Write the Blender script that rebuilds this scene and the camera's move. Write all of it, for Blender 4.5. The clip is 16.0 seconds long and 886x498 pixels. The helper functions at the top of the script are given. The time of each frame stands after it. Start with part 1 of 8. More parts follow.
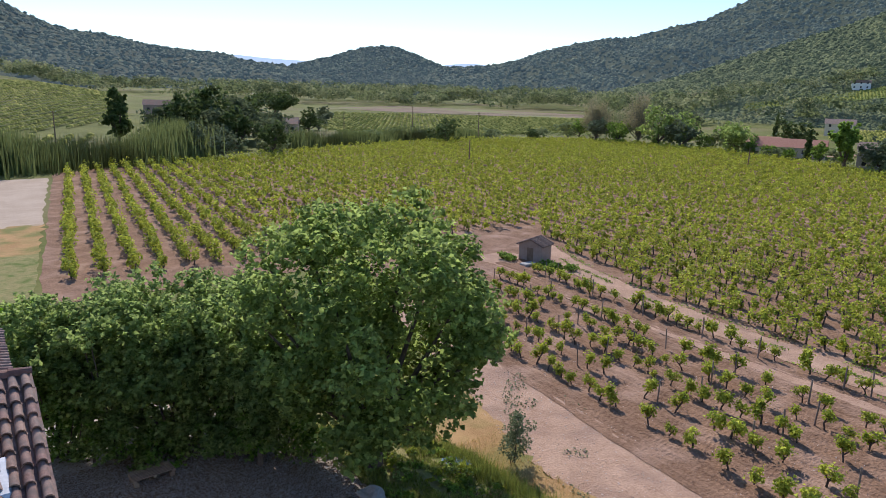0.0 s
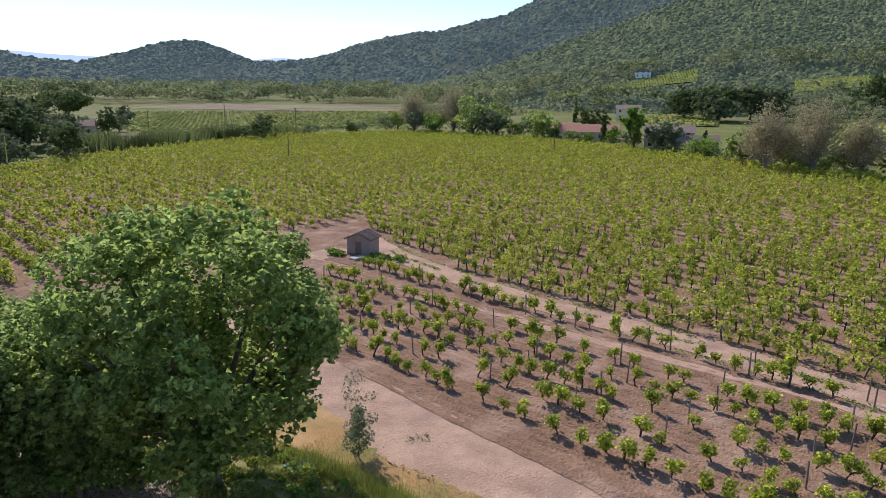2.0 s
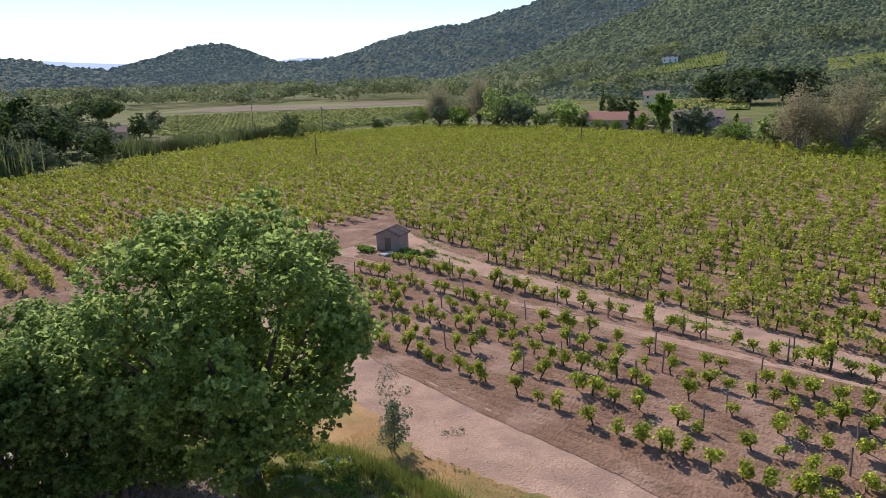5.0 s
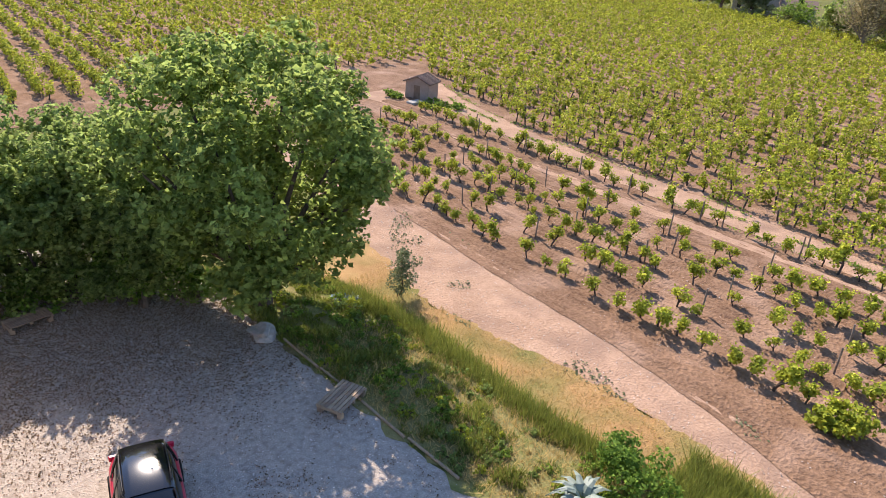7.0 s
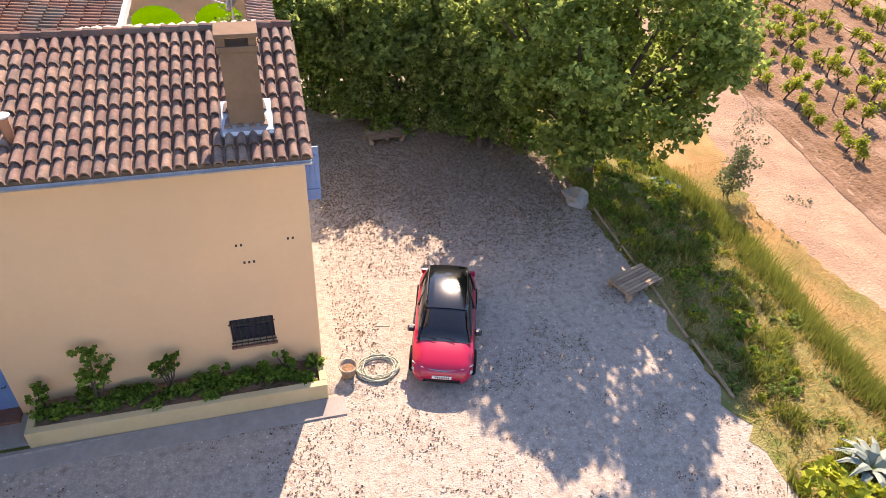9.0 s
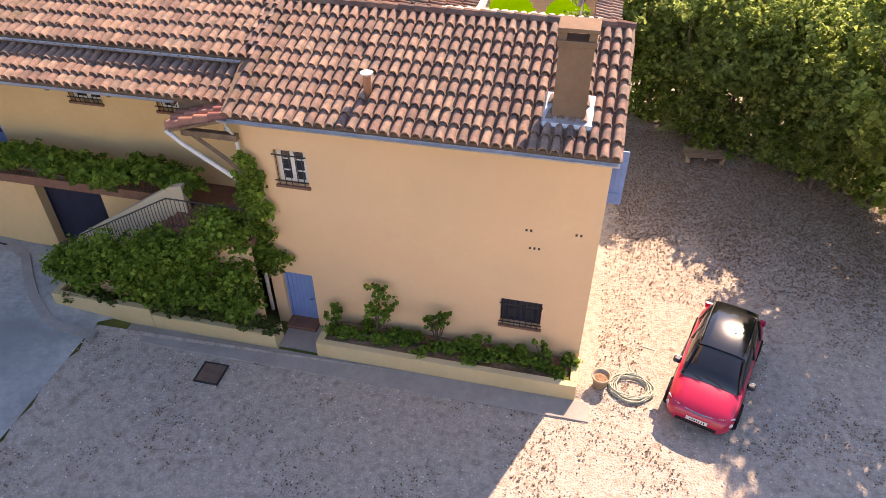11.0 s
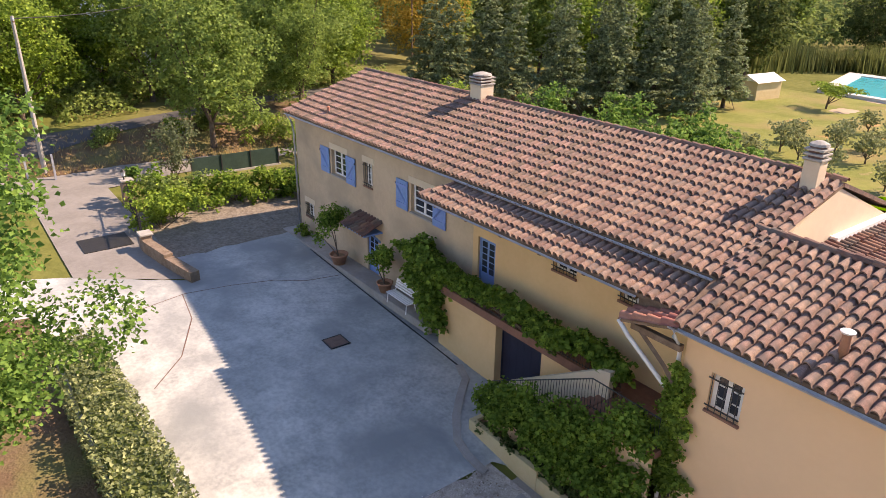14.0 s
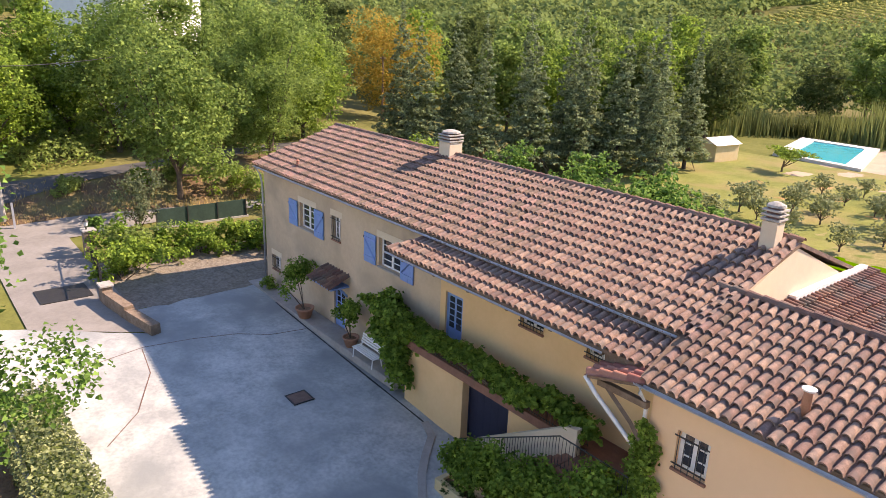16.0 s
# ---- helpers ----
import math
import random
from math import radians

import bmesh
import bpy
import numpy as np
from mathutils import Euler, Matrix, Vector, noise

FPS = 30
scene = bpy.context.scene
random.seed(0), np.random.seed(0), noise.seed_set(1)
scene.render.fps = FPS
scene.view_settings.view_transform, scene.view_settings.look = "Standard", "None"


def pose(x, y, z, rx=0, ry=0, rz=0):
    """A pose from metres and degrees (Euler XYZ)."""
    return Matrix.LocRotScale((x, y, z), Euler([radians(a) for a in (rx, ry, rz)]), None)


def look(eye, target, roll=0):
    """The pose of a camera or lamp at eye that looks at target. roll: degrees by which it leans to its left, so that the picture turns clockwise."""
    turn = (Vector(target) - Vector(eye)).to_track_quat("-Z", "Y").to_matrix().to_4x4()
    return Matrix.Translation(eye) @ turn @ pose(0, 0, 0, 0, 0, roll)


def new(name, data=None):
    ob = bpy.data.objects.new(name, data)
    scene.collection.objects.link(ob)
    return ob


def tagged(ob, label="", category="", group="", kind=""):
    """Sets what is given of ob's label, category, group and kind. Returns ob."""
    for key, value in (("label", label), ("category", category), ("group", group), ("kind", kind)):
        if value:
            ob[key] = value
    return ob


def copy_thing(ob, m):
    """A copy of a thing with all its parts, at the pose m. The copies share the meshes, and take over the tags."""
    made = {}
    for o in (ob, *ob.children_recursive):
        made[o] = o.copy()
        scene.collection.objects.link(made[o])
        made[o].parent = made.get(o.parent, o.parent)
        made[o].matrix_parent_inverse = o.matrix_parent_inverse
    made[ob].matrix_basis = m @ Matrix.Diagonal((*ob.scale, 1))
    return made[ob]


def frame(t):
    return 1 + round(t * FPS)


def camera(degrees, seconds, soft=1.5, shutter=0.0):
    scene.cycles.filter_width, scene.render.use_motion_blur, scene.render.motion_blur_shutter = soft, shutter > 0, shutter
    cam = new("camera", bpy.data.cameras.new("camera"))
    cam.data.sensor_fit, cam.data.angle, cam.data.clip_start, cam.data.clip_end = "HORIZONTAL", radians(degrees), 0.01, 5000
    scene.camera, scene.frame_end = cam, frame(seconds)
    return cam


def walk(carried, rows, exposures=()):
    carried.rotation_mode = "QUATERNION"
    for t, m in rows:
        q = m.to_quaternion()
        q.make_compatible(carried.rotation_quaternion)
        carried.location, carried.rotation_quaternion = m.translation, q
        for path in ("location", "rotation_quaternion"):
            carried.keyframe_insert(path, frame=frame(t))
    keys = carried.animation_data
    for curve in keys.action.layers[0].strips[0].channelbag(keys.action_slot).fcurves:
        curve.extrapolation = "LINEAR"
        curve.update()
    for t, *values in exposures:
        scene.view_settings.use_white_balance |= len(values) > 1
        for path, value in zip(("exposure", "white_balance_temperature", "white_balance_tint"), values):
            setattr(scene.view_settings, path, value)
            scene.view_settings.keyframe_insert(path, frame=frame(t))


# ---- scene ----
cam = camera(65.44, 16.0, 0.5)
# the camera hovers in one place and only turns: seconds, heading from +y towards +x, pitch, roll
EYE = (-0.98, -13.1, 14.46)
PATH = [
    (0, 35.59, -12.94, 1.48),
    (0.5, 41.44, -13.05, 1.16),
    (1, 45.03, -13.43, 0.65),
    (1.5, 48.01, -13.54, 1.02),
    (2, 50.17, -13.21, 0.35),
    (2.5, 50.71, -13.00, -0.30),
    (3, 50.60, -12.92, -0.79),
    (3.2, 50.90, -12.90, -1.01),
    (5.3, 47.33, -13.97, -1.88),
    (5.5, 47.54, -14.64, -1.42),
    (6, 48.13, -17.80, 0.86),
    (6.5, 47.67, -21.95, 3.53),
    (7, 46.21, -25.71, 4.63),
    (7.5, 44.10, -31.30, 6.09),
    (8, 35.05, -34.56, 4.93),
    (8.5, 23.46, -37.08, 3.30),
    (8.7, 20.63, -37.73, 3.39),
    (10.8, -8.76, -39.52, 0.72),
    (11, -12.81, -39.01, -0.10),
    (11.5, -20.55, -38.00, -1.38),
    (12, -26.94, -36.64, -1.28),
    (12.5, -34.85, -33.97, -1.82),
    (13, -40.34, -30.74, -0.92),
    (13.5, -47.10, -25.83, 0.44),
    (14, -53.27, -22.30, 0.70),
    (14.5, -55.99, -20.80, 1.21),
    (15, -55.07, -19.39, 1.17),
    (15.5, -52.17, -17.99, 1.49),
    (16, -50.54, -17.70, 2.28),
]
EXPOSURES = [(0.0, 0.33, 5900, 17), (3.0, 0.4, 6000, 18), (5.6, 0.3, 6100, 20), (6.5, 0.7, 6400, 20), (7.0, 1.0, 6700, 19), (8.2, 1.3, 7400, 23), (11.0, 1.5, 8700, 31), (12.5, 1.5, 8900, 31), (14.0, 1.2, 8200, 28), (16.0, 1.35, 7800, 27)]


def aim(x, y, z, heading, pitch, roll):
    return pose(x, y, z, 90 + pitch, 0, -heading) @ pose(0, 0, 0, 0, 0, roll)


walk(cam, [(row[0], aim(*EYE, *row[1:])) for row in PATH], EXPOSURES)

# ---- world and sun ----
SUN_HEADING, SUN_HEIGHT = 21.0, 39.0
world = bpy.data.worlds.new("sky")
scene.world = world
world.use_nodes = True
wn = world.node_tree.nodes
sky = wn.new("ShaderNodeTexSky")
sky.sky_type = "NISHITA"
sky.sun_disc = False
sky.sun_elevation, sky.sun_rotation = radians(SUN_HEIGHT), radians(SUN_HEADING)
sky.air_density, sky.dust_density, sky.ozone_density = 1.0, 0.0, 4.0
wn["Background"].inputs["Strength"].default_value = 0.134
world.node_tree.links.new(sky.outputs[0], wn["Background"].inputs["Color"])
sun = new("sun", bpy.data.lights.new("sun", "SUN"))
sun.data.energy, sun.data.angle, sun.data.color = 4.0, radians(0.55), (1.0, 0.92, 0.79)
sd = Vector((math.sin(radians(SUN_HEADING)) * math.cos(radians(SUN_HEIGHT)),
             math.cos(radians(SUN_HEADING)) * math.cos(radians(SUN_HEIGHT)), math.sin(radians(SUN_HEIGHT))))
sun.matrix_world = look(sd * 200, (0, 0, 0))


# ---- materials ----
def surface(name, low, high, scale=3.0, rough=0.85, bump=0.3, fine=40.0, metal=0.0, fine_mix=0.35, third=None,
            third_scale=0.7, third_at=0.58, island=0.0, per_object=0.0, bump_dist=0.02, through_light=0.0, coat=0.0, glow=None, gloss=None):
    """Two noises at two scales between two colours; a third colour in patches; variation per piece or object."""
    m = bpy.data.materials.new(name)
    m.use_nodes = True
    n, k = m.node_tree.nodes, m.node_tree.links
    b = n["Principled BSDF"]
    geo = n.new("ShaderNodeNewGeometry")

    def tex(sc, detail=4.0, distort=0.0):
        t = n.new("ShaderNodeTexNoise")
        t.inputs["Scale"].default_value = sc
        t.inputs["Detail"].default_value = detail
        t.inputs["Distortion"].default_value = distort
        k.new(geo.outputs["Position"], t.inputs["Vector"])
        return t

    def mix(fac, a, c2, kind="MIX"):
        x = n.new("ShaderNodeMix")
        x.data_type, x.blend_type = "RGBA", kind
        if isinstance(fac, float):
            x.inputs[0].default_value = fac
        else:
            k.new(fac, x.inputs[0])
        for sock, v in ((6, a), (7, c2)):
            if isinstance(v, tuple):
                x.inputs[sock].default_value = (*v[:3], 1)
            else:
                k.new(v, x.inputs[sock])
        return x.outputs[2]

    def ramp(fac, lo, hi):
        r = n.new("ShaderNodeMapRange")
        r.inputs[1].default_value, r.inputs[2].default_value = lo, hi
        k.new(fac, r.inputs[0])
        return r.outputs[0]

    a, f = tex(scale), tex(fine, 3.0)
    fac = mix(fine_mix, ramp(a.outputs[0], 0.36, 0.64), ramp(f.outputs[0], 0.36, 0.64))
    fac = mix(0.25, fac, ramp(tex(math.sqrt(scale * fine), 5.0).outputs[0], 0.36, 0.64))
    col = mix(fac, low, high)
    if third:
        col = mix(ramp(tex(third_scale, 6.0, 0.25).outputs[0], third_at - 0.1, third_at + 0.14), col, third)
    if island:
        h = n.new("ShaderNodeHueSaturation")
        k.new(col, h.inputs["Color"])
        k.new(ramp_range(n, k, geo.outputs["Random Per Island"], 1 - island, 1 + island), h.inputs["Value"])
        k.new(ramp_range(n, k, geo.outputs["Random Per Island"], 0.515, 0.485), h.inputs["Hue"])
        col = h.outputs[0]
    if per_object:
        info = n.new("ShaderNodeObjectInfo")
        h = n.new("ShaderNodeHueSaturation")
        k.new(col, h.inputs["Color"])
        k.new(ramp_range(n, k, info.outputs["Random"], 1 - per_object, 1 + per_object), h.inputs["Value"])
        k.new(ramp_range(n, k, info.outputs["Random"], 0.49, 0.51), h.inputs["Hue"])
        col = h.outputs[0]
    k.new(col, b.inputs["Base Color"])
    b.inputs["Roughness"].default_value, b.inputs["Metallic"].default_value = rough, metal
    b.inputs["Coat Weight"].default_value = coat
    b.inputs["Specular IOR Level"].default_value = gloss if gloss is not None else (0.08 if rough >= 0.94 else 0.25 if rough > 0.8 else 0.5)
    if glow:
        b.inputs["Emission Color"].default_value, b.inputs["Emission Strength"].default_value = (*glow, 1), 1.0
    if bump:
        bp = n.new("ShaderNodeBump")
        bp.inputs["Strength"].default_value, bp.inputs["Distance"].default_value = bump, bump_dist
        k.new(f.outputs[0], bp.inputs["Height"])
        k.new(bp.outputs[0], b.inputs["Normal"])
    if through_light:
        out = n["Material Output"]
        tr = n.new("ShaderNodeBsdfTranslucent")
        ms = n.new("ShaderNodeMixShader")
        ms.inputs[0].default_value = through_light
        k.new(mix(0.5, col, tuple(min(1, v * 1.6) for v in high)), tr.inputs["Color"])
        k.new(b.outputs[0], ms.inputs[1])
        k.new(tr.outputs[0], ms.inputs[2])
        k.new(ms.outputs[0], out.inputs["Surface"])
    return m


def ramp_range(n, k, sock, lo, hi):
    r = n.new("ShaderNodeMapRange")
    r.inputs[3].default_value, r.inputs[4].default_value = lo, hi
    k.new(sock, r.inputs[0])
    return r.outputs[0]


def glass(name, tint, rough=0.04):
    m = bpy.data.materials.new(name)
    m.use_nodes = True
    b = m.node_tree.nodes["Principled BSDF"]
    b.inputs["Base Color"].default_value = (*tint, 1)
    b.inputs["Roughness"].default_value = rough
    b.inputs["Specular IOR Level"].default_value = 0.8
    return m


def leaf(name, low, high, through_light=0.35, island=0.35, rough=0.7):
    return surface(name, low, high, scale=0.9, rough=rough, bump=0.0, fine=9.0, island=island, through_light=through_light, gloss=0.1)


M = {
    "plaster_peach": surface("peach plaster", (0.82, 0.53, 0.305), (0.87, 0.58, 0.345), 0.5, 0.9, 0.25, 60, bump_dist=0.004, third=(0.74, 0.5, 0.3), third_scale=0.25, third_at=0.56),
    "plaster_beige": surface("weathered beige plaster", (0.5, 0.37, 0.25), (0.62, 0.47, 0.32), 0.7, 0.92, 0.3, 50, bump_dist=0.005, third=(0.40, 0.31, 0.22), third_scale=0.45, third_at=0.55),
    "plaster_yellow": surface("ochre yellow plaster", (0.7, 0.45, 0.22), (0.78, 0.52, 0.27), 0.6, 0.9, 0.25, 55, bump_dist=0.004),
    "plaster_pale": surface("pale rendered wall", (0.62, 0.5, 0.36), (0.7, 0.58, 0.42), 0.8, 0.9, 0.25, 50, bump_dist=0.004),
    "tile": surface("terracotta roof tile", (0.19, 0.112, 0.085), (0.38, 0.255, 0.195), 3.5, 0.9, 0.6, 45, per_object=0.2, island=0.24, bump_dist=0.008, fine_mix=0.5, third=(0.17, 0.13, 0.11), third_scale=4.0, third_at=0.52),
    "tile_dark": surface("old dark roof tile", (0.17, 0.09, 0.065), (0.27, 0.15, 0.11), 2.2, 0.9, 0.4, 35, per_object=0.22, island=0.2, bump_dist=0.006, third=(0.14, 0.12, 0.1), third_scale=1.3, third_at=0.52),
    "tile_red": surface("red clay tile", (0.32, 0.13, 0.085), (0.44, 0.21, 0.145), 2.5, 0.85, 0.4, 35, per_object=0.15, island=0.18, bump_dist=0.006),
    "timber": surface("weathered brown timber", (0.16, 0.1, 0.065), (0.28, 0.19, 0.13), 3.0, 0.85, 0.5, 30),
    "pallet": surface("grey weathered boards", (0.28, 0.19, 0.125), (0.44, 0.32, 0.22), 2.5, 0.9, 0.5, 30, per_object=0.2),
    "blue_paint": surface("lavender blue paint", (0.14, 0.25, 0.5), (0.18, 0.31, 0.58), 2.0, 0.6, 0.15, 30, per_object=0.05),
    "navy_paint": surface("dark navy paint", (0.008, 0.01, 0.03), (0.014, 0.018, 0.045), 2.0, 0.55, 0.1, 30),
    "white_paint": surface("white paint", (0.74, 0.72, 0.68), (0.82, 0.8, 0.77), 2.0, 0.5, 0.1, 30),
    "grey_paint": surface("grey painted metal", (0.3, 0.31, 0.33), (0.42, 0.43, 0.45), 2.0, 0.5, 0.1, 30),
    "zinc": surface("grey zinc", (0.38, 0.4, 0.43), (0.55, 0.57, 0.6), 3.0, 0.45, 0.1, 20, metal=0.6),
    "iron": surface("black wrought iron", (0.018, 0.017, 0.016), (0.035, 0.032, 0.03), 5.0, 0.55, 0.1, 40),
    "brown_brick": surface("brown sill tile", (0.2, 0.09, 0.06), (0.3, 0.14, 0.09), 4.0, 0.75, 0.2, 40),
    "gravel": surface("pale limestone gravel", (0.35, 0.292, 0.242), (0.57, 0.49, 0.412), 3.0, 0.95, 1.0, 20, bump_dist=0.035, fine_mix=0.65, third=(0.3, 0.24, 0.19), third_scale=5.0, third_at=0.6),
    "concrete": surface("grey poured concrete", (0.3, 0.312, 0.298), (0.6, 0.595, 0.555), 0.9, 0.9, 0.6, 7, bump_dist=0.012, fine_mix=0.45, third=(0.26, 0.275, 0.268), third_scale=0.3, third_at=0.53),
    "kerb": surface("grey brown concrete kerb", (0.3, 0.265, 0.235), (0.42, 0.38, 0.34), 1.2, 0.9, 0.4, 35, bump_dist=0.008),
    "dirt_road": surface("pinkish dirt road", (0.34, 0.21, 0.135), (0.53, 0.35, 0.238), 0.6, 0.95, 1.0, 9, bump_dist=0.06, fine_mix=0.55, third=(0.31, 0.2, 0.14), third_scale=0.5, third_at=0.58),
    "soil": surface("reddish vineyard soil", (0.16, 0.09, 0.053), (0.33, 0.2, 0.124), 0.5, 0.95, 1.0, 7, bump_dist=0.1, fine_mix=0.6, third=(0.4, 0.26, 0.18), third_scale=0.4, third_at=0.6),
    "field": surface("grassy field ground", (0.1, 0.112, 0.025), (0.19, 0.19, 0.055), 0.06, 0.95, 0.8, 1.2, bump_dist=0.2, third=(0.22, 0.17, 0.09), third_scale=0.016, third_at=0.6),
    "lawn": surface("bright green lawn", (0.055, 0.145, 0.001), (0.09, 0.19, 0.002), 0.6, 0.95, 0.8, 20, bump_dist=0.04, gloss=0.0, third=(0.12, 0.21, 0.003), third_scale=0.12, third_at=0.58),
    "dry_grass": surface("dry sandy grass", (0.33, 0.19, 0.08), (0.49, 0.305, 0.135), 0.5, 0.95, 0.8, 14, bump_dist=0.05, third=(0.2, 0.19, 0.06), third_scale=0.4, third_at=0.54),
    "grass_floor": surface("weedy ground", (0.2, 0.185, 0.065), (0.4, 0.32, 0.15), 0.9, 0.95, 1.0, 14, bump_dist=0.06, third=(0.13, 0.165, 0.04), third_scale=0.9, third_at=0.54),
    "asphalt": surface("grey lane asphalt", (0.2, 0.183, 0.162), (0.3, 0.277, 0.25), 0.6, 0.9, 0.4, 40, bump_dist=0.01),
    "bark": surface("brown bark", (0.08, 0.06, 0.045), (0.17, 0.13, 0.1), 4.0, 0.95, 0.8, 22, bump_dist=0.03),
    "vine_wood": surface("grey vine wood", (0.055, 0.042, 0.034), (0.13, 0.1, 0.08), 6.0, 0.95, 0.8, 30),
    "stake": surface("grey wooden stake", (0.16, 0.12, 0.095), (0.27, 0.21, 0.17), 5.0, 0.9, 0.4, 30, per_object=0.2),
    "terracotta": surface("terracotta pot clay", (0.4, 0.18, 0.1), (0.52, 0.26, 0.16), 4.0, 0.8, 0.2, 40),
    "leaf_vine": leaf("bright vine leaves", (0.075, 0.125, 0.014), (0.57, 0.59, 0.07), 0.26, 0.5),
    "leaf_tree": leaf("mulberry leaves", (0.09, 0.145, 0.04), (0.35, 0.43, 0.115), 0.52, 0.7),
    "leaf_ash": leaf("ash leaves", (0.095, 0.15, 0.045), (0.33, 0.41, 0.12), 0.52, 0.7),
    "leaf_oak": leaf("oak leaves", (0.055, 0.105, 0.026), (0.27, 0.37, 0.095), 0.4, 0.65),
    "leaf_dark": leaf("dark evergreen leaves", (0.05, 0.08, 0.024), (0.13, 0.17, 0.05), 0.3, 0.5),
    "leaf_fresh": leaf("fresh green leaves", (0.085, 0.16, 0.024), (0.28, 0.39, 0.065), 0.36, 0.65),
    "leaf_lime": leaf("yellow green plane leaves", (0.05, 0.12, 0.022), (0.18, 0.31, 0.07), 0.36, 0.6),
    "leaf_hedge": leaf("clipped hedge leaves", (0.1, 0.14, 0.055), (0.34, 0.37, 0.18), 0.25, 0.6),
    "leaf_grey": leaf("grey green leaves", (0.12, 0.15, 0.075), (0.2, 0.23, 0.12), 0.3),
    "leaf_ivy": leaf("ivy leaves", (0.065, 0.13, 0.02), (0.21, 0.33, 0.05), 0.3, 0.5),
    "leaf_olive": leaf("silvery olive leaves", (0.17, 0.2, 0.09), (0.33, 0.36, 0.18), 0.3),
    "leaf_orange": leaf("yellow orange leaves", (0.26, 0.19, 0.03), (0.42, 0.3, 0.06), 0.4),
    "leaf_bare": leaf("bare greyish twigs", (0.25, 0.215, 0.115), (0.42, 0.365, 0.2), 0.35),
    "leaf_conifer": leaf("blue green conifer needles", (0.11, 0.155, 0.075), (0.31, 0.37, 0.2), 0.3, 0.7),
    "reed": leaf("reed stems", (0.085, 0.115, 0.03), (0.19, 0.215, 0.075), 0.3, 0.5),
    "grass_blade": leaf("green grass blades", (0.1, 0.14, 0.022), (0.3, 0.32, 0.07), 0.28, 0.55),
    "dry_blade": leaf("straw grass blades", (0.4, 0.28, 0.1), (0.6, 0.45, 0.19), 0.35),
    "forest": surface("wooded hillside", (0.06, 0.08, 0.035), (0.13, 0.15, 0.065), 0.02, 0.95, 1.0, 0.16, bump_dist=3.0, fine_mix=0.6, third=(0.14, 0.125, 0.07), third_scale=0.006, third_at=0.62),
    # bluish colour and strong blue glow stand in for distance haze
    "range": surface("mountain side with haze glow", (0.1, 0.12, 0.13), (0.13, 0.15, 0.16), 0.002, 0.95, 0.0, glow=(0.3, 0.4, 0.52)),
    "earth": surface("brown earth bank", (0.12, 0.075, 0.045), (0.22, 0.15, 0.09), 0.5, 0.95, 0.9, 9, bump_dist=0.06, third=(0.16, 0.15, 0.06), third_scale=0.5, third_at=0.52),
    "rubble": surface("brown rubble stone", (0.17, 0.12, 0.085), (0.3, 0.23, 0.17), 2.5, 0.95, 0.9, 12, bump_dist=0.04),
    "stone": surface("grey stone", (0.3, 0.28, 0.25), (0.46, 0.43, 0.38), 3.0, 0.9, 0.6, 22, bump_dist=0.02),
    "hut_wall": surface("grey pink hut render", (0.32, 0.22, 0.17), (0.43, 0.315, 0.25), 1.5, 0.92, 0.4, 25),
    "car_red": surface("red car paint", (0.5, 0.008, 0.045), (0.53, 0.01, 0.055), 1.0, 0.28, 0.0, coat=0.8),
    "car_black": surface("black car roof paint", (0.008, 0.008, 0.01), (0.012, 0.012, 0.014), 1.0, 0.15, 0.0, coat=0.8),
    "rubber": surface("black rubber", (0.012, 0.012, 0.012), (0.025, 0.025, 0.025), 8.0, 0.85, 0.2, 40),
    "chrome": surface("chrome", (0.6, 0.6, 0.62), (0.7, 0.7, 0.72), 4.0, 0.15, 0.0, metal=1.0),
    "car_glass": glass("dark car glass", (0.012, 0.014, 0.018)),
    "window_glass": glass("dim window glass", (0.03, 0.035, 0.045)),
    "lamp_glass": glass("clear lamp glass", (0.6, 0.6, 0.62), 0.08),
    "plate_white": surface("white number plate", (0.75, 0.75, 0.73), (0.8, 0.8, 0.78), 5.0, 0.4, 0.0),
    "hose": surface("pale green hose", (0.4, 0.42, 0.32), (0.5, 0.52, 0.4), 6.0, 0.5, 0.0),
    "drain": surface("rusty drain cover", (0.13, 0.075, 0.055), (0.2, 0.12, 0.09), 5.0, 0.8, 0.4, 30),
    "water": surface("turquoise pool water", (0.02, 0.42, 0.5), (0.03, 0.5, 0.58), 1.0, 0.08, 0.1, 6.0),
    "pool_stone": surface("pale pool surround", (0.6, 0.56, 0.5), (0.7, 0.66, 0.6), 1.0, 0.8, 0.2, 20),
}


# ---- mesh tools ----
def material_of(ob, material):
    ob.data.materials.append(M[material] if isinstance(material, str) else material)
    return ob


def part(name, bm, material, parent=None, label="", smooth=False):
    """Links a bmesh as one mesh object, under a thing or a part where one is given."""
    me = bpy.data.meshes.new(name)
    bm.normal_update()
    bm.to_mesh(me)
    bm.free()
    if smooth:
        for p in me.polygons:
            p.use_smooth = True
    ob = material_of(new(name, me), material)
    if parent is not None:
        ob.parent = parent
    if label:
        ob["label"] = label
    return ob


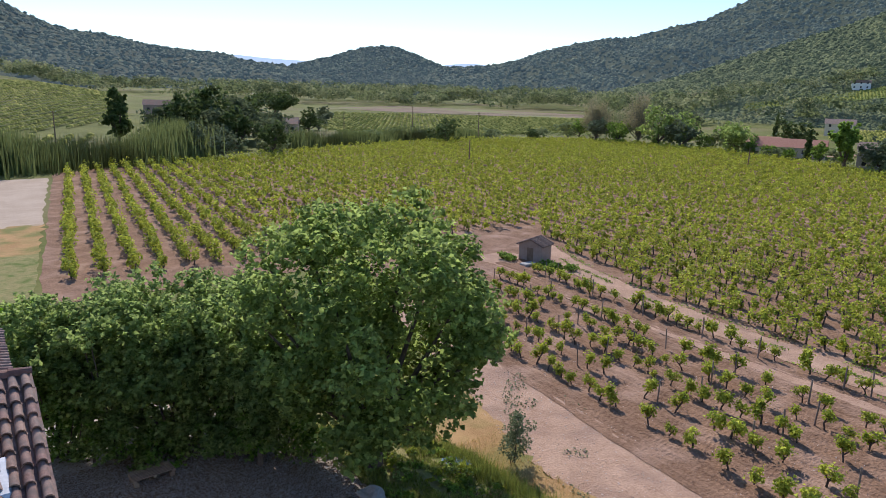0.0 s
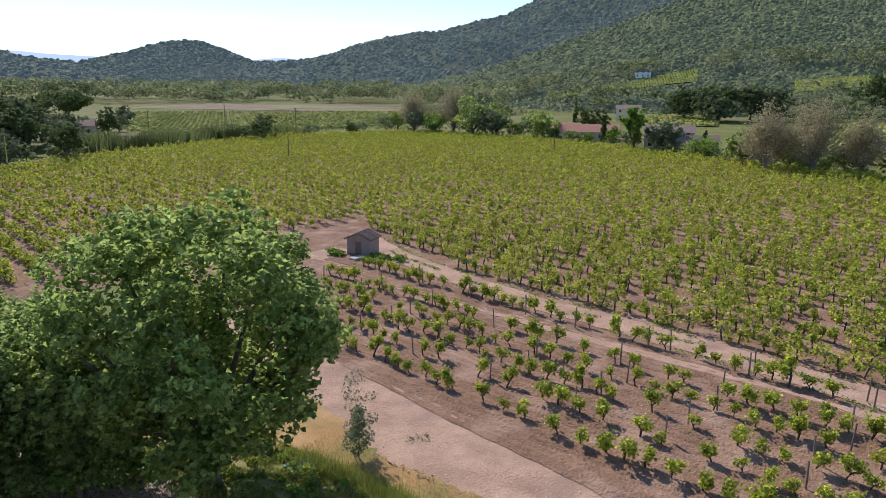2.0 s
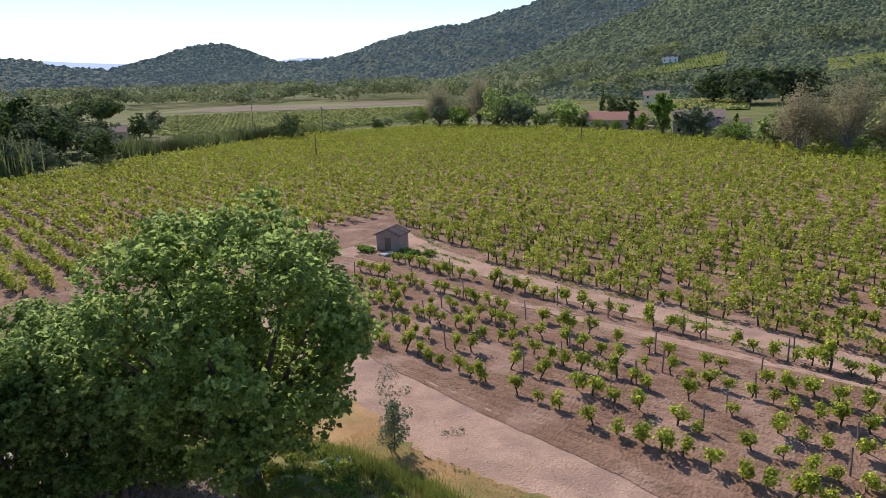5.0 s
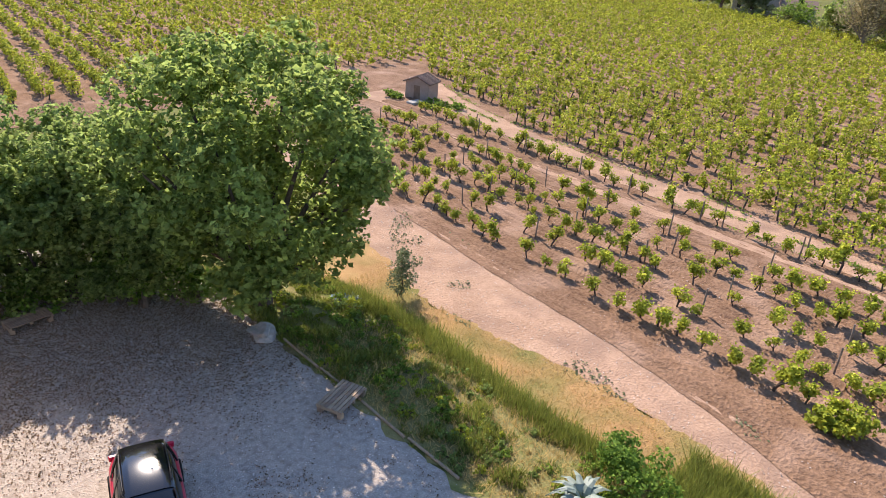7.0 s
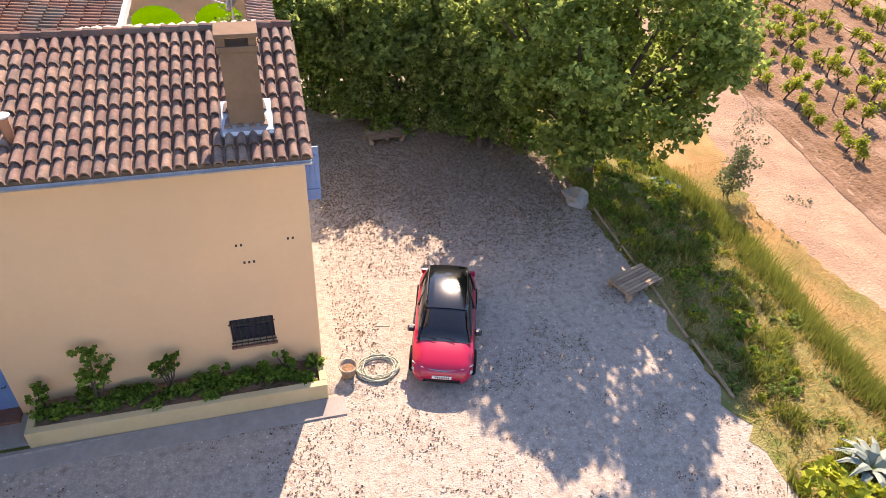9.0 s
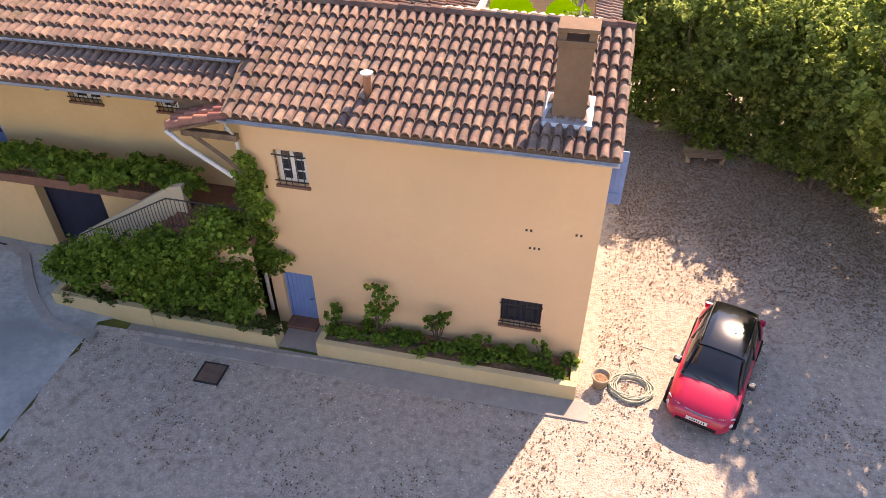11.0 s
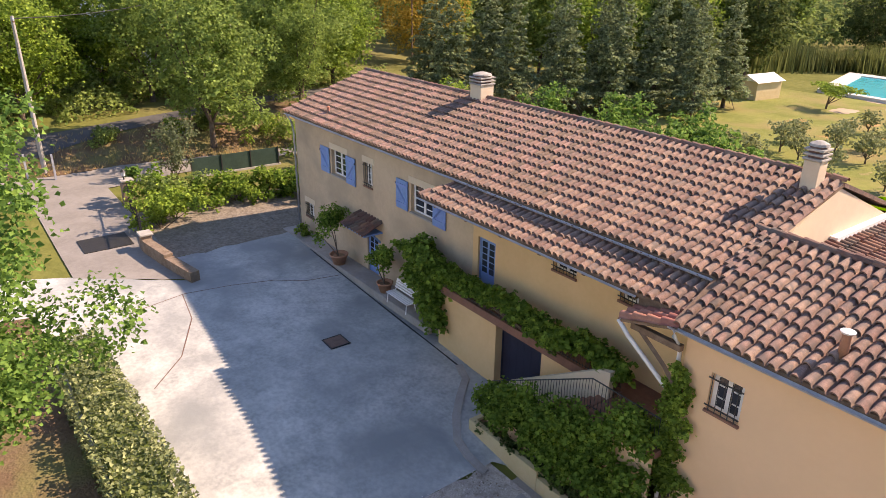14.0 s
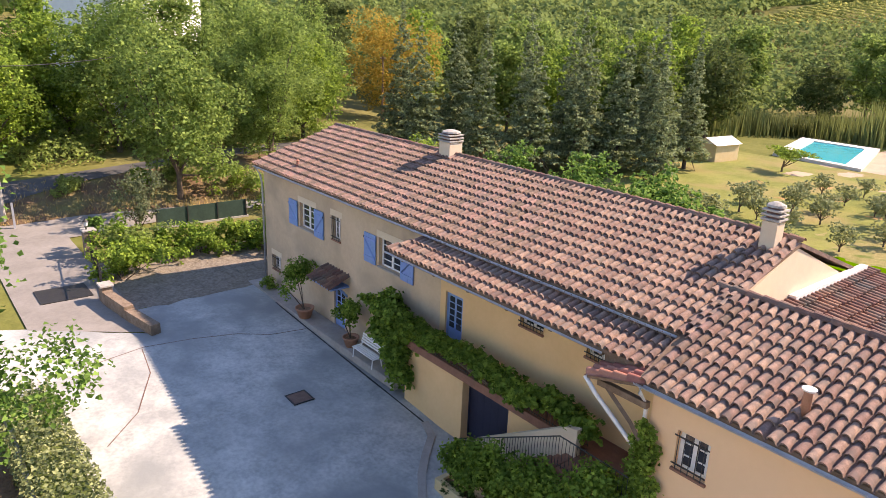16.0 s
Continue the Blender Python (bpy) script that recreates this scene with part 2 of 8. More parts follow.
def raw(name, verts, faces, material, parent=None, label="", smooth=False):
    """The same from arrays of vertices and faces."""
    me = bpy.data.meshes.new(name)
    verts = np.asarray(verts, dtype=np.float32).reshape(-1, 3)
    if isinstance(faces, np.ndarray):
        nf, w = faces.shape
        me.vertices.add(len(verts))
        me.vertices.foreach_set("co", verts.ravel())
        me.loops.add(nf * w)
        me.loops.foreach_set("vertex_index", faces.astype(np.int32).ravel())
        me.polygons.add(nf)
        me.polygons.foreach_set("loop_start", np.arange(0, nf * w, w, dtype=np.int32))
        me.update(calc_edges=True)
    else:
        me.from_pydata(verts.tolist(), [], faces)
        me.update()
    if smooth:
        me.polygons.foreach_set("use_smooth", np.ones(len(me.polygons), dtype=bool))
    ob = material_of(new(name, me), material)
    if parent is not None:
        ob.parent = parent
    if label:
        ob["label"] = label
    return ob


def empty(name, m, label="", category="", group="", kind=""):
    ob = new(name)
    ob.matrix_basis = m
    ob.empty_display_size = 0.2
    return tagged(ob, label, category, group, kind)


def box(bm, x0, y0, z0, x1, y1, z1, bevel=0.0, m=None):
    r = bmesh.ops.create_cube(bm, size=1.0)
    vs = r["verts"]
    for v in vs:
        v.co = Vector(((x0 + x1) / 2 + v.co.x * (x1 - x0), (y0 + y1) / 2 + v.co.y * (y1 - y0), (z0 + z1) / 2 + v.co.z * (z1 - z0)))
    if bevel:
        es = {e for v in vs for e in v.link_edges}
        rb = bmesh.ops.bevel(bm, geom=list(es), offset=bevel, segments=1, affect="EDGES")
        vs = list({v for f in rb["faces"] for v in f.verts} | {v for v in vs if v.is_valid})
    if m is not None:
        bmesh.ops.transform(bm, matrix=m, verts=[v for v in vs if v.is_valid])
    return vs


def boxes(*specs, bevel=0.0):
    bm = bmesh.new()
    for s in specs:
        box(bm, *s, bevel=bevel)
    return bm


def tube(bm, pts, radii, sides=8, cap=True):
    """A tapered tube along points."""
    rings = []
    pts = [Vector(p) for p in pts]
    for i, p in enumerate(pts):
        d = (pts[min(i + 1, len(pts) - 1)] - pts[max(i - 1, 0)]).normalized()
        u = d.orthogonal().normalized() if abs(d.z) > 0.9 else d.cross(Vector((0, 0, 1))).normalized()
        w = d.cross(u)
        r = radii[i] if isinstance(radii, (list, tuple)) else radii
        rings.append([bm.verts.new(p + (u * math.cos(a) + w * math.sin(a)) * r) for a in (2 * math.pi * j / sides for j in range(sides))])
    for a, b in zip(rings, rings[1:]):
        for j in range(sides):
            bm.faces.new((a[j], a[(j + 1) % sides], b[(j + 1) % sides], b[j]))
    if cap:
        bm.faces.new(rings[0][::-1])
        bm.faces.new(rings[-1])
    return rings


def lathe(bm, profile, sides=20, centre=(0, 0, 0)):
    rings = [[bm.verts.new((centre[0] + r * math.cos(2 * math.pi * j / sides), centre[1] + r * math.sin(2 * math.pi * j / sides), centre[2] + z)) for j in range(sides)] for r, z in profile]
    for a, b in zip(rings, rings[1:]):
        for j in range(sides):
            bm.faces.new((a[j], a[(j + 1) % sides], b[(j + 1) % sides], b[j]))
    bm.faces.new(rings[0][::-1])
    bm.faces.new(rings[-1])


def poly(bm, pts, z):
    return bm.faces.new([bm.verts.new((p[0], p[1], z(p[0], p[1]) if callable(z) else z)) for p in pts])


RNG = np.random.default_rng(7)


def leaves(centres, size, rng, spread=0.35, up=0.35, bend=0.25, out=None):
    """Kinked leaf shapes of four corners and a raised midrib, at the given centres; out turns their upper sides outwards."""
    n = len(centres)
    d = rng.normal(size=(n, 3))
    d[:, 2] = d[:, 2] * 0.6
    d /= np.linalg.norm(d, axis=1, keepdims=True)
    nrm = rng.normal(size=(n, 3)) + np.array([0, 0, up * 3])
    if out is not None:
        nrm = rng.normal(size=(n, 3)) * 0.55 + out * 0.8 + np.array([0, 0, up * 2.2])
    side = np.cross(d, nrm)
    side /= np.linalg.norm(side, axis=1, keepdims=True) + 1e-9
    nn = np.cross(side, d)
    s = size * (1 + spread * rng.uniform(-1, 1, size=(n, 1)))
    a = centres - d * s * 0.5
    b = centres + d * s * 0.5 - nn * s * bend * 0.3
    l = centres + side * s * 0.42 + nn * s * bend
    r = centres - side * s * 0.42 + nn * s * bend
    v = np.stack([a, l, b, r], 1).reshape(-1, 3)
    base = np.arange(n) * 4
    f = np.concatenate([np.stack([base, base + 1, base + 2], 1), np.stack([base, base + 2, base + 3], 1)])
    return v, f


def crown_points(rng, clumps, n, fill=0.75, tuft=6):
    """Points in tufts over the shells of many lumps (x, y, z, rx, ry, rz), an uneven crown with gaps, and their outward directions."""
    c = np.asarray(clumps, float)
    w = (c[:, 3] * c[:, 4] + c[:, 4] * c[:, 5] + c[:, 3] * c[:, 5])
    idx = rng.choice(len(c), size=n, p=w / w.sum())
    m = n // tuft + 1
    idx = idx[:m]
    d = rng.normal(size=(m, 3))
    d /= np.linalg.norm(d, axis=1, keepdims=True)
    r = rng.uniform(fill, 1.05, size=(m, 1)) + rng.normal(size=(m, 1)) * 0.06
    P = np.repeat(c[idx, :3] + d * r * c[idx, 3:6], tuft, 0)[:n]
    return P + rng.normal(size=(n, 3)) * 0.15 * np.repeat(c[idx, 3:6], tuft, 0)[:n], np.repeat(d, tuft, 0)[:n]


# ---- the lie of the land ----
def smooth(a, b, v):
    t = np.clip((np.asarray(v, float) - a) / (b - a), 0, 1)
    return t * t * (3 - 2 * t)


def land(x, y):
    """Height of the ground: yard at 0, the road and vines lower to the east, the yard rising to the west, valley sides far off."""
    x, y = np.asarray(x, float), np.asarray(y, float)
    z = -0.8 * smooth(11.5, 16.8, x)
    z = z - 0.8 * smooth(20, 40, y) * (1 - smooth(11.5, 16.8, x))
    west = 0.75 * smooth(11, 21, -x) + 0.5 * smooth(19, 33, -x)
    z = z + west * (1 - smooth(10, 40, y)) + 0.02 * np.sin(x * 0.7) * np.cos(y * 0.6)
    z = z + 1.7 * smooth(51, 57, -x) * (1 - smooth(30, 60, y)) + 14 * smooth(60, 230, -x) * (1 - smooth(60, 140, y))
    z = z + 27 * smooth(140, 400, np.hypot(x, y)) * smooth(20, 80, -x) * smooth(40, 110, y)
    r = np.hypot(x, y)
    z = z + smooth(170, 900, r) * 9.0 + smooth(800, 2500, r) * 12
    # terraces climbing on the north side
    z = z + smooth(130, 420, y) * (1 - smooth(20, 130, x)) * 12 * smooth(-260, -60, x)
    return z


def ground_at(x, y):
    return float(land(x, y))


def sheet(name, xs, ys, material, lift=0.0, label="", category="ground"):
    """A sheet over the land between two families of lines; xs may be functions of y."""
    U = np.asarray(xs)
    X, Y = np.meshgrid(U, np.asarray(ys))
    Z = land(X, Y) + lift
    return grid_mesh(name, X, Y, Z, material, label, category)


def grid_mesh(name, X, Y, Z, material, label, category):
    r, c = X.shape
    v = np.stack([X, Y, Z], -1).reshape(-1, 3)
    i = np.arange(r * c).reshape(r, c)
    f = np.stack([i[:-1, :-1], i[:-1, 1:], i[1:, 1:], i[1:, :-1]], -1).reshape(-1, 4)
    ob = raw(name, v, f, material, smooth=True)
    return tagged(ob, label, category, kind="structure")


def band(name, left, right, y0, y1, material, lift, label, category, step=0.6, cols=8, ragged=0.15, seed=1):
    """A strip between x = left(y) and x = right(y), with uneven borders."""
    rng = np.random.default_rng(seed)
    ys = np.arange(y0, y1 + step, step)
    L = np.array([left(y) for y in ys]) + rng.normal(size=len(ys)) * ragged
    R = np.array([right(y) for y in ys]) + rng.normal(size=len(ys)) * ragged
    t = np.linspace(0, 1, cols)
    X = L[:, None] * (1 - t) + R[:, None] * t
    Y = np.repeat(ys[:, None], cols, 1)
    return grid_mesh(name, X, Y, land(X, Y) + lift, material, label, category)


def spaced(near, far, step, grow=1.13):
    a = list(np.arange(0, near, step))
    s = step
    while a[-1] < far:
        s *= grow
        a.append(a[-1] + s)
    return a


pos, neg = spaced(60, 4200, 1.0), spaced(60, 4200, 1.0)
axis = np.array([-v for v in neg[:0:-1]] + pos)
sheet("ground", axis, axis, "field", -0.03, "valley ground of dry grass and fields", "ground")

TRACK_Y = np.array([-60, -10, -2, 6, 12, 19, 25, 30, 36, 60])
TRACK_X = np.array([27.0, 38.0, 39.2, 40.0, 40.3, 41.4, 42.9, 44.1, 47, 58])


def track_x(y):
    return float(np.interp(y, TRACK_Y, TRACK_X))


def road_right(y):
    return float(np.interp(y, [-40, -11, -7.2, -4.6, -1.7, 2, 7, 13.4, 30], [13.5, 19.6, 20.8, 21.4, 22.0, 22.3, 22.9, 23.8, 27]))


def road_left(y):
    return float(np.interp(y, [-40, -9.3, -5, -1.4, 1, 5.2, 9, 12, 30], [10.5, 18.1, 18.5, 18.3, 17.9, 17.5, 18.4, 19.2, 24]))


def vines_west(y):
    return float(np.interp(y, [40, 44.3, 119, 121, 128, 131, 142, 147, 156, 162], [2.8, 3.3, 12.6, 14.6, 30, 46, 66, 80, 103, 125]))


def vines_east(y):
    return float(np.interp(y, [-60, -30, 3, 19, 31, 46, 68, 85, 105, 127, 151, 158, 162], [112, 129, 141, 145, 150, 158, 169, 174, 180, 179, 173, 150, 127]))


band("vineyard_soil", lambda y: road_right(y) - 0.2, vines_east, -60, 42, "soil", 0.0, "reddish stony vineyard soil between the rows", "soil", 2.0, 60, 0.1, 3)
band("vineyard_soil_north", vines_west, vines_east, 40, 161, "soil", 0.0, "reddish stony vineyard soil between the rows", "soil", 2.0, 60, 0.1, 4)
band("road", road_left, road_right, -40, 34, "dirt_road", 0.02, "pinkish dirt road with tyre marks", "road", 0.5, 12, 0.05, 5)
band("track", lambda y: track_x(y) - 1.45, lambda y: track_x(y) + 1.3, -60, 40, "dirt_road", 0.02, "sandy field track between vines", "track", 0.6, 8, 0.08, 6)
band("vine_path", lambda y: 35.1 + 0.05 * y, lambda y: 36.3 + 0.05 * y, -30, 31, "dirt_road", 0.075, "sandy path between the vine rows", "path", 0.6, 5, 0.12, 11)
band("hut_yard", lambda y: 37.2 + 0.12 * (y - 28), lambda y: 42.6, 27.5, 37, "dirt_road", 0.016, "trodden sandy ground round the hut", "ground", 0.5, 8, 0.25, 13)
band("dry_verge", lambda y: 15.2 + 0.3 * math.sin(y * 0.5), lambda y: road_left(y) + 0.15, -14, 16, "dry_grass", 0.03, "dry orange grass verge along the road", "verge", 0.4, 8, 0.15, 7)
band("grass_bank", lambda y: 10.3, lambda y: 15.4 + 0.3 * math.sin(y * 0.5), -16, 19.5, "grass_floor", 0.025, "weedy grass bank beside the parking", "grass", 0.4, 14, 0.12, 8)
band("gravel_yard", lambda y: float(np.interp(y, [-14, -1.4, -1.3, 20], [-13.7, -13.95, -0.3, -0.3])), lambda y: 10.4 + 0.15 * math.sin(y), -14, 19, "gravel", 0.012, "pale gravel yard strewn with leaf litter", "gravel", 0.5, 60, 0.05, 9)
band("concrete_yard", lambda y: float(np.interp(y, [-15, -9, -6.9, -5.3, -5.2, 1.7], [-36.5, -33.2, -31.4, -30.3, -33.3, -33.5])), lambda y: float(np.interp(y, [-16, -1.4, 0, 1.7], [-13.7, -13.95, -12.0, -12.0])), -15, 1.7, "concrete", 0.02, "grey concrete yard with fine cracks", "yard", 0.2, 60, 0.0, 10)

g = np.random.default_rng(12)
n = 4200
wy = g.uniform(-16, 36, n)
wx = np.interp(wy, TRACK_Y, TRACK_X) + np.where(g.uniform(size=n) < 0.5, g.normal(size=n) * 0.16, np.where(g.uniform(size=n) < 0.5, -1.6, 1.5) + g.normal(size=n) * 0.25)
keep = np.array([noise.noise(Vector((a * 0.5, b * 0.25, 4))) for a, b in zip(wx, wy)]) > 0.0
v, f = leaves(np.stack([wx, wy, land(wx, wy) + 0.07], 1)[keep], 0.13, g, 0.6, 0.8)
tagged(raw("track_weeds", v, f, "leaf_fresh"), "green weeds between the wheel marks of the track", "weeds", kind="stuff")

ys = np.arange(-18, 34, 0.35)
X = np.arange(0, 15.8, 0.13)[None, :] + np.array([road_right(b) + 0.04 * math.sin(b * 0.8) + 0.03 * math.sin(b * 2.9 + 1) for b in ys])[:, None] - 0.7
Y = np.repeat(ys[:, None], X.shape[1], 1)
X = np.minimum(X, np.array([track_x(b) - 1.5 for b in ys])[:, None] + 0.0 * X)
edge = np.clip(np.minimum(X - X[:, :1], X[:, -1:] - X) / 0.5, 0, 1)
rut = 0.035 * np.sin(X * 2 * math.pi / 0.55) + 0.05 * np.cos(X * 2 * math.pi / 2.18) + 0.02 * np.random.default_rng(2).normal(size=X.shape)
grid_mesh("furrows", X, Y, land(X, Y) + 0.045 + (0.035 + rut) * edge, "soil", "furrowed reddish soil with vine rows", "soil")

g = np.random.default_rng(18)
n = 5200
wy = g.uniform(-15, 17, n)
lo, hi = np.array([road_left(b) for b in wy]), np.array([road_right(b) for b in wy])
t = g.uniform(-0.05, 1.05, n)
wx = lo + (hi - lo) * t
c = np.array([noise.noise(Vector((a * 0.45, b * 0.45, 9))) for a, b in zip(wx, wy)])
keep = c > 0.3 - 0.35 * smooth(7, 12, wy) + 0.15 * np.sin(t * math.pi)
v, f = leaves(np.stack([wx, wy, land(wx, wy) + 0.06], 1)[keep], 0.1, g, 0.6, 0.8)
tagged(raw("road_weeds", v, f, "leaf_grey"), "low tufts of weeds on the dirt road", "weeds", kind="stuff")

# ---- hills ----
VALLEY = (-1.0, -13.0)
HILLS = {
    "far": ((8, 15, 18.3, 19.6, 21.3, 24.5, 28, 33, 35.2, 36.6, 38, 40, 46), (1.6, 2.2, 2.3, 2.26, 2.11, 2.0, 1.5, 1.6, 1.97, 2.13, 2.16, 1.8, 1.2), 4000, 900),
    "north": ((-60, -40, -20, -6, 0, 3.8, 5.4, 7, 8.7, 10.5, 12.4, 14.3, 16.3, 17.9, 19.1, 20.4, 22.5, 24, 27), (6.2, 6.8, 7.2, 7.0, 6.3, 5.17, 4.28, 3.68, 3.44, 3.27, 2.82, 2.5, 2.38, 2.41, 2.04, 1.74, 1.73, 1.2, 0.2), 1700, 1050),
    "centre": ((20.5, 23, 25.2, 26.9, 28.7, 30.3, 30.9, 32.3, 34.1, 35.9, 38), (0.3, 1.57, 2.11, 2.56, 3.13, 3.32, 3.33, 3.02, 2.29, 1.6, 0.3), 2300, 900),
    "south": ((33, 35.1, 38.2, 40, 41.3, 42.6, 44.8, 47, 48.6, 49.4, 51.3, 53.5, 55.2, 56, 57.6, 60, 64, 72, 90, 120, 150), (0.8, 1.85, 1.91, 2.17, 2.46, 3.0, 3.6, 4.0, 4.32, 4.2, 4.72, 5.25, 5.55, 6.02, 6.8, 7.6, 8.6, 9.6, 10, 9, 6), 1750, 1150),
    "foothill": ((48, 52, 56, 60.5, 64.7, 68, 75, 85, 100, 120, 150), (0.2, 1.0, 2.2, 3.8, 5.2, 6.4, 7.6, 7.8, 7, 5, 4), 900, 560),
    "west": ((-130, -110, -90, -70, -50, -30, -12, -4), (3, 4.0, 4.5, 4.5, 4.2, 3.6, 3.0, 1.0), 1100, 700),
}


def slope_at(which, x, y):
    """Height of a hill's slope over a place, far below ground where the hill is not."""
    az_, el_, distance, depth = HILLS[which]
    dx, dy = np.asarray(x, float) - VALLEY[0], np.asarray(y, float) - VALLEY[1]
    a, r = np.degrees(np.arctan2(dx, dy)), np.hypot(dx, dy)
    s = np.clip((r - distance + depth) / depth, 0, 1)
    top = distance * np.tan(np.radians(np.interp(a, az_, el_))) + 14.5
    z = -4 + (top + 4) * s ** 1.35
    return np.where((a > az_[0]) & (a < az_[-1]), z, -50.0)


def lie(x, y):
    """The ground or the foot of the hills, whichever is higher."""
    z = land(x, y)
    for which in ("foothill", "south", "north", "centre"):
        z = np.maximum(z, slope_at(which, x, y))
    return z


def hill(name, which, material, label, wobble=0.0, seed=3, rows=40, step=0.2):
    """A wooded ridge: its height by heading, falling towards the valley."""
    rng = np.random.default_rng(seed)
    az_, el_, distance, depth = HILLS[which]
    az = np.arange(az_[0], az_[-1] + step, step)
    k = np.exp(-0.5 * (np.arange(-6, 7) / 2.0) ** 2)
    el = np.convolve(np.pad(np.interp(az, az_, el_), 6, mode="edge"), k / k.sum(), mode="valid")
    s = np.linspace(0, 1, rows)
    A = np.radians(az)[:, None]
    D = distance - depth * (1 - s)[None, :]
    top = distance * np.tan(np.radians(el))[:, None] + 14.5
    X, Y = VALLEY[0] + np.sin(A) * D, VALLEY[1] + np.cos(A) * D
    folds = sum(np.sin(az[:, None] * f + p + q * s[None, :]) * a for f, p, q, a in ((0.21, 0.3, 5, 0.6), (0.43, 1.7, -7, 0.4), (0.77, 0.9, 9, 0.25), (1.9, 0.4, 13, 0.18)))
    Z = -4 + (top + 4) * (s ** 1.35)[None, :] + wobble * folds * (s * (1 - s))[None, :] * 4 + rng.normal(size=X.shape) * wobble * 0.035
    return grid_mesh(name, X, Y, Z, material, label, "hill"), X, Y, Z


def woods(name, X, Y, Z, n, size, material, seed, label, clear=()):
    """Many small lumpy tree crowns over a hillside, as one piece of stuff."""
    rng = np.random.default_rng(seed)
    r, c = X.shape
    i, j = rng.uniform(0, r - 1.001, n), rng.uniform(0, c - 1.001, n)
    i0, j0 = i.astype(int), j.astype(int)
    fi, fj = i - i0, j - j0

    def at(A):
        return A[i0, j0] * (1 - fi) * (1 - fj) + A[i0 + 1, j0] * fi * (1 - fj) + A[i0, j0 + 1] * (1 - fi) * fj + A[i0 + 1, j0 + 1] * fi * fj

    P = np.stack([at(X), at(Y), at(Z)], 1)
    heading = np.degrees(np.arctan2(P[:, 0] - VALLEY[0], P[:, 1] - VALLEY[1]))
    keep = (heading > -14) & (heading < 94)
    for ring in clear:
        keep &= ~inside(P[:, 0], P[:, 1], ring)
    P = P[keep]
    S = size * rng.uniform(0.65, 1.3, len(P)) * (0.45 + 0.55 * np.clip(at(np.linspace(0, 1, c)[None, :] + 0 * X)[keep], 0, 1))
    P[:, 2] -= S * 0.5
    return lumps(name, P, S, material, rng, label, rough=0.36)


def lumps(name, P, S, material, rng, label, category="woodland", tall=1.0, rough=0.2):
    """Uneven low crowns, open underneath where they sit in the ground."""
    t = (1 + 5 ** 0.5) / 2
    ico = np.array([(-1, t, 0), (1, t, 0), (-1, -t, 0), (1, -t, 0), (0, -1, t), (0, 1, t), (0, -1, -t), (0, 1, -t), (t, 0, -1), (t, 0, 1), (-t, 0, -1), (-t, 0, 1)]) / 1.9
    tri = np.array([(0, 11, 5), (0, 5, 1), (0, 1, 7), (0, 7, 10), (0, 10, 11), (1, 5, 9), (5, 11, 4), (11, 10, 2), (10, 7, 6), (7, 1, 8), (3, 9, 4), (3, 4, 2), (3, 2, 6), (3, 6, 8), (3, 8, 9), (4, 9, 5), (2, 4, 11), (6, 2, 10), (8, 6, 7), (9, 8, 1)])
    tri = tri[ico[tri, 2].sum(1) > -0.8]
    n = len(P)
    V = ico[None] * (1 + rough * rng.normal(size=(n, 12, 1))) * S[:, None, None] * np.array([1, 1, 0.85 * tall])
    V = V + P[:, None] + np.array([0, 0, 0.35 * tall]) * S[:, None, None]
    F = (tri[None] + (np.arange(n) * 12)[:, None, None]).reshape(-1, 3)
    return tagged(raw(name, V.reshape(-1, 3), F, material, smooth=True), label, category, kind="stuff")


def crowns(name, P, S, material, rng, label, category="woodland", per=24, flat=0.85, grain=0.62):
    """Small leafy crowns: leaf quads over the upper shell of each lump."""
    n = len(P)
    d = rng.normal(size=(n, per, 3))
    d[..., 2] = np.abs(d[..., 2]) * 0.9 - 0.25
    d /= np.linalg.norm(d, axis=2, keepdims=True)
    C = P[:, None] + d * (S[:, None, None] * rng.uniform(0.75, 1.1, (n, per, 1))) * np.array([1, 1, flat])
    sz = np.repeat(S, per)[:, None] * grain
    v, f = leaves(C.reshape(-1, 3), sz, rng, up=0.45, out=d.reshape(-1, 3))
    return tagged(raw(name, v, f, material), label, category, kind="stuff")


M["crown"] = surface("far tree crowns", (0.12, 0.15, 0.065), (0.25, 0.28, 0.12), 0.05, 0.95, 0.0, 1.2, island=0.3, through_light=0.4)
M["crown_dark"] = surface("far evergreen crowns", (0.07, 0.095, 0.046), (0.15, 0.175, 0.082), 0.05, 0.95, 0.0, 1.2, island=0.3, through_light=0.35)
M["crown_olive"] = surface("far pale tree crowns", (0.17, 0.19, 0.095), (0.3, 0.31, 0.155), 0.05, 0.95, 0.0, 1.2, island=0.3, through_light=0.4)
M["crown_west"] = surface("oak wood crowns", (0.085, 0.13, 0.045), (0.24, 0.31, 0.1), 0.05, 0.95, 0.0, 1.2, island=0.4, through_light=0.3)
# the next three put distance haze into the material as a faint blue glow
M["crown_haze"] = surface("hillside crowns with haze glow", (0.045, 0.058, 0.03), (0.12, 0.13, 0.065), 0.012, 0.95, 0.6, 0.35, island=0.3, bump_dist=1.5, glow=(0.024, 0.038, 0.052))
M["crown_hill"] = surface("oak crowns with haze glow", (0.07, 0.088, 0.032), (0.17, 0.185, 0.068), 0.02, 0.95, 0.8, 0.7, island=0.3, bump_dist=1.0, glow=(0.012, 0.017, 0.02))
M["hill_haze"] = surface("wooded hill with haze glow", (0.02, 0.03, 0.012), (0.06, 0.07, 0.03), 0.006, 0.95, 0.5, 0.03, fine_mix=0.4, bump_dist=4.0, glow=(0.012, 0.019, 0.026))

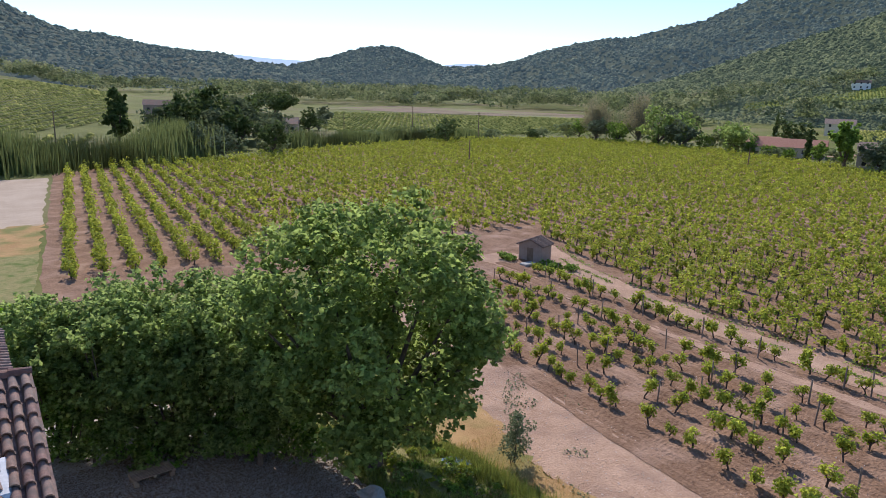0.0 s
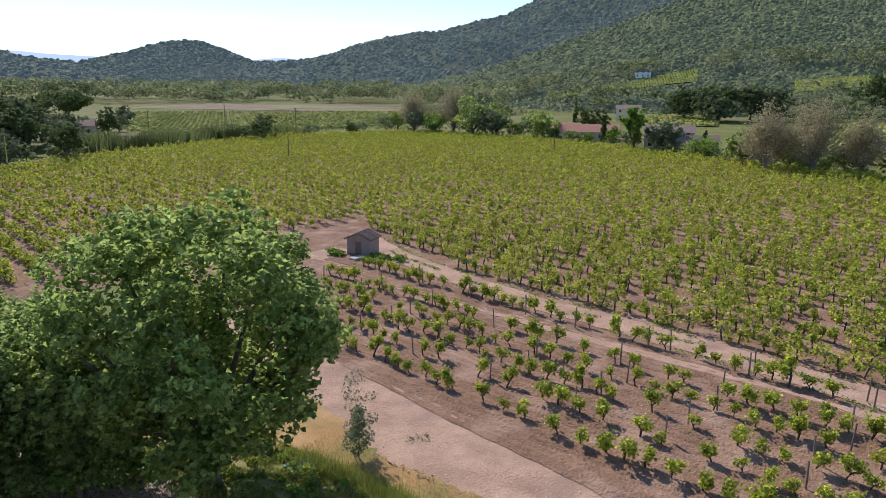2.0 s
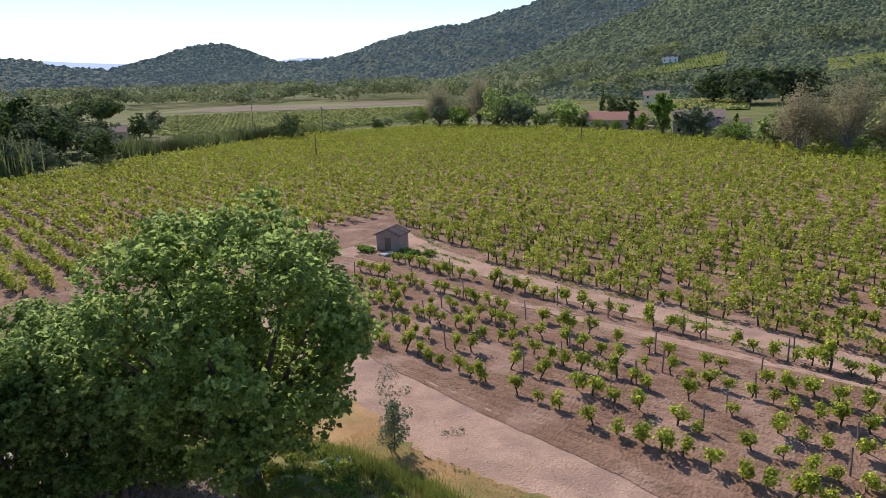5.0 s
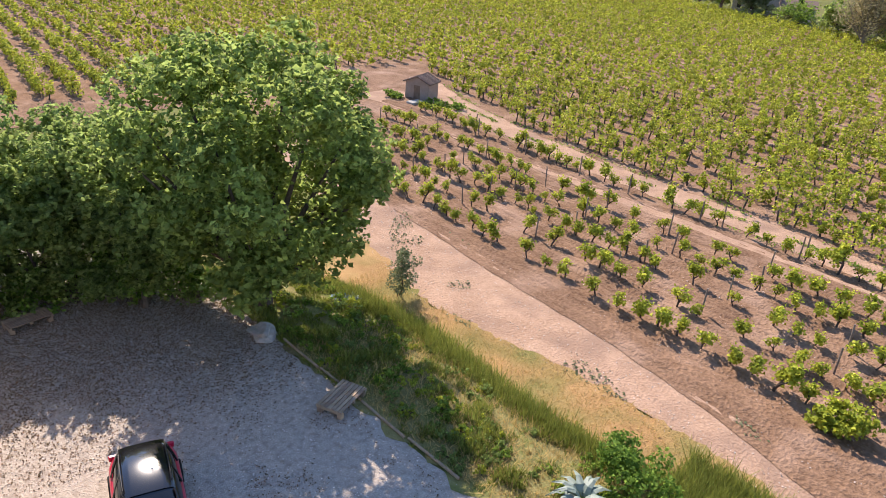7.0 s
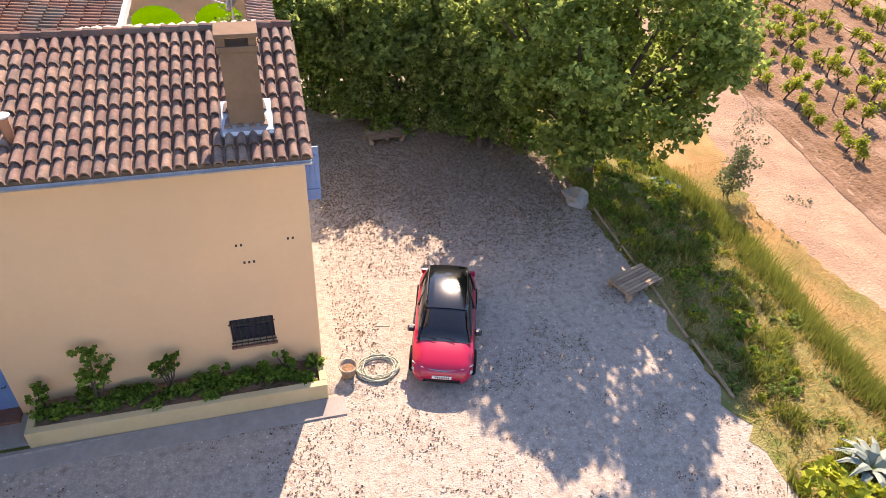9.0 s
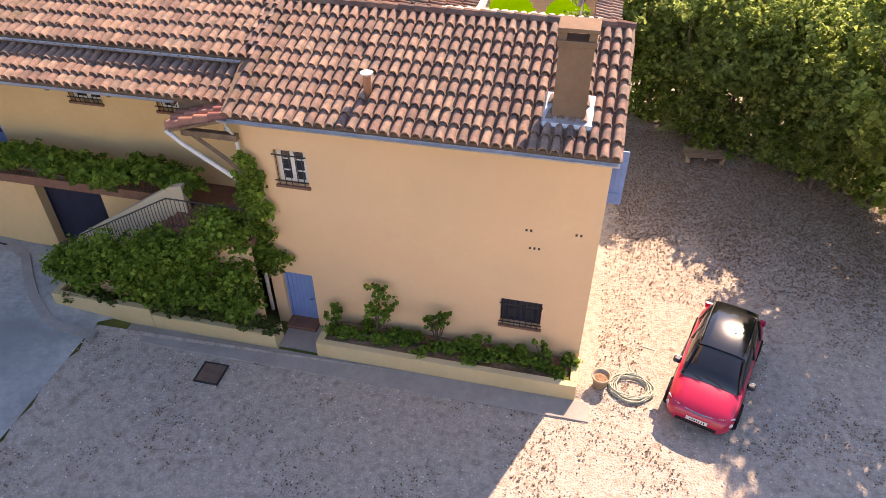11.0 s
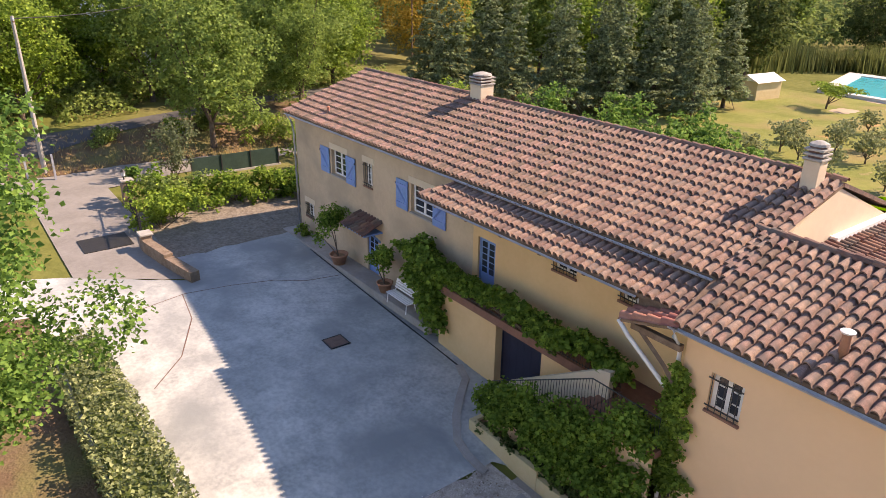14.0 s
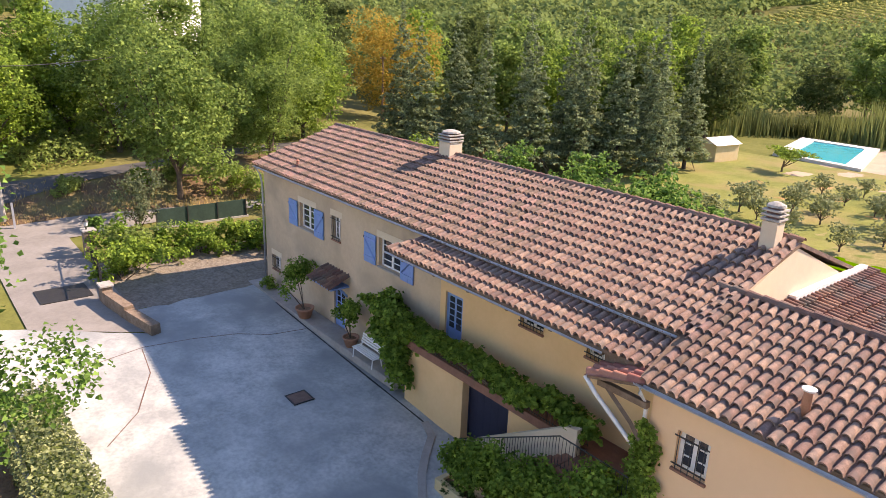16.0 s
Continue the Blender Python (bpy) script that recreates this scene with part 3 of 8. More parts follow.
hill("backdrop_far_range", "far", "range", "distant mountain range with blue haze glow")
left = hill("backdrop_hill_north", "north", "hill_haze", "wooded hill slope on the north side", 14)
centre = hill("backdrop_hill_centre", "centre", "hill_haze", "rounded wooded hill closing the valley", 8)
right = hill("backdrop_hill_south", "south", "hill_haze", "long wooded hill on the south side", 16)
front = hill("backdrop_foothill", "foothill", "forest", "green wooded foothill", 0.5)
hill("backdrop_west", "west", "forest", "wooded slope closing the view to the west", 8)
UPPER_FIELDS = [[(58.5, 486), (64, 492), (69.8, 500), (69.8, 545), (63.5, 522), (58.5, 520)], [(76.5, 455), (80.5, 470), (84, 480), (84, 515), (76.5, 492)], [(53.4, 600), (56.4, 600), (56.4, 640), (53.4, 650)]]
UPPER_FIELDS = [[(VALLEY[0] + math.sin(radians(a)) * r, VALLEY[1] + math.cos(radians(a)) * r) for a, r in ring] for ring in UPPER_FIELDS]


def inside(px, py, ring):
    r = np.zeros(len(px), bool)
    for (ax, ay), (bx, by) in zip(ring, ring[1:] + ring[:1]):
        c = ((ay > py) != (by > py)) & (px < (bx - ax) * (py - ay) / (by - ay + 1e-12) + ax)
        r ^= c
    return r


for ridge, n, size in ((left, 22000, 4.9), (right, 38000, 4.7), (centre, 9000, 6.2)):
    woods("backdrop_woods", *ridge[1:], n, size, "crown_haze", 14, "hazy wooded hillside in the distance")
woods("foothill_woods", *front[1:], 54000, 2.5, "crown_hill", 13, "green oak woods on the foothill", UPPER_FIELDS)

# ---- vines ----
FIELD = [(5.3, 46), (14.6, 121), (30.7, 128.5), (46, 131), (56, 134), (66, 142), (80, 147), (103, 156), (125, 161), (150, 157), (172, 150), (178, 127), (179, 105), (173, 85), (168, 68), (157, 46), (149, 31), (144, 19), (140, 3), (128, -30), (110, -60), (30, -45)]


LEAN = 0.127


def vine_places(spacing, pitch, ring, rng, miss=0.05):
    u = np.arange(-13, 85) * spacing - 0.2
    v = np.arange(-70, 190, pitch)
    U, V = np.meshgrid(u, v)
    V = V + rng.uniform(-0.25, 0.25, V.shape)
    x, y = (U + LEAN * V + rng.normal(size=U.shape) * 0.08).ravel(), V.ravel()
    k = inside(x, y, ring) & (rng.uniform(size=len(x)) > miss)
    return x[k], y[k]


def vine_field(name, x, y, per, size, rng, label, spread=0.42, height=1.0, trunk=True):
    """Leaves in a low bush for every vine, on dark trunks."""
    n = len(x)
    z = land(x, y)
    s = rng.uniform(0.62, 1.3, n)
    d = rng.normal(size=(n, per, 3))
    d /= np.linalg.norm(d, axis=2, keepdims=True)
    shoots = 4
    at = rng.normal(size=(n, shoots, 3)) * np.array([0.17, 0.26, 0.16]) * spread / 0.42
    tall = rng.uniform(0.7, 1.35, (n, shoots, 1))
    pick = rng.integers(0, shoots, (n, per))
    rows = np.arange(n)[:, None]
    c = d * rng.uniform(0.6, 1.1, (n, per, 1)) * np.array([0.2, 0.22, 0.36]) * spread / 0.42 * tall[rows, pick] + at[rows, pick]
    c[..., 2] += 0.82 * height
    P = (c * s[:, None, None] + np.stack([x, y, z], 1)[:, None]).reshape(-1, 3)
    v, f = leaves(P, size, rng, up=0.4, out=d.reshape(-1, 3))
    ob = tagged(raw(name, v, f, "leaf_vine"), label, "vines", kind="stuff")
    if trunk:
        w = 0.045
        q = np.array([(-w, -w, -0.05), (w, -w, -0.05), (w, w, -0.05), (-w, w, -0.05), (-w * 0.8, -w, 0.75), (w, -w * 0.7, 0.75), (w, w, 0.75), (-w, w, 0.75)])
        lean = np.concatenate([np.zeros((n, 4, 2)), rng.normal(size=(n, 1, 2)).repeat(4, 1) * 0.12], 1)
        V = np.repeat(q[None], n, 0)
        V[..., :2] += lean
        V = V * np.array([1, 1, 0.95]) + np.stack([x, y, z], 1)[:, None]
        F = np.array([(0, 1, 5, 4), (1, 2, 6, 5), (2, 3, 7, 6), (3, 0, 4, 7), (4, 5, 6, 7)])
        F = (F[None] + (np.arange(n) * 8)[:, None, None]).reshape(-1, 4)
        tagged(raw(name + "_trunks", V.reshape(-1, 3), F, "vine_wood"), "dark gnarled trunks of the vine rows", "vine trunks", kind="stuff")
    return ob


rng = np.random.default_rng(21)
vx, vy = vine_places(2.32, 1.12, FIELD, rng, 0.04)
tx = np.interp(vy, TRACK_Y, TRACK_X)
keep = ((vy > 40) & ((vx > 50) | (vy > 44))) | (vx > tx + 2.0)
keep &= ~((np.abs(vx - 42) < 5.0) & (np.abs(vy - 33) < 5))
keep &= ~((vy < 46) & (vx < tx + 2.0))
vx, vy = vx[keep], vy[keep]
d = np.hypot(vx, vy + 12)
nearby = d < 75
vine_field("vineyard_rows", vx[nearby], vy[nearby], 100, 0.21, rng, "dense rows of bright green leafy vines", 0.56)
vine_field("vineyard_rows_far", vx[~nearby], vy[~nearby], 30, 0.34, rng, "far rows of bright green vines", 0.53, trunk=False)


def vine(seed):
    """A free-standing bush vine: gnarled trunk with arms, leaves, at the origin."""
    g = np.random.default_rng(seed)
    ob = empty("vine", pose(0, 0, 0), "low bush vine with a gnarled trunk and fresh leaves", "vine", "vines beside the road")
    bm = bmesh.new()
    a = g.normal(size=2) * 0.08
    top = Vector((a[0], a[1], 0.42))
    tube(bm, [(0, 0, -0.08), (a[0] * 0.2 + 0.03, a[1] * 0.3, 0.18), top], [0.06, 0.045, 0.05], 6)
    arms = []
    for j in range(int(g.integers(3, 6))):
        w = g.uniform(0, 2 * math.pi)
        tip = top + Vector((math.cos(w) * g.uniform(0.08, 0.34), math.sin(w) * g.uniform(0.12, 0.5), g.uniform(0.2, 0.62)))
        mid = (top + tip) / 2 + Vector((math.cos(w) * 0.08, math.sin(w) * 0.1, -0.05))
        tube(bm, [top, mid, tip], [0.04, 0.03, 0.014], 5)
        arms.append((mid, tip))
    part("trunk", bm, "vine_wood", ob, "dark gnarled wood")
    n = int(g.integers(150, 330))
    k, t = g.integers(0, len(arms), n), g.uniform(0.2, 1.25, n) ** 0.8
    c = np.array([arms[a][0].lerp(arms[a][1], float(b)) for a, b in zip(k, t)]) + g.normal(size=(n, 3)) * np.array([0.12, 0.15, 0.12])
    v, f = leaves(c, 0.165, g, out=np.stack([c[:, 0], c[:, 1], c[:, 2] - 0.6], 1) * 1.6)
    raw("foliage", v, f, "leaf_vine", ob)
    return ob


NEAR_ROWS = [24.2, 26.5, 28.8, 31.1, 33.3, 37.2]
kinds = [vine(100 + k) for k in range(9)]
used = set()
g = np.random.default_rng(5)
for row, rx in enumerate(NEAR_ROWS):
    y = -16.0 + g.uniform(0, 1)
    while y < 30:
        x = rx + 0.07 * y + g.normal() * 0.12
        if x < track_x(y) - 1.7 and x > road_right(y) + 0.5 and g.uniform() > 0.13:
            k = int(g.integers(0, 9))
            m = pose(x, y, ground_at(x, y), 0, 0, float(g.uniform(0, 360))) @ Matrix.Scale(float(g.uniform(0.7, 1.15)), 4)
            if k in used:
                copy_thing(kinds[k], m)
            else:
                kinds[k].matrix_basis = m
                used.add(k)
        y += g.uniform(0.85, 1.25)

# stakes among the near vines
stake_bm = bmesh.new()
tube(stake_bm, [(0, 0, -0.1), (0.01, 0, 0.7), (0.02, 0.01, 1.35)], [0.045, 0.042, 0.04], 6)
stake = tagged(part("stake", stake_bm, "stake"), "grey weathered wooden vine stake", "stake", "stakes in the vine rows")
first = True
for rx in NEAR_ROWS[1:] + [36.6]:
    for y in np.arange(-14, 30, 5.2):
        yy = y + g.uniform(-1, 1)
        x = rx + 0.02 * yy + 0.25 + (0.0 if yy < 12 else (yy - 12) * 0.12)
        m = pose(x, yy, ground_at(x, yy), float(g.uniform(-4, 4)), float(g.uniform(-4, 4)), 0)
        if first:
            stake.matrix_basis, first = m, False
        else:
            copy_thing(stake, m)


# ---- trees ----
def tree(name, x, y, height, spread, rng_seed, material, label, category="tree", n=9000, leaf_size=0.2, bole=None, low=0.3, group="",
         clumps=None, lean=(0, 0), limbs=7, lobes=26, flat=1.0, wood="bark", tuft=6):
    """A tapered trunk with limbs and a crown of many leaves in uneven lumps."""
    g = np.random.default_rng(rng_seed)
    z = ground_at(x, y)
    ob = empty(name, pose(x, y, z), label, category, group)
    bole = bole or 0.035 * height
    if clumps is None:
        clumps = []
        zc = height * (1 + low) / 2
        for _ in range(int(lobes * 1.5)):
            d = g.normal(size=3)
            d /= np.linalg.norm(d)
            rr = g.uniform(0.4, 0.95)
            p = d * np.array([spread, spread, height * (1 - low) / 2]) * rr
            k = spread * g.uniform(0.17, 0.33)
            clumps.append((p[0] + lean[0], p[1] + lean[1], zc + p[2], k, k, k * 0.8 * flat))
        clumps.append((lean[0], lean[1], zc, spread * 0.5, spread * 0.5, height * (1 - low) * 0.3))
    bm = bmesh.new()
    fork = Vector((lean[0] * 0.3, lean[1] * 0.3, height * max(low * 0.8, 0.15)))
    tube(bm, [(0, 0, -0.2), (0.05 * bole, 0, fork.z * 0.4), fork], [bole * 1.25, bole, bole * 0.8], 9)
    for c in clumps[:limbs]:
        t = Vector(c[:3])
        tube(bm, [fork - Vector((0, 0, 0.15)), fork.lerp(t, 0.45) + Vector((0, 0, -0.1 * height * 0.3)), t], [bole * 0.55, bole * 0.33, bole * 0.08], 6)
    part("trunk", bm, wood, ob)
    P, O = crown_points(g, clumps, n, tuft=tuft)
    k = P[:, 2] > height * 0.08
    v, f = leaves(P[k], leaf_size, g, out=O[k])
    raw("crown", v, f, material, ob)
    return ob

# ---- trees near the yard ----
g = np.random.default_rng(90)
dome = []
for k in range(210):
    w, v = g.uniform(0, 2 * math.pi), g.uniform(-0.78, 1)
    h = math.sqrt(1 - v * v)
    rr = g.uniform(0.74, 1.0) * (1 + 0.06 * math.sin(3 * w + 1) + 0.06 * math.sin(5 * w + 7 * v))
    q = g.uniform(0.45, 0.95)
    dome.append((math.cos(w) * h * 4.85 * rr, math.sin(w) * h * 4.85 * rr, 6.0 + v * 4.6 * rr, q, q, q * 0.75))
dome += [(g.normal() * 1.9, g.normal() * 1.9, 6.3 + g.normal() * 1.5, 1.2, 1.2, 1.0) for _ in range(14)]
tree("mulberry_tree", 11.25, 8.3, 11.0, 5.6, 40, "leaf_tree", "broad domed mulberry tree shading the gravel yard", n=40000, leaf_size=0.21, tuft=9, bole=0.33, low=0.16, limbs=30, clumps=dome)
for k, (x, y, h, s) in enumerate([(1.2, 15.6, 6.6, 2.0), (3.0, 14.4, 6.8, 2.1), (4.9, 13.6, 6.7, 2.1), (6.7, 12.8, 6.5, 2.1), (8.0, 15.6, 7.0, 2.6), (4.8, 17.2, 7.0, 2.6), (0.8, 18.2, 6.6, 2.4), (7.6, 10.8, 5.4, 1.6)]):
    tree("ash_tree", x, y, h, s, 60 + k, "leaf_ash", "bushy green ash tree at the edge of the yard", n=8500, leaf_size=0.19, tuft=8, bole=0.12, low=0.17, group="ash trees behind the yard", lobes=48)
pl = [(g.normal() * 1.5, g.normal() * 1.5, g.uniform(3.0, 10.5), 1.3, 1.3, 1.0) for _ in range(55)]
tree("plane_tree", -18.15, -14.7, 11.6, 3.6, 71, "leaf_lime", "sunlit plane tree with large lime green leaves", n=38000, leaf_size=0.15, tuft=7, bole=0.22, low=0.2, clumps=pl)

# ---- farmhouse walls ----
# lighter copy of the roof tile, with sunlight put into its base colour
M["tile_sunlit"] = surface("clay tile lightened as sunlit", (0.5, 0.36, 0.26), (0.66, 0.52, 0.4), 3.0, 0.88, 0.4, 40, per_object=0.12, island=0.15, bump_dist=0.006)
def wall_front(name, x0, x1, z0, z1, y, thick, holes, material, label):
    """A wall facing -y with openings (x0, x1, z0, z1) through it."""
    xs = sorted({x0, x1, *[h[0] for h in holes], *[h[1] for h in holes]})
    zs = sorted({z0, z1, *[h[2] for h in holes], *[h[3] for h in holes]})
    bm = bmesh.new()
    for a, b in zip(xs, xs[1:]):
        for c, d in zip(zs, zs[1:]):
            mx, mz = (a + b) / 2, (c + d) / 2
            if not any(h[0] < mx < h[1] and h[2] < mz < h[3] for h in holes):
                box(bm, a, y, c, b, y + thick, d)
    bmesh.ops.remove_doubles(bm, verts=bm.verts, dist=0.0005)
    return tagged(part(name, bm, material), label, "wall", kind="structure")


def wall_plain(name, spec, material, label, bevel=0.0):
    return tagged(part(name, boxes(spec, bevel=bevel), material), label, "wall", kind="structure")


def slope_z(y):
    return 6.9 + 0.339 * (y + 0.37)


WX0, WX1 = -8.9, -0.22
W1, W2, WD = (-8.15, -7.33, 4.95, 5.92), (-2.41, -1.34, 1.33, 2.22), (-8.55, -7.65, 0.05, 1.98)
wall_front("wall_wing_front", WX0, WX1, -0.2, 6.82, 0.0, 0.4, [W1, W2, WD], "plaster_peach", "smooth peach plastered front wall of the wing")
wall_plain("wall_wing_back", (WX0, 3.1, -0.2, WX1, 3.5, 7.95), "plaster_peach", "peach plastered back wall of the wing")


def side_wall(name, x, x2, material, label, y0=0.4, y1=3.1):
    bm = bmesh.new()
    prof = [(y0, -0.2), (y1, -0.2), (y1, slope_z(y1) - 0.12), (y0, slope_z(y0) - 0.12)]
    a = [bm.verts.new((x, *p)) for p in prof]
    b = [bm.verts.new((x2, *p)) for p in prof]
    bm.faces.new(a[::-1])
    bm.faces.new(b)
    for i in range(4):
        bm.faces.new((a[i], a[(i + 1) % 4], b[(i + 1) % 4], b[i]))
    return tagged(part(name, bm, material), label, "wall", kind="structure")


side_wall("wall_wing_east", WX1 - 0.35, WX1, "plaster_peach", "peach plastered gable wall of the wing")
side_wall("wall_wing_west", WX0, WX0 + 0.35, "plaster_peach", "peach plastered west wall of the wing")
BX0, BX1, BY = -33.7, -9.0, 1.75
B_HOLES = [(-29.85, -28.4, 5.2, 6.4), (-26.8, -26.1, 5.4, 6.45), (-23.1, -21.55, 5.2, 6.4), (-32.95, -32.1, 2.2, 2.95), (-26.7, -25.75, 1.25, 3.15)]
wall_front("wall_main_front", BX0, -19.05, 0.6, 7.28, BY, 0.45, B_HOLES, "plaster_beige", "weathered beige plaster facade with rain streaks")
T_HOLES = [(-18.75, -17.8, 3.45, 5.5), (-15.0, -14.0, 5.6, 6.2), (-12.3, -11.3, 5.6, 6.2)]
GARAGE = (-16.75, -14.5, 0.75, 3.1)
wall_front("wall_terrace_back", -19.05, -9.0, 0.6, 7.28, BY, 0.45, T_HOLES, "plaster_yellow", "ochre yellow wall behind the terrace")
wall_plain("wall_main_west", (BX0, BY + 0.45, 0.5, BX0 + 0.45, 10.6, 7.3), "plaster_beige", "beige plastered end wall")
wall_plain("wall_main_north", (BX0, 10.6, 0.0, BX1, 11.0, 7.3), "plaster_beige", "beige plastered back wall")


def gable(name, x, x2, material, label):
    bm = bmesh.new()
    prof = [(2.2, 0.0), (10.6, 0.0), (10.6, 7.25), (6.33, 9.0), (2.2, slope_z(2.2) - 0.15)]
    a = [bm.verts.new((x, *p)) for p in prof]
    b = [bm.verts.new((x2, *p)) for p in prof]
    bm.faces.new(a[::-1])
    bm.faces.new(b)
    for i in range(5):
        bm.faces.new((a[i], a[(i + 1) % 5], b[(i + 1) % 5], b[i]))
    return tagged(part(name, bm, material), label, "wall", kind="structure")


gable("wall_main_east", -9.35, -8.95, "plaster_pale", "pale rendered gable end above the low roof")
wall_plain("ceiling", (BX0 + 0.4, 2.1, 7.18, BX1, 10.6, 7.26), "plaster_pale", "plain upper ceiling slab")

# ---- roofs of roman tiles ----
TW, TL = 0.25, 0.45


def tile_mesh(name, slope, material):
    """One roman tile in its own frame: x across, y up the slope, a tapering round cover and a low pan, with a thick lower lip."""
    cover = [(math.cos(math.pi * (1 - k / 6)), math.sin(math.pi * k / 6)) for k in range(7)]
    L = TL + 0.05
    v, f = [], []
    for y, dz, r, h in ((0, 0.05, 0.1, 0.115), (L, 0.0, 0.078, 0.085)):
        v += [(0.1 + x * r, y, 0.01 + z * h + dz) for x, z in cover] + [(0.2, y, dz * 0.3), (0.25, y, dz * 0.3)]
    n = 9
    v += v[:n]
    v += [(0.1 + x * 0.08, 0.004, -0.01 + z * 0.09 + 0.05) for x, z in cover] + [(0.2, 0.004, -0.02), (0.25, 0.004, -0.02)]
    for i in range(n - 1):
        f.append((i, i + 1, n + i + 1, n + i))
        f.append((3 * n + i, 3 * n + i + 1, 2 * n + i + 1, 2 * n + i))
    c, s = math.cos(math.atan(slope)), math.sin(math.atan(slope))
    me = bpy.data.meshes.new(name)
    me.from_pydata([(x, y * c - z * s, y * s + z * c) for x, y, z in v], [], f)
    me.update()
    for p in me.polygons:
        p.use_smooth = p.index % 2 == 0
    me.materials.append(M[material])
    return me


def tiles(parent, x0, x1, y0, z0, y1, slope, material, singles=300, seed=1, turn=None, keep=None):
    """Rows of tiles over a slope that rises towards +y; the first ones as pieces of their own, the rest joined. turn places the whole field."""
    g = np.random.default_rng(seed)
    me = tile_mesh("tile", slope, material)
    c = math.cos(math.atan(slope))
    rows = max(1, round((y1 - y0) / (TL * c)))
    cols = max(1, round((x1 - x0) / TW))
    step = (y1 - y0) / rows
    spots = []
    for r in range(rows):
        for k in range(cols):
            x, y = x0 + (x1 - x0) * k / cols, y0 + r * step
            if keep is None or keep(x + TW / 2, y + 0.2):
                spots.append((x + g.normal() * 0.006, y + g.normal() * 0.012, z0 + (y - y0) * slope + abs(g.normal()) * 0.006, g.normal() * 0.9, (x1 - x0) / cols / TW))
    spots.sort(key=lambda q: -q[0])
    turn = turn or Matrix.Identity(4)
    for x, y, z, w, sx in spots[:singles]:
        ob = new("tile", me)
        ob.parent = parent
        ob.matrix_basis = turn @ Matrix.LocRotScale((x, y, z), Euler((0, 0, radians(w))), (sx, 1, 1))
    rest = spots[singles:]
    if rest:
        base = np.array([v.co for v in me.vertices])
        faces = np.array([tuple(p.vertices) for p in me.polygons])
        S = np.array(rest)
        V = base[None] * np.stack([S[:, 4], np.ones(len(S)), np.ones(len(S))], 1)[:, None]
        a = np.radians(S[:, 3])[:, None]
        V = np.stack([V[..., 0] - V[..., 1] * a, V[..., 1] + V[..., 0] * a, V[..., 2]], -1) + S[:, None, :3]
        V = V.reshape(-1, 3)
        R = np.array(turn)
        V = V @ R[:3, :3].T + R[:3, 3]
        F = (faces[None] + (np.arange(len(S)) * len(base))[:, None, None]).reshape(-1, 4)
        ob = raw("tiles", V, F, material, parent)
        ob["kind"] = "stuff"


def deck(name, pts, label, drop=0.12, material="timber"):
    """The boards under the tiles: a thin slab with the given upper corners."""
    bm = bmesh.new()
    a = [bm.verts.new(Vector(p) + Vector((0, 0, -0.01))) for p in pts]
    b = [bm.verts.new(v.co + Vector((0, 0, -drop))) for v in a]
    n = len(a)
    bm.faces.new(a)
    bm.faces.new(b[::-1])
    for i in range(n):
        bm.faces.new((a[i], b[i], b[(i + 1) % n], a[(i + 1) % n]))
    return tagged(part(name, bm, material), label, "roof", kind="structure")


def ridge_caps(parent, a, b, material, radius=0.11, step=0.4):
    """Half-round caps end to end along a ridge."""
    a, b = Vector(a), Vector(b)
    n = max(1, int((b - a).length / step))
    d = (b - a) / n
    u = d.normalized()
    side = u.cross(Vector((0, 0, 1))).normalized()
    up = side.cross(u)
    me = bpy.data.meshes.new("ridge_tile")
    v, f = [], []
    for k, (t, r) in enumerate(((0, radius * 1.12), (1.06, radius * 0.8))):
        for j in range(7):
            w = math.pi * (j / 6)
            p = d * t + side * math.cos(w) * r + up * math.sin(w) * r
            v.append(tuple(p))
    for j in range(6):
        f.append((j, j + 1, 8 + j, 7 + j))
    me.from_pydata(v, [], f)
    me.update()
    me.materials.append(M[material])
    for i in range(n):
        ob = new("ridge_tile", me)
        ob.parent = parent
        ob.location = a + d * i


S = 0.339
roof_wing = deck("roof_wing", [(-9.15, -0.34, slope_z(-0.34)), (-0.1, -0.34, slope_z(-0.34)), (-0.1, 3.5, slope_z(3.5)), (-9.5, 3.5, slope_z(3.5))], "terracotta roman tile roof of the wing")
tiles(roof_wing, -9.3, -0.06, -0.42, slope_z(-0.42), 3.45, S, "tile", 300, 2, keep=lambda x, y: x > -9.0 - 0.1 * y)
ridge_caps(roof_wing, (-9.6, 3.5, slope_z(3.5) + 0.05), (-0.08, 3.5, slope_z(3.5) + 0.05), "tile_dark", 0.13)
roof_main = deck("roof_main", [(-34.0, 1.42, slope_z(1.42)), (-9.15, 1.42, slope_z(1.42)), (-8.9, 6.33, slope_z(6.33)), (-34.2, 6.33, slope_z(6.33))], "long terracotta roman tile roof of the farmhouse")
tiles(roof_main, -34.2, -8.9, 1.4, slope_z(1.4), 6.3, S, "tile", 300, 3)
ridge_caps(roof_main, (-34.25, 6.35, slope_z(6.33) + 0.04), (-8.85, 6.35, slope_z(6.33) + 0.04), "tile_dark", 0.13)
back = deck("roof_main_north", [(-34.0, 11.3, 7.42), (-8.9, 11.3, 7.42), (-8.9, 6.36, slope_z(6.33)), (-34.0, 6.36, slope_z(6.33))], "north slope of the farmhouse roof", material="tile")
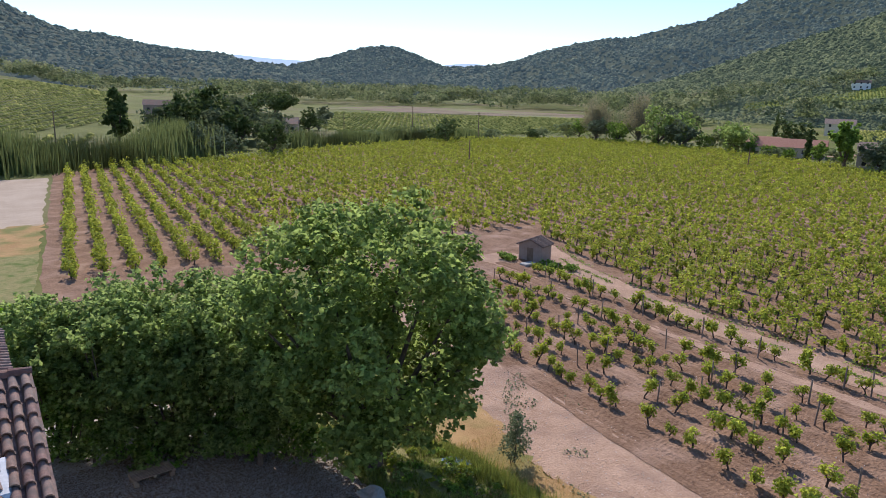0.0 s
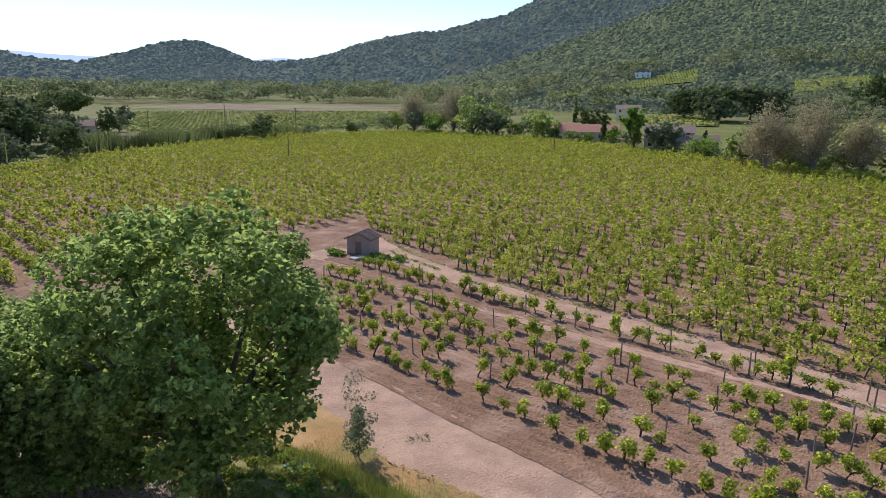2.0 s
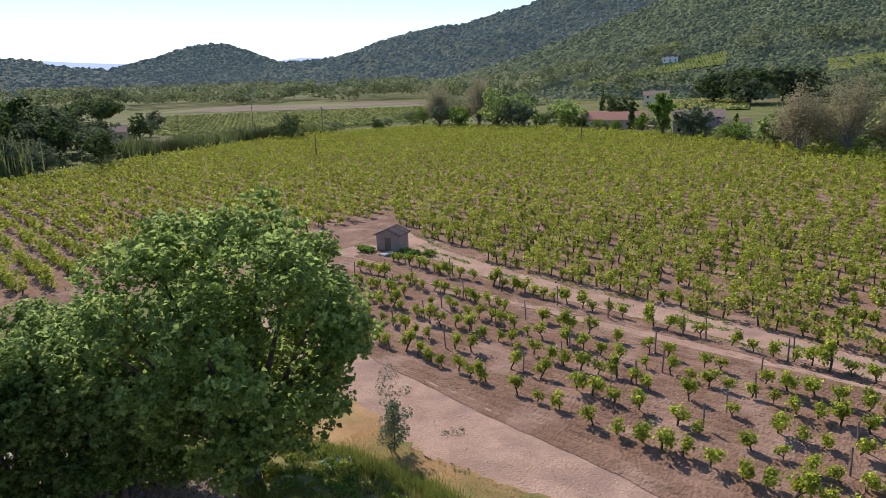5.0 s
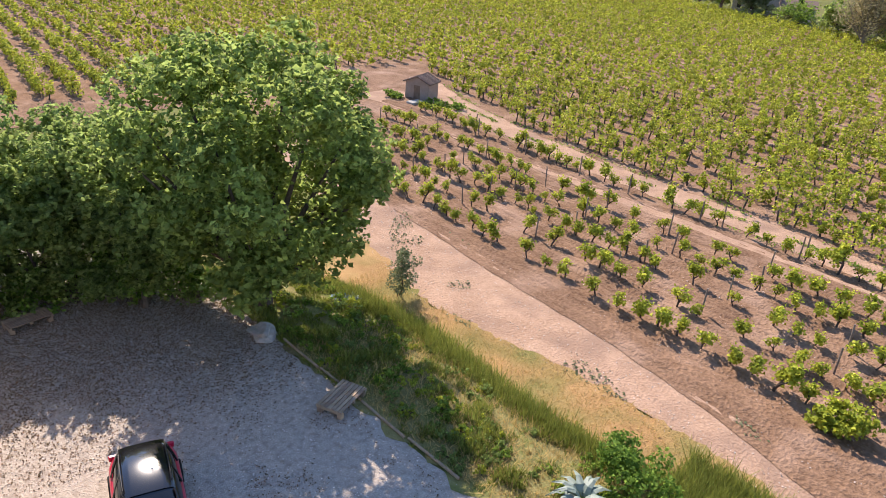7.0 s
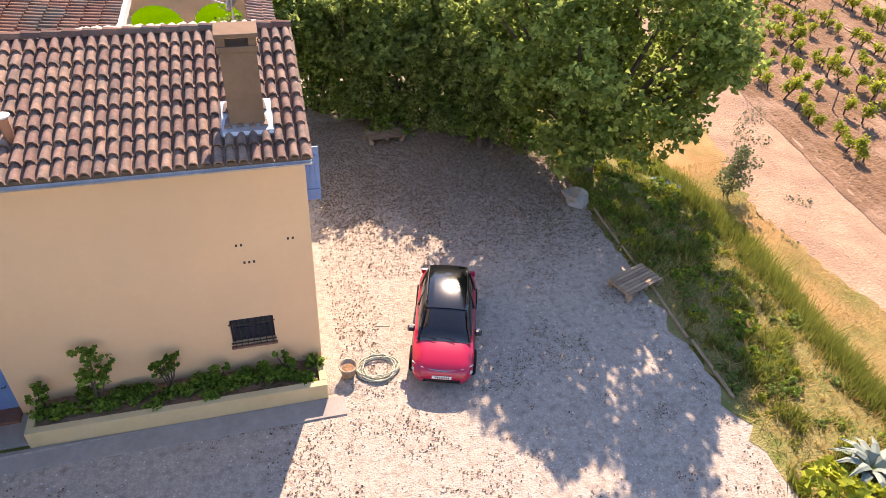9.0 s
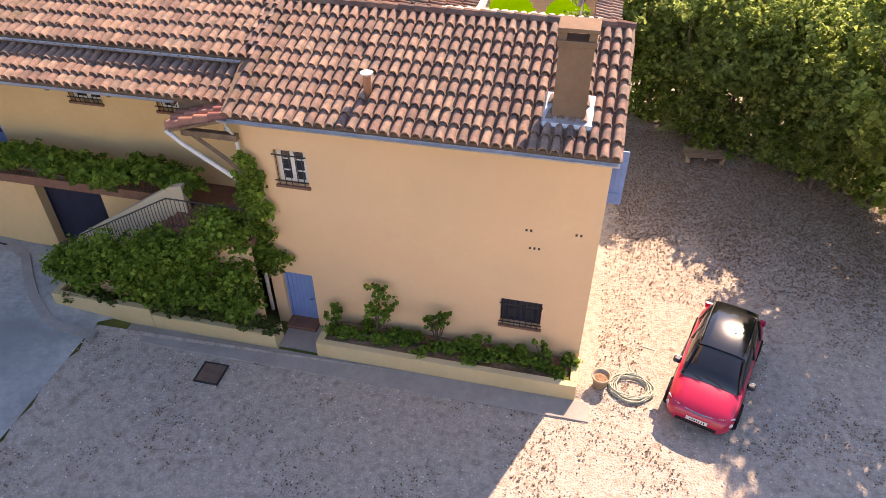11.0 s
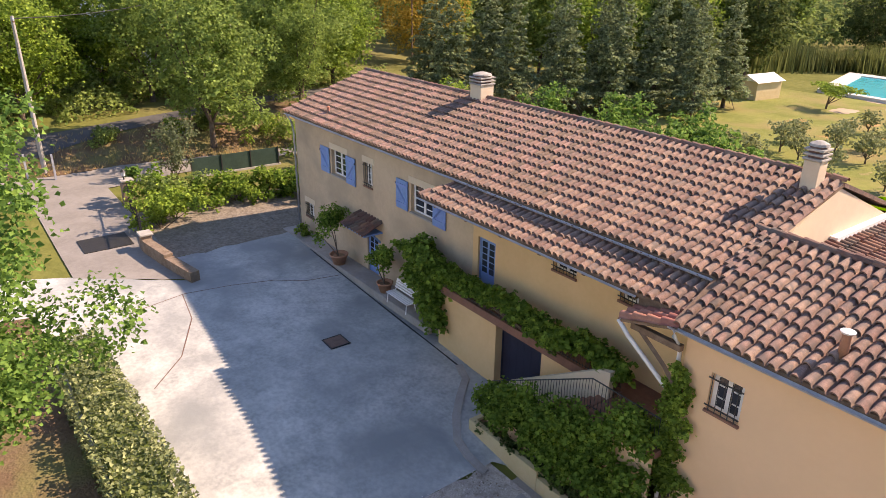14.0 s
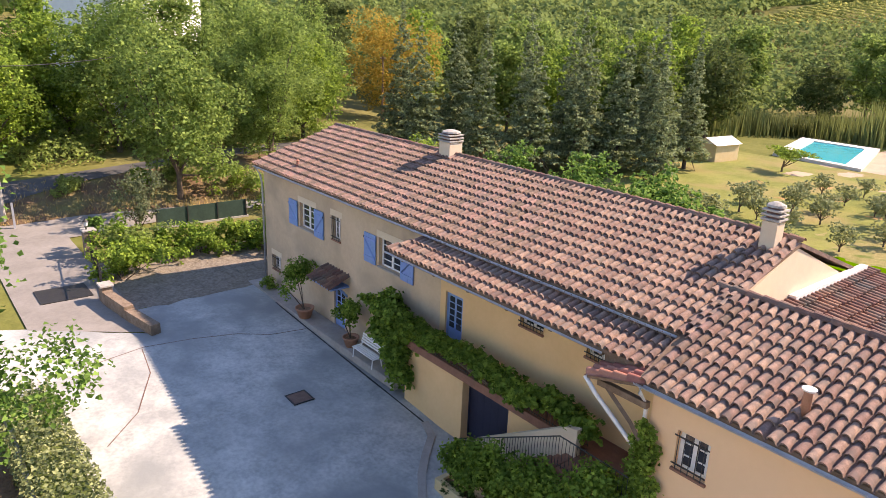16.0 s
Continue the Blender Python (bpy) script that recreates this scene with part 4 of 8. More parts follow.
# porch roof below the main eave, and the small hip beside the wing
PY, PZ = 0.25, 6.9
roof_porch = deck("roof_porch", [(-20.2, PY, PZ), (-9.2, PY, PZ), (-9.2, 1.72, PZ + 1.47 * 0.33), (-19.6, 1.72, PZ + 1.47 * 0.33)], "porch roof of old dark tiles over the terrace")
tiles(roof_porch, -20.3, -9.1, PY - 0.06, PZ - 0.02, 1.72, 0.33, "tile", 300, 4, keep=lambda x, y: x > -20.3 + 0.5 * (y - PY))
roof_hip = deck("roof_hip", [(-10.55, -0.42, 6.4), (-8.95, -0.42, 6.86), (-8.95, 0.62, 6.86), (-10.55, 0.62, 6.4)], "small red tiled hip beside the wing", 0.08)
hip_turn = Matrix.Translation((-10.6, 0.62, 6.4)) @ Matrix.Rotation(radians(-90), 4, "Z")
tiles(roof_hip, 0.0, 1.1, 0.0, 0.0, 1.6, 0.285, "tile_red", 60, 5, turn=hip_turn)
# the lower roof and the court behind the wing
# this slope takes the tile copy whose colour holds the sunlight
north_wing = deck("roof_wing_north", [(-5.0, 3.52, 8.18), (-0.8, 3.52, 8.18), (-0.8, 4.9, 7.72), (-5.0, 4.9, 7.72)], "north slope of the wing roof in sun-lightened tiles")
tiles(north_wing, 0.0, 4.2, 0.0, 0.0, 1.4, 0.333, "tile_sunlit", 120, 17, turn=Matrix.Translation((-0.8, 4.92, 7.74)) @ Matrix.Rotation(radians(180), 4, "Z"))
wall_plain("wall_wing_north", (-8.9, 4.45, -0.3, 0.0, 4.75, 7.6), "plaster_pale", "pale rear wall of the wing")
roof_low = deck("roof_low", [(-8.9, 4.7, 7.44), (-4.9, 4.7, 6.44), (-4.9, 11.7, 6.44), (-8.9, 11.3, 7.44)], "lower lean-to roof of darker brown tiles behind the wing")
low_turn = Matrix.Translation((-4.85, 4.7, 6.44)) @ Matrix.Rotation(radians(90), 4, "Z")
tiles(roof_low, 0.0, 7.0, 0.0, 0.0, 4.05, 0.25, "tile_dark", 300, 6, turn=low_turn)
tagged(part("trim_flashing", boxes((-8.94, 6.3, 7.44, -8.72, 11.3, 7.62)), "white_paint"), "white mortar band where the low roof meets the gable", "flashing", kind="structure")
tagged(part("trim_low_roof", boxes((-4.88, 4.8, 6.2, -4.72, 11.9, 6.5)), "white_paint"), "white edge board of the low roof", "edge", kind="structure")
wall_plain("wall_low_east", (-5.2, 4.8, -0.3, -4.9, 11.9, 6.3), "plaster_pale", "pale wall of the low building")
wall_plain("wall_low_north", (-8.9, 11.2, -0.3, -5.2, 11.5, 6.4), "plaster_pale", "pale wall of the low building")
bm = bmesh.new()


def arch_top(x):
    for c, w in ((-4.15, 0.95), (-2.05, 0.9)):
        u = abs(x - c) / w
        if u < 1:
            return 4.9 + 1.0 * math.sqrt(1 - u * u) ** 0.8
    return None


xs = np.arange(-5.25, -0.74, 0.1)
for a, b in zip(xs, xs[1:]):
    t = arch_top((a + b) / 2)
    box(bm, a, 12.2, 6.0 if t is None else t, b, 12.5, 6.42)
    if t is None:
        box(bm, a, 12.2, -0.6, b, 12.5, 6.0)
tagged(part("wall_court_north", bm, "plaster_beige"), "beige court wall with two arched openings", "wall", kind="structure")
wall_plain("wall_court_east", (-1.0, 4.8, -0.5, -0.72, 12.5, 6.5), "white_paint", "white court wall carrying a narrow tiled roof")
coping = tagged(part("trim_coping", boxes((-5.2, 12.1, 6.42, -0.9, 12.6, 6.47)), "tile_sunlit"), "tiled coping on the court wall", "coping", kind="structure")
tiles(coping, 0.0, 4.3, 0.0, 0.0, 0.5, 0.1, "tile_sunlit", 60, 8, turn=Matrix.Translation((-5.2, 12.05, 6.48)))
roof_side = deck("roof_court", [(-1.0, 4.8, 6.62), (-0.32, 4.8, 6.4), (-0.32, 12.6, 6.4), (-1.0, 12.6, 6.62)], "narrow tiled roof along the court")
tiles(roof_side, 0.0, 7.8, 0.0, 0.0, 0.7, 0.33, "tile", 120, 18, turn=Matrix.Translation((-0.28, 4.8, 6.4)) @ Matrix.Rotation(radians(90), 4, "Z"))
dish = empty("satellite_dish", pose(-1.4, 4.95, 7.5), "grey satellite dish on a mast behind the ridge", "satellite dish")
bm = bmesh.new()
tube(bm, [(0, 0, -0.5), (0, 0, 1.05)], 0.025, 8)
part("mast", bm, "zinc", dish)
bm = bmesh.new()
lathe(bm, [(0.02, 0.0), (0.2, 0.02), (0.36, 0.075), (0.42, 0.11), (0.42, 0.125), (0.2, 0.04), (0.02, 0.015)], 20)
bmesh.ops.transform(bm, matrix=Matrix.Translation((0, -0.05, 1.1)) @ Matrix.Rotation(radians(115), 4, "Y") @ Matrix.Rotation(radians(20), 4, "X"), verts=bm.verts)
part("bowl", bm, "zinc", dish, "grey metal bowl", smooth=True)
bm = bmesh.new()
tube(bm, [(0, -0.05, 0.8), (-0.45, -0.05, 0.95)], 0.015, 6)
part("arm", bm, "zinc", dish)


# ---- gutters and pipes ----
def gutter(name, a, b, material, label, r=0.07):
    bm = bmesh.new()
    a, b = Vector(a), Vector(b)
    d = (b - a).normalized()
    side = d.cross(Vector((0, 0, 1))).normalized()
    rings = []
    for p in (a, b):
        ring = []
        for rr in (r, r - 0.012):
            for j in range(7):
                w = math.pi + math.pi * j / 6
                ring.append(bm.verts.new(p + side * math.cos(w) * rr + Vector((0, 0, math.sin(w) * rr))))
        rings.append(ring)
    for j in range(6):
        bm.faces.new((rings[0][j], rings[0][j + 1], rings[1][j + 1], rings[1][j]))
        bm.faces.new((rings[0][7 + j], rings[0][8 + j], rings[1][8 + j], rings[1][7 + j]))
    for j in (0, 6):
        bm.faces.new((rings[0][j], rings[0][7 + j], rings[1][7 + j], rings[1][j]))
    return tagged(part(name, bm, material), label, "gutter")


gutter("gutter", (-9.15, -0.46, 6.84), (-0.1, -0.46, 6.84), "zinc", "grey zinc gutter along the wing eave")
gutter("gutter", (-34.0, 1.32, 7.46), (-9.3, 1.32, 7.46), "zinc", "grey zinc gutter along the main eave", 0.055)
gutter("gutter", (-20.3, PY - 0.13, PZ - 0.06), (-10.6, PY - 0.13, PZ - 0.06), "zinc", "thin grey gutter along the porch eave", 0.045)


def pipe(name, pts, r, material, label):
    bm = bmesh.new()
    tube(bm, pts, r, 10)
    return tagged(part(name, bm, material, smooth=True), label, "pipe")


pipe("downpipe", [(-8.98, -0.46, 6.78), (-9.0, -0.42, 6.6), (-9.0, -0.08, 6.2), (-9.0, -0.08, 4.7), (-9.0, -0.08, 0.5)], 0.055, "white_paint", "white downpipe at the corner of the wing")
pipe("downpipe", [(-10.62, -0.4, 6.35), (-10.3, -0.36, 6.0), (-9.3, -0.12, 5.05), (-9.06, -0.1, 4.9)], 0.06, "white_paint", "white pipe slanting from the hip to the corner")
pipe("downpipe", [(-33.78, 1.36, 7.4), (-33.78, 1.6, 7.0), (-33.78, 1.68, 6.5), (-33.78, 1.68, 1.0)], 0.05, "zinc", "grey downpipe at the end of the facade")
for y in (0.1, 0.9):
    tagged(part("timber_bracket", boxes((-10.35, y - 0.35, 6.16, -8.9, y - 0.2, 6.32)), "timber"), "brown timber beam under the hip roof", "beam")
bm = bmesh.new()
tube(bm, [(-8.92, -0.2, 5.2), (-9.3, -0.2, 5.6), (-10.1, -0.2, 6.2)], 0.07, 4)
tagged(part("timber_brace", bm, "timber"), "slanting brown timber brace under the hip roof", "brace")
tagged(part("porch_post", boxes((-10.6, 0.3, 6.45, -9.0, 0.42, 6.75)), "timber"), "brown timber plate carrying the porch rafters", "beam")
for k, x in enumerate(np.arange(-19.6, -10.6, 1.75)):
    tagged(part("rafter", boxes((x, 0.35, 6.62, x + 0.1, 1.76, 6.78)), "timber"), "brown rafter end under the porch roof", "rafter", "porch rafters")


# ---- chimneys and vents ----
def chimney_wing():
    ob = empty("chimney", pose(-1.3, 0.75, 7.2), "brown rendered chimney with a slab cap on lead flashing", "chimney")
    bm = bmesh.new()
    vs = box(bm, -0.36, -0.28, -0.5, 0.36, 0.28, 1.75, 0.01)
    part("shaft", bm, M["chimney_render"], ob, "rough brown render")
    part("flashing", boxes((-0.58, -0.48, 0.0, 0.58, 0.55, 0.2), bevel=0.06), "zinc", ob, "crinkled grey lead flashing").rotation_euler = (math.atan(S), 0, 0)
    part("collar", boxes((-0.4, -0.32, 1.7, 0.4, 0.32, 1.82), bevel=0.01), M["chimney_render"], ob)
    for x in (-0.3, 0.3):
        part("pier", boxes((x - 0.08, -0.28, 1.82, x + 0.08, 0.28, 2.0)), M["chimney_render"], ob)
    part("cap", boxes((-0.42, -0.34, 2.0, 0.42, 0.34, 2.08), bevel=0.01), M["chimney_render"], ob, "flat slab")


M["chimney_render"] = surface("brown chimney render", (0.2, 0.125, 0.08), (0.28, 0.18, 0.115), 1.2, 0.9, 0.5, 30, bump_dist=0.01)
chimney_wing()


def chimney_main(x, y, z, w, h, label):
    ob = empty("chimney", pose(x, y, z), label, "chimney")
    part("shaft", boxes((-w, -w, -0.6, w, w, h), bevel=0.01), "plaster_pale", ob)
    for k in range(3):
        part("louvre", boxes((-w - 0.05, -w - 0.05, h + 0.02 + k * 0.13, w + 0.05, w + 0.05, h + 0.08 + k * 0.13), bevel=0.01), "stone", ob)
    part("core", boxes((-w * 0.75, -w * 0.75, h, w * 0.75, w * 0.75, h + 0.4)), "tile_dark", ob)
    bm = bmesh.new()
    lathe(bm, [(w * 1.2, 0), (w * 1.1, 0.06), (w * 0.4, 0.13)], 12, (0, 0, h + 0.4))
    part("cap", bm, "stone", ob)


chimney_main(-24.3, 6.3, 9.2, 0.36, 0.55, "pale square chimney with slotted cap on the ridge")
chimney_main(-9.5, 5.75, 9.0, 0.22, 0.75, "slim pale chimney with slotted cap near the gable")
vent = empty("roof_vent", pose(-5.85, 0.63, slope_z(0.63)), "terracotta vent pipe with a pale cap", "vent pipe")
bm = bmesh.new()
lathe(bm, [(0.1, -0.1), (0.09, 0.5), (0.1, 0.54)], 14)
part("pipe", bm, "terracotta", vent, smooth=True)
bm = bmesh.new()
lathe(bm, [(0.13, 0.55), (0.15, 0.59), (0.04, 0.63)], 14)
part("cap", bm, "white_paint", vent)
vent2 = empty("roof_vent", pose(-31.0, 2.3, slope_z(2.3)), "small brown vent pipe on the roof", "vent pipe")
bm = bmesh.new()
lathe(bm, [(0.07, -0.1), (0.07, 0.3), (0.11, 0.32), (0.02, 0.38)], 12)
part("pipe", bm, "tile_red", vent2)


# ---- windows, shutters, doors ----
def window(name, hole, y, label, grille=False, sill="brown_brick", rows=3, frame_mat="white_paint", depth=0.2, reveal=None):
    x0, x1, z0, z1 = hole
    ob = tagged(empty(name, pose((x0 + x1) / 2, y + depth, z0)), label, "window", kind="structure")
    w, h = x1 - x0, z1 - z0
    part("window_frame", boxes((-w / 2, -0.03, 0, -w / 2 + 0.07, 0.04, h), (w / 2 - 0.07, -0.03, 0, w / 2, 0.04, h), (-w / 2 + 0.07, -0.03, 0, w / 2 - 0.07, 0.04, 0.07), (-w / 2 + 0.07, -0.03, h - 0.07, w / 2 - 0.07, 0.04, h)), frame_mat, ob)
    for s in (-1, 1):
        leaf_ob = part("sash", boxes((s * w / 4 - w / 4 + 0.07 * (s < 0), -0.05, 0.07, s * w / 4 - w / 4 + 0.06 + 0.07 * (s < 0), -0.005, h - 0.07),
                                      (s * w / 4 + w / 4 - 0.06 - 0.07 * (s > 0), -0.05, 0.07, s * w / 4 + w / 4 - 0.07 * (s > 0), -0.005, h - 0.07)), frame_mat, ob)
        for r in range(1, rows):
            part("glazing_bar", boxes((s * w / 4 - w / 4 + 0.1, -0.045, h * r / rows - 0.015, s * w / 4 + w / 4 - 0.1, -0.01, h * r / rows + 0.015)), frame_mat, leaf_ob)
        part("pane", boxes((s * w / 4 - w / 4 + 0.07, -0.02, 0.07, s * w / 4 + w / 4 - 0.07, -0.012, h - 0.07)), "window_glass", ob)
    # no room is built: the panel's dark colour stands for the unlit inside
    part("back", boxes((-w / 2, 0.06, 0, w / 2, 0.08, h)), "navy_paint", ob, "dark panel standing in for the unlit room")
    part("window_sill", boxes((-w / 2 - 0.04, -depth - 0.07, -0.08, w / 2 + 0.04, 0.0, -0.005), bevel=0.008), sill, ob)
    if grille:
        n = max(4, int(w / 0.14))
        for k in range(n):
            bm = bmesh.new()
            x = -w / 2 + w * (k + 0.5) / n
            tube(bm, [(x, -depth - 0.06, -0.02), (x + 0.01, -depth - 0.09, h * 0.5), (x, -depth - 0.06, h + 0.02)], 0.011, 5)
            part("bar", bm, "iron", ob)
        for z in (0.12, h - 0.12):
            part("rail", boxes((-w / 2 - 0.03, -depth - 0.075, z, w / 2 + 0.03, -depth - 0.055, z + 0.03)), "iron", ob)
    return ob


def shutter(x0, x1, z0, z1, y, hinge_left):
    ob = empty("shutter", pose((x0 + x1) / 2, y - 0.05, z0), "lavender blue boarded shutter opened against the wall", "shutter", "blue shutters")
    w, h = x1 - x0, z1 - z0
    n = 5
    for k in range(n):
        part("board", boxes((-w / 2 + w * k / n + 0.003, -0.02, 0, -w / 2 + w * (k + 1) / n - 0.003, 0.02, h)), "blue_paint", ob)
    for z in (0.18 * h, 0.82 * h):
        part("batten", boxes((-w / 2 + 0.02, -0.045, z - 0.05, w / 2 - 0.02, -0.02, z + 0.05)), "blue_paint", ob)
    bm = bmesh.new()
    a, b = (-w / 2 + 0.08, 0.2 * h), (w / 2 - 0.08, 0.8 * h)
    if hinge_left:
        a, b = (w / 2 - 0.08, 0.2 * h), (-w / 2 + 0.08, 0.8 * h)
    tube(bm, [(a[0], -0.032, a[1] + 0.05), (b[0], -0.032, b[1] - 0.05)], 0.04, 4)
    part("brace", bm, "blue_paint", ob)
    part("hinge", boxes((-w / 2 - 0.03 if hinge_left else w / 2 - 0.02, -0.05, 0.8 * h, -w / 2 + 0.02 if hinge_left else w / 2 + 0.03, -0.02, 0.86 * h)), "iron", ob)


swung = empty("shutter", pose(-0.22, 0.55, 5.2), "lavender blue shutter swung out from the gable wall", "shutter", "blue shutters")
for k in range(3):
    part("board", boxes((0.02 + k * 0.11, -0.02, 0, 0.125 + k * 0.11, 0.02, 1.4)), "blue_paint", swung)
for z in (0.25, 1.15):
    part("batten", boxes((0.0, -0.045, z - 0.05, 0.35, -0.02, z + 0.05)), "blue_paint", swung)
window("window_1", W1, 0.0, "small white casement window with iron bars", True)
window("window_2", W2, 0.0, "dark barred kitchen window above the planter", True, rows=2, frame_mat="navy_paint")
for k, (hole, bars) in enumerate(zip(B_HOLES[:4], (False, True, False, True))):
    window("window_%d" % (k + 3), hole, BY, "dark barred window in the beige facade" if bars else "white casement window between blue shutters", bars, "kerb" if not bars else "brown_brick", 4)
for h in (B_HOLES[0], B_HOLES[2]):
    shutter(h[0] - 1.0, h[0] - 0.15, h[2] - 0.05, h[3] + 0.0, BY, True)
    shutter(h[1] + 0.05, h[1] + 0.88, h[2] - 0.1, h[3] + 0.0, BY, False)
for hole in T_HOLES[1:3]:
    window("window_7" if hole is T_HOLES[1] else "window_8", hole, BY, "low barred window under the porch eave", True, "brown_brick", 2)
for h in B_HOLES[:4]:
    tagged(part("trim_lintel", boxes((h[0] - 0.15, BY - 0.012, h[3], h[1] + 0.15, BY - 0.0, h[3] + 0.28)), "plaster_pale"), "pale smooth plaster band over the window", "lintel", kind="structure")


def door(name, hole, y, material, label, panes=0, depth=0.12):
    x0, x1, z0, z1 = hole
    w, h = x1 - x0, z1 - z0
    ob = tagged(empty(name, pose((x0 + x1) / 2, y + depth, z0)), label, "door", kind="structure")
    part("door_frame", boxes((-w / 2, -0.04, 0, -w / 2 + 0.06, 0.04, h), (w / 2 - 0.06, -0.04, 0, w / 2, 0.04, h), (-w / 2 + 0.06, -0.04, h - 0.06, w / 2 - 0.06, 0.04, h)), material, ob)
    n = 6
    for k in range(n):
        a = -w / 2 + 0.07 + (w - 0.14) * k / n
        part("plank", boxes((a + 0.002, -0.025, 0.01, a + (w - 0.14) / n - 0.002, 0.025, h - 0.07)), material, ob)
    for r in range(panes):
        for s in (-1, 1):
            z = h * 0.35 + r * h * 0.6 / panes
            part("pane", boxes((s * w * 0.2 - w * 0.14, -0.034, z, s * w * 0.2 + w * 0.14, -0.027, z + h * 0.5 / panes)), "window_glass", ob)
    bm = bmesh.new()
    tube(bm, [(w * 0.34, -0.03, h * 0.48), (w * 0.34, -0.09, h * 0.48), (w * 0.24, -0.1, h * 0.48)], 0.014, 6)
    part("handle", bm, "iron", ob)
    return ob


door("door_1", WD, 0.0, "blue_paint", "faded blue plank front door", 0, 0.18)
door("door_2", B_HOLES[4], BY, "blue_paint", "blue glazed side door under a tiled awning", 4)
door("door_3", T_HOLES[0], BY, "blue_paint", "blue glazed terrace door", 5)
door("door_4", GARAGE, 1.1, "navy_paint", "dark navy garage door under the terrace", 0, 0.25)
tagged(part("trim_step", boxes((-8.5, -1.0, 0.0, -7.3, 0.0, 0.06)), "kerb"), "worn concrete door step", "step", kind="structure")
tagged(part("trim_threshold", boxes((-8.55, -0.3, 0.06, -7.65, 0.18, 0.16), bevel=0.01), "brown_brick"), "red tile threshold", "threshold", kind="structure")

# awning over the side door
awn = empty("awning", pose(-26.3, BY, 3.45), "small awning with dark tiles and blue timber brackets", "awning")
for s in (-0.75, 0.75):
    bm = bmesh.new()
    tube(bm, [(s, 0, -0.45), (s, -0.4, 0.0), (s, -0.85, 0.05)], 0.05, 4)
    part("bracket", bm, "blue_paint", awn)
part("board", boxes((-0.95, -0.95, 0.05, 0.95, 0, 0.12), bevel=0.01), "blue_paint", awn)
tiles(awn, -1.0, 1.0, -1.05, 0.12, 0.0, 0.42, "tile_dark", 60, 9)

# ventilation slots in the wing wall
for x, z, n in ((-1.95, 4.48, 2), (-1.83, 3.96, 3), (-0.78, 4.52, 2)):
    vt = empty("wall_vent", pose(x, 0, z), "small dark ventilation slots in the plaster", "vent")
    for k in range(n):
        part("slot", boxes((k * 0.11, -0.006, 0, k * 0.11 + 0.05, 0.02, 0.07)), "iron", vt)

# ---- terrace, stair, rails, planters ----
TZ = 3.35
tagged(part("terrace", boxes((-20.2, 0.95, TZ - 0.2, -8.9, 1.74, TZ), (-11.2, -0.5, TZ - 0.2, -8.95, 0.95, TZ)), "brown_brick"), "raised terrace paved with red tiles", "terrace", kind="structure")
tagged(part("trim_terrace", boxes((-20.25, 0.88, TZ - 0.28, -11.2, 0.95, TZ + 0.02)), "brown_brick"), "brown tile edge of the terrace", "edge", kind="structure")
wall_plain("wall_terrace_west", (-20.1, 1.0, 0.6, -16.75, 1.74, TZ - 0.2), "plaster_yellow", "yellow wall under the terrace")
wall_plain("wall_terrace_east", (-14.5, 1.0, 0.2, -11.2, 1.74, TZ - 0.2), "plaster_yellow", "peach wall under the terrace beside the garage")
wall_plain("wall_lintel", (-16.75, 1.0, 3.1, -14.5, 1.74, TZ - 0.2), "plaster_yellow", "beam over the garage door")


def railing(name, pts, h, label, gap=0.12):
    """Iron rail with bars: posts and pickets along points at floor level."""
    ob = empty(name, pose(*pts[0]), label, "railing")
    o = Vector(pts[0])
    for a, b in zip(pts, pts[1:]):
        a, b = Vector(a) - o, Vector(b) - o
        for z in (0.08, h):
            bm = bmesh.new()
            tube(bm, [a + Vector((0, 0, z)), b + Vector((0, 0, z))], 0.02 if z == h else 0.012, 5)
            part("rail", bm, "iron", ob)
        n = int((b - a).length / gap)
        me = None
        for k in range(n + 1):
            p = a.lerp(b, k / n)
            if me is None:
                bm = bmesh.new()
                tube(bm, [(0, 0, 0), (0.012, 0, h * 0.3), (-0.012, 0, h * 0.6), (0, 0, h)], 0.009, 5)
                q = part("picket", bm, "iron", ob)
                me = q.data
            else:
                q = new("picket", me)
                q.parent = ob
            q.location = p
    return ob


railing("railing", [(-20.1, 0.95, TZ), (-11.3, 0.95, TZ)], 0.85, "black iron railing along the terrace")
railing("railing", [(-15.2, -0.42, 1.15), (-11.2, -0.42, TZ), (-9.0, -0.42, TZ)], 0.95, "black iron stair railing with curled bars")
stair = tagged(empty("stairs", pose(-15.3, 0, 0.6)), "outdoor stair of tiled steps up to the terrace", "stairs", kind="structure")
for k in range(15):
    part("step", boxes((4.05 * k / 15, -0.5, -0.6, 4.05 * (k + 1) / 15, 0.3, (TZ - 0.62) * (k + 1) / 15)), "brown_brick", stair)
bm = bmesh.new()
prof = [(-15.3, 0.2), (-11.2, 0.2), (-11.2, TZ + 0.85), (-11.6, TZ + 0.75), (-15.3, 1.75)]
a = [bm.verts.new((x, 0.3, z)) for x, z in prof]
b = [bm.verts.new((x, 0.5, z)) for x, z in prof]
bm.faces.new(a)
bm.faces.new(b[::-1])
for i in range(5):
    bm.faces.new((a[i], b[i], b[(i + 1) % 5], a[(i + 1) % 5]))
tagged(part("wall_stair", bm, "plaster_pale"), "slanting cream parapet beside the stair", "parapet", kind="structure")
bm = bmesh.new()
prof = [(-15.3, 0.1), (-9.0, 0.1), (-9.0, TZ - 0.2), (-11.2, TZ - 0.2), (-15.3, 0.95)]
a = [bm.verts.new((x, -0.62, z)) for x, z in prof]
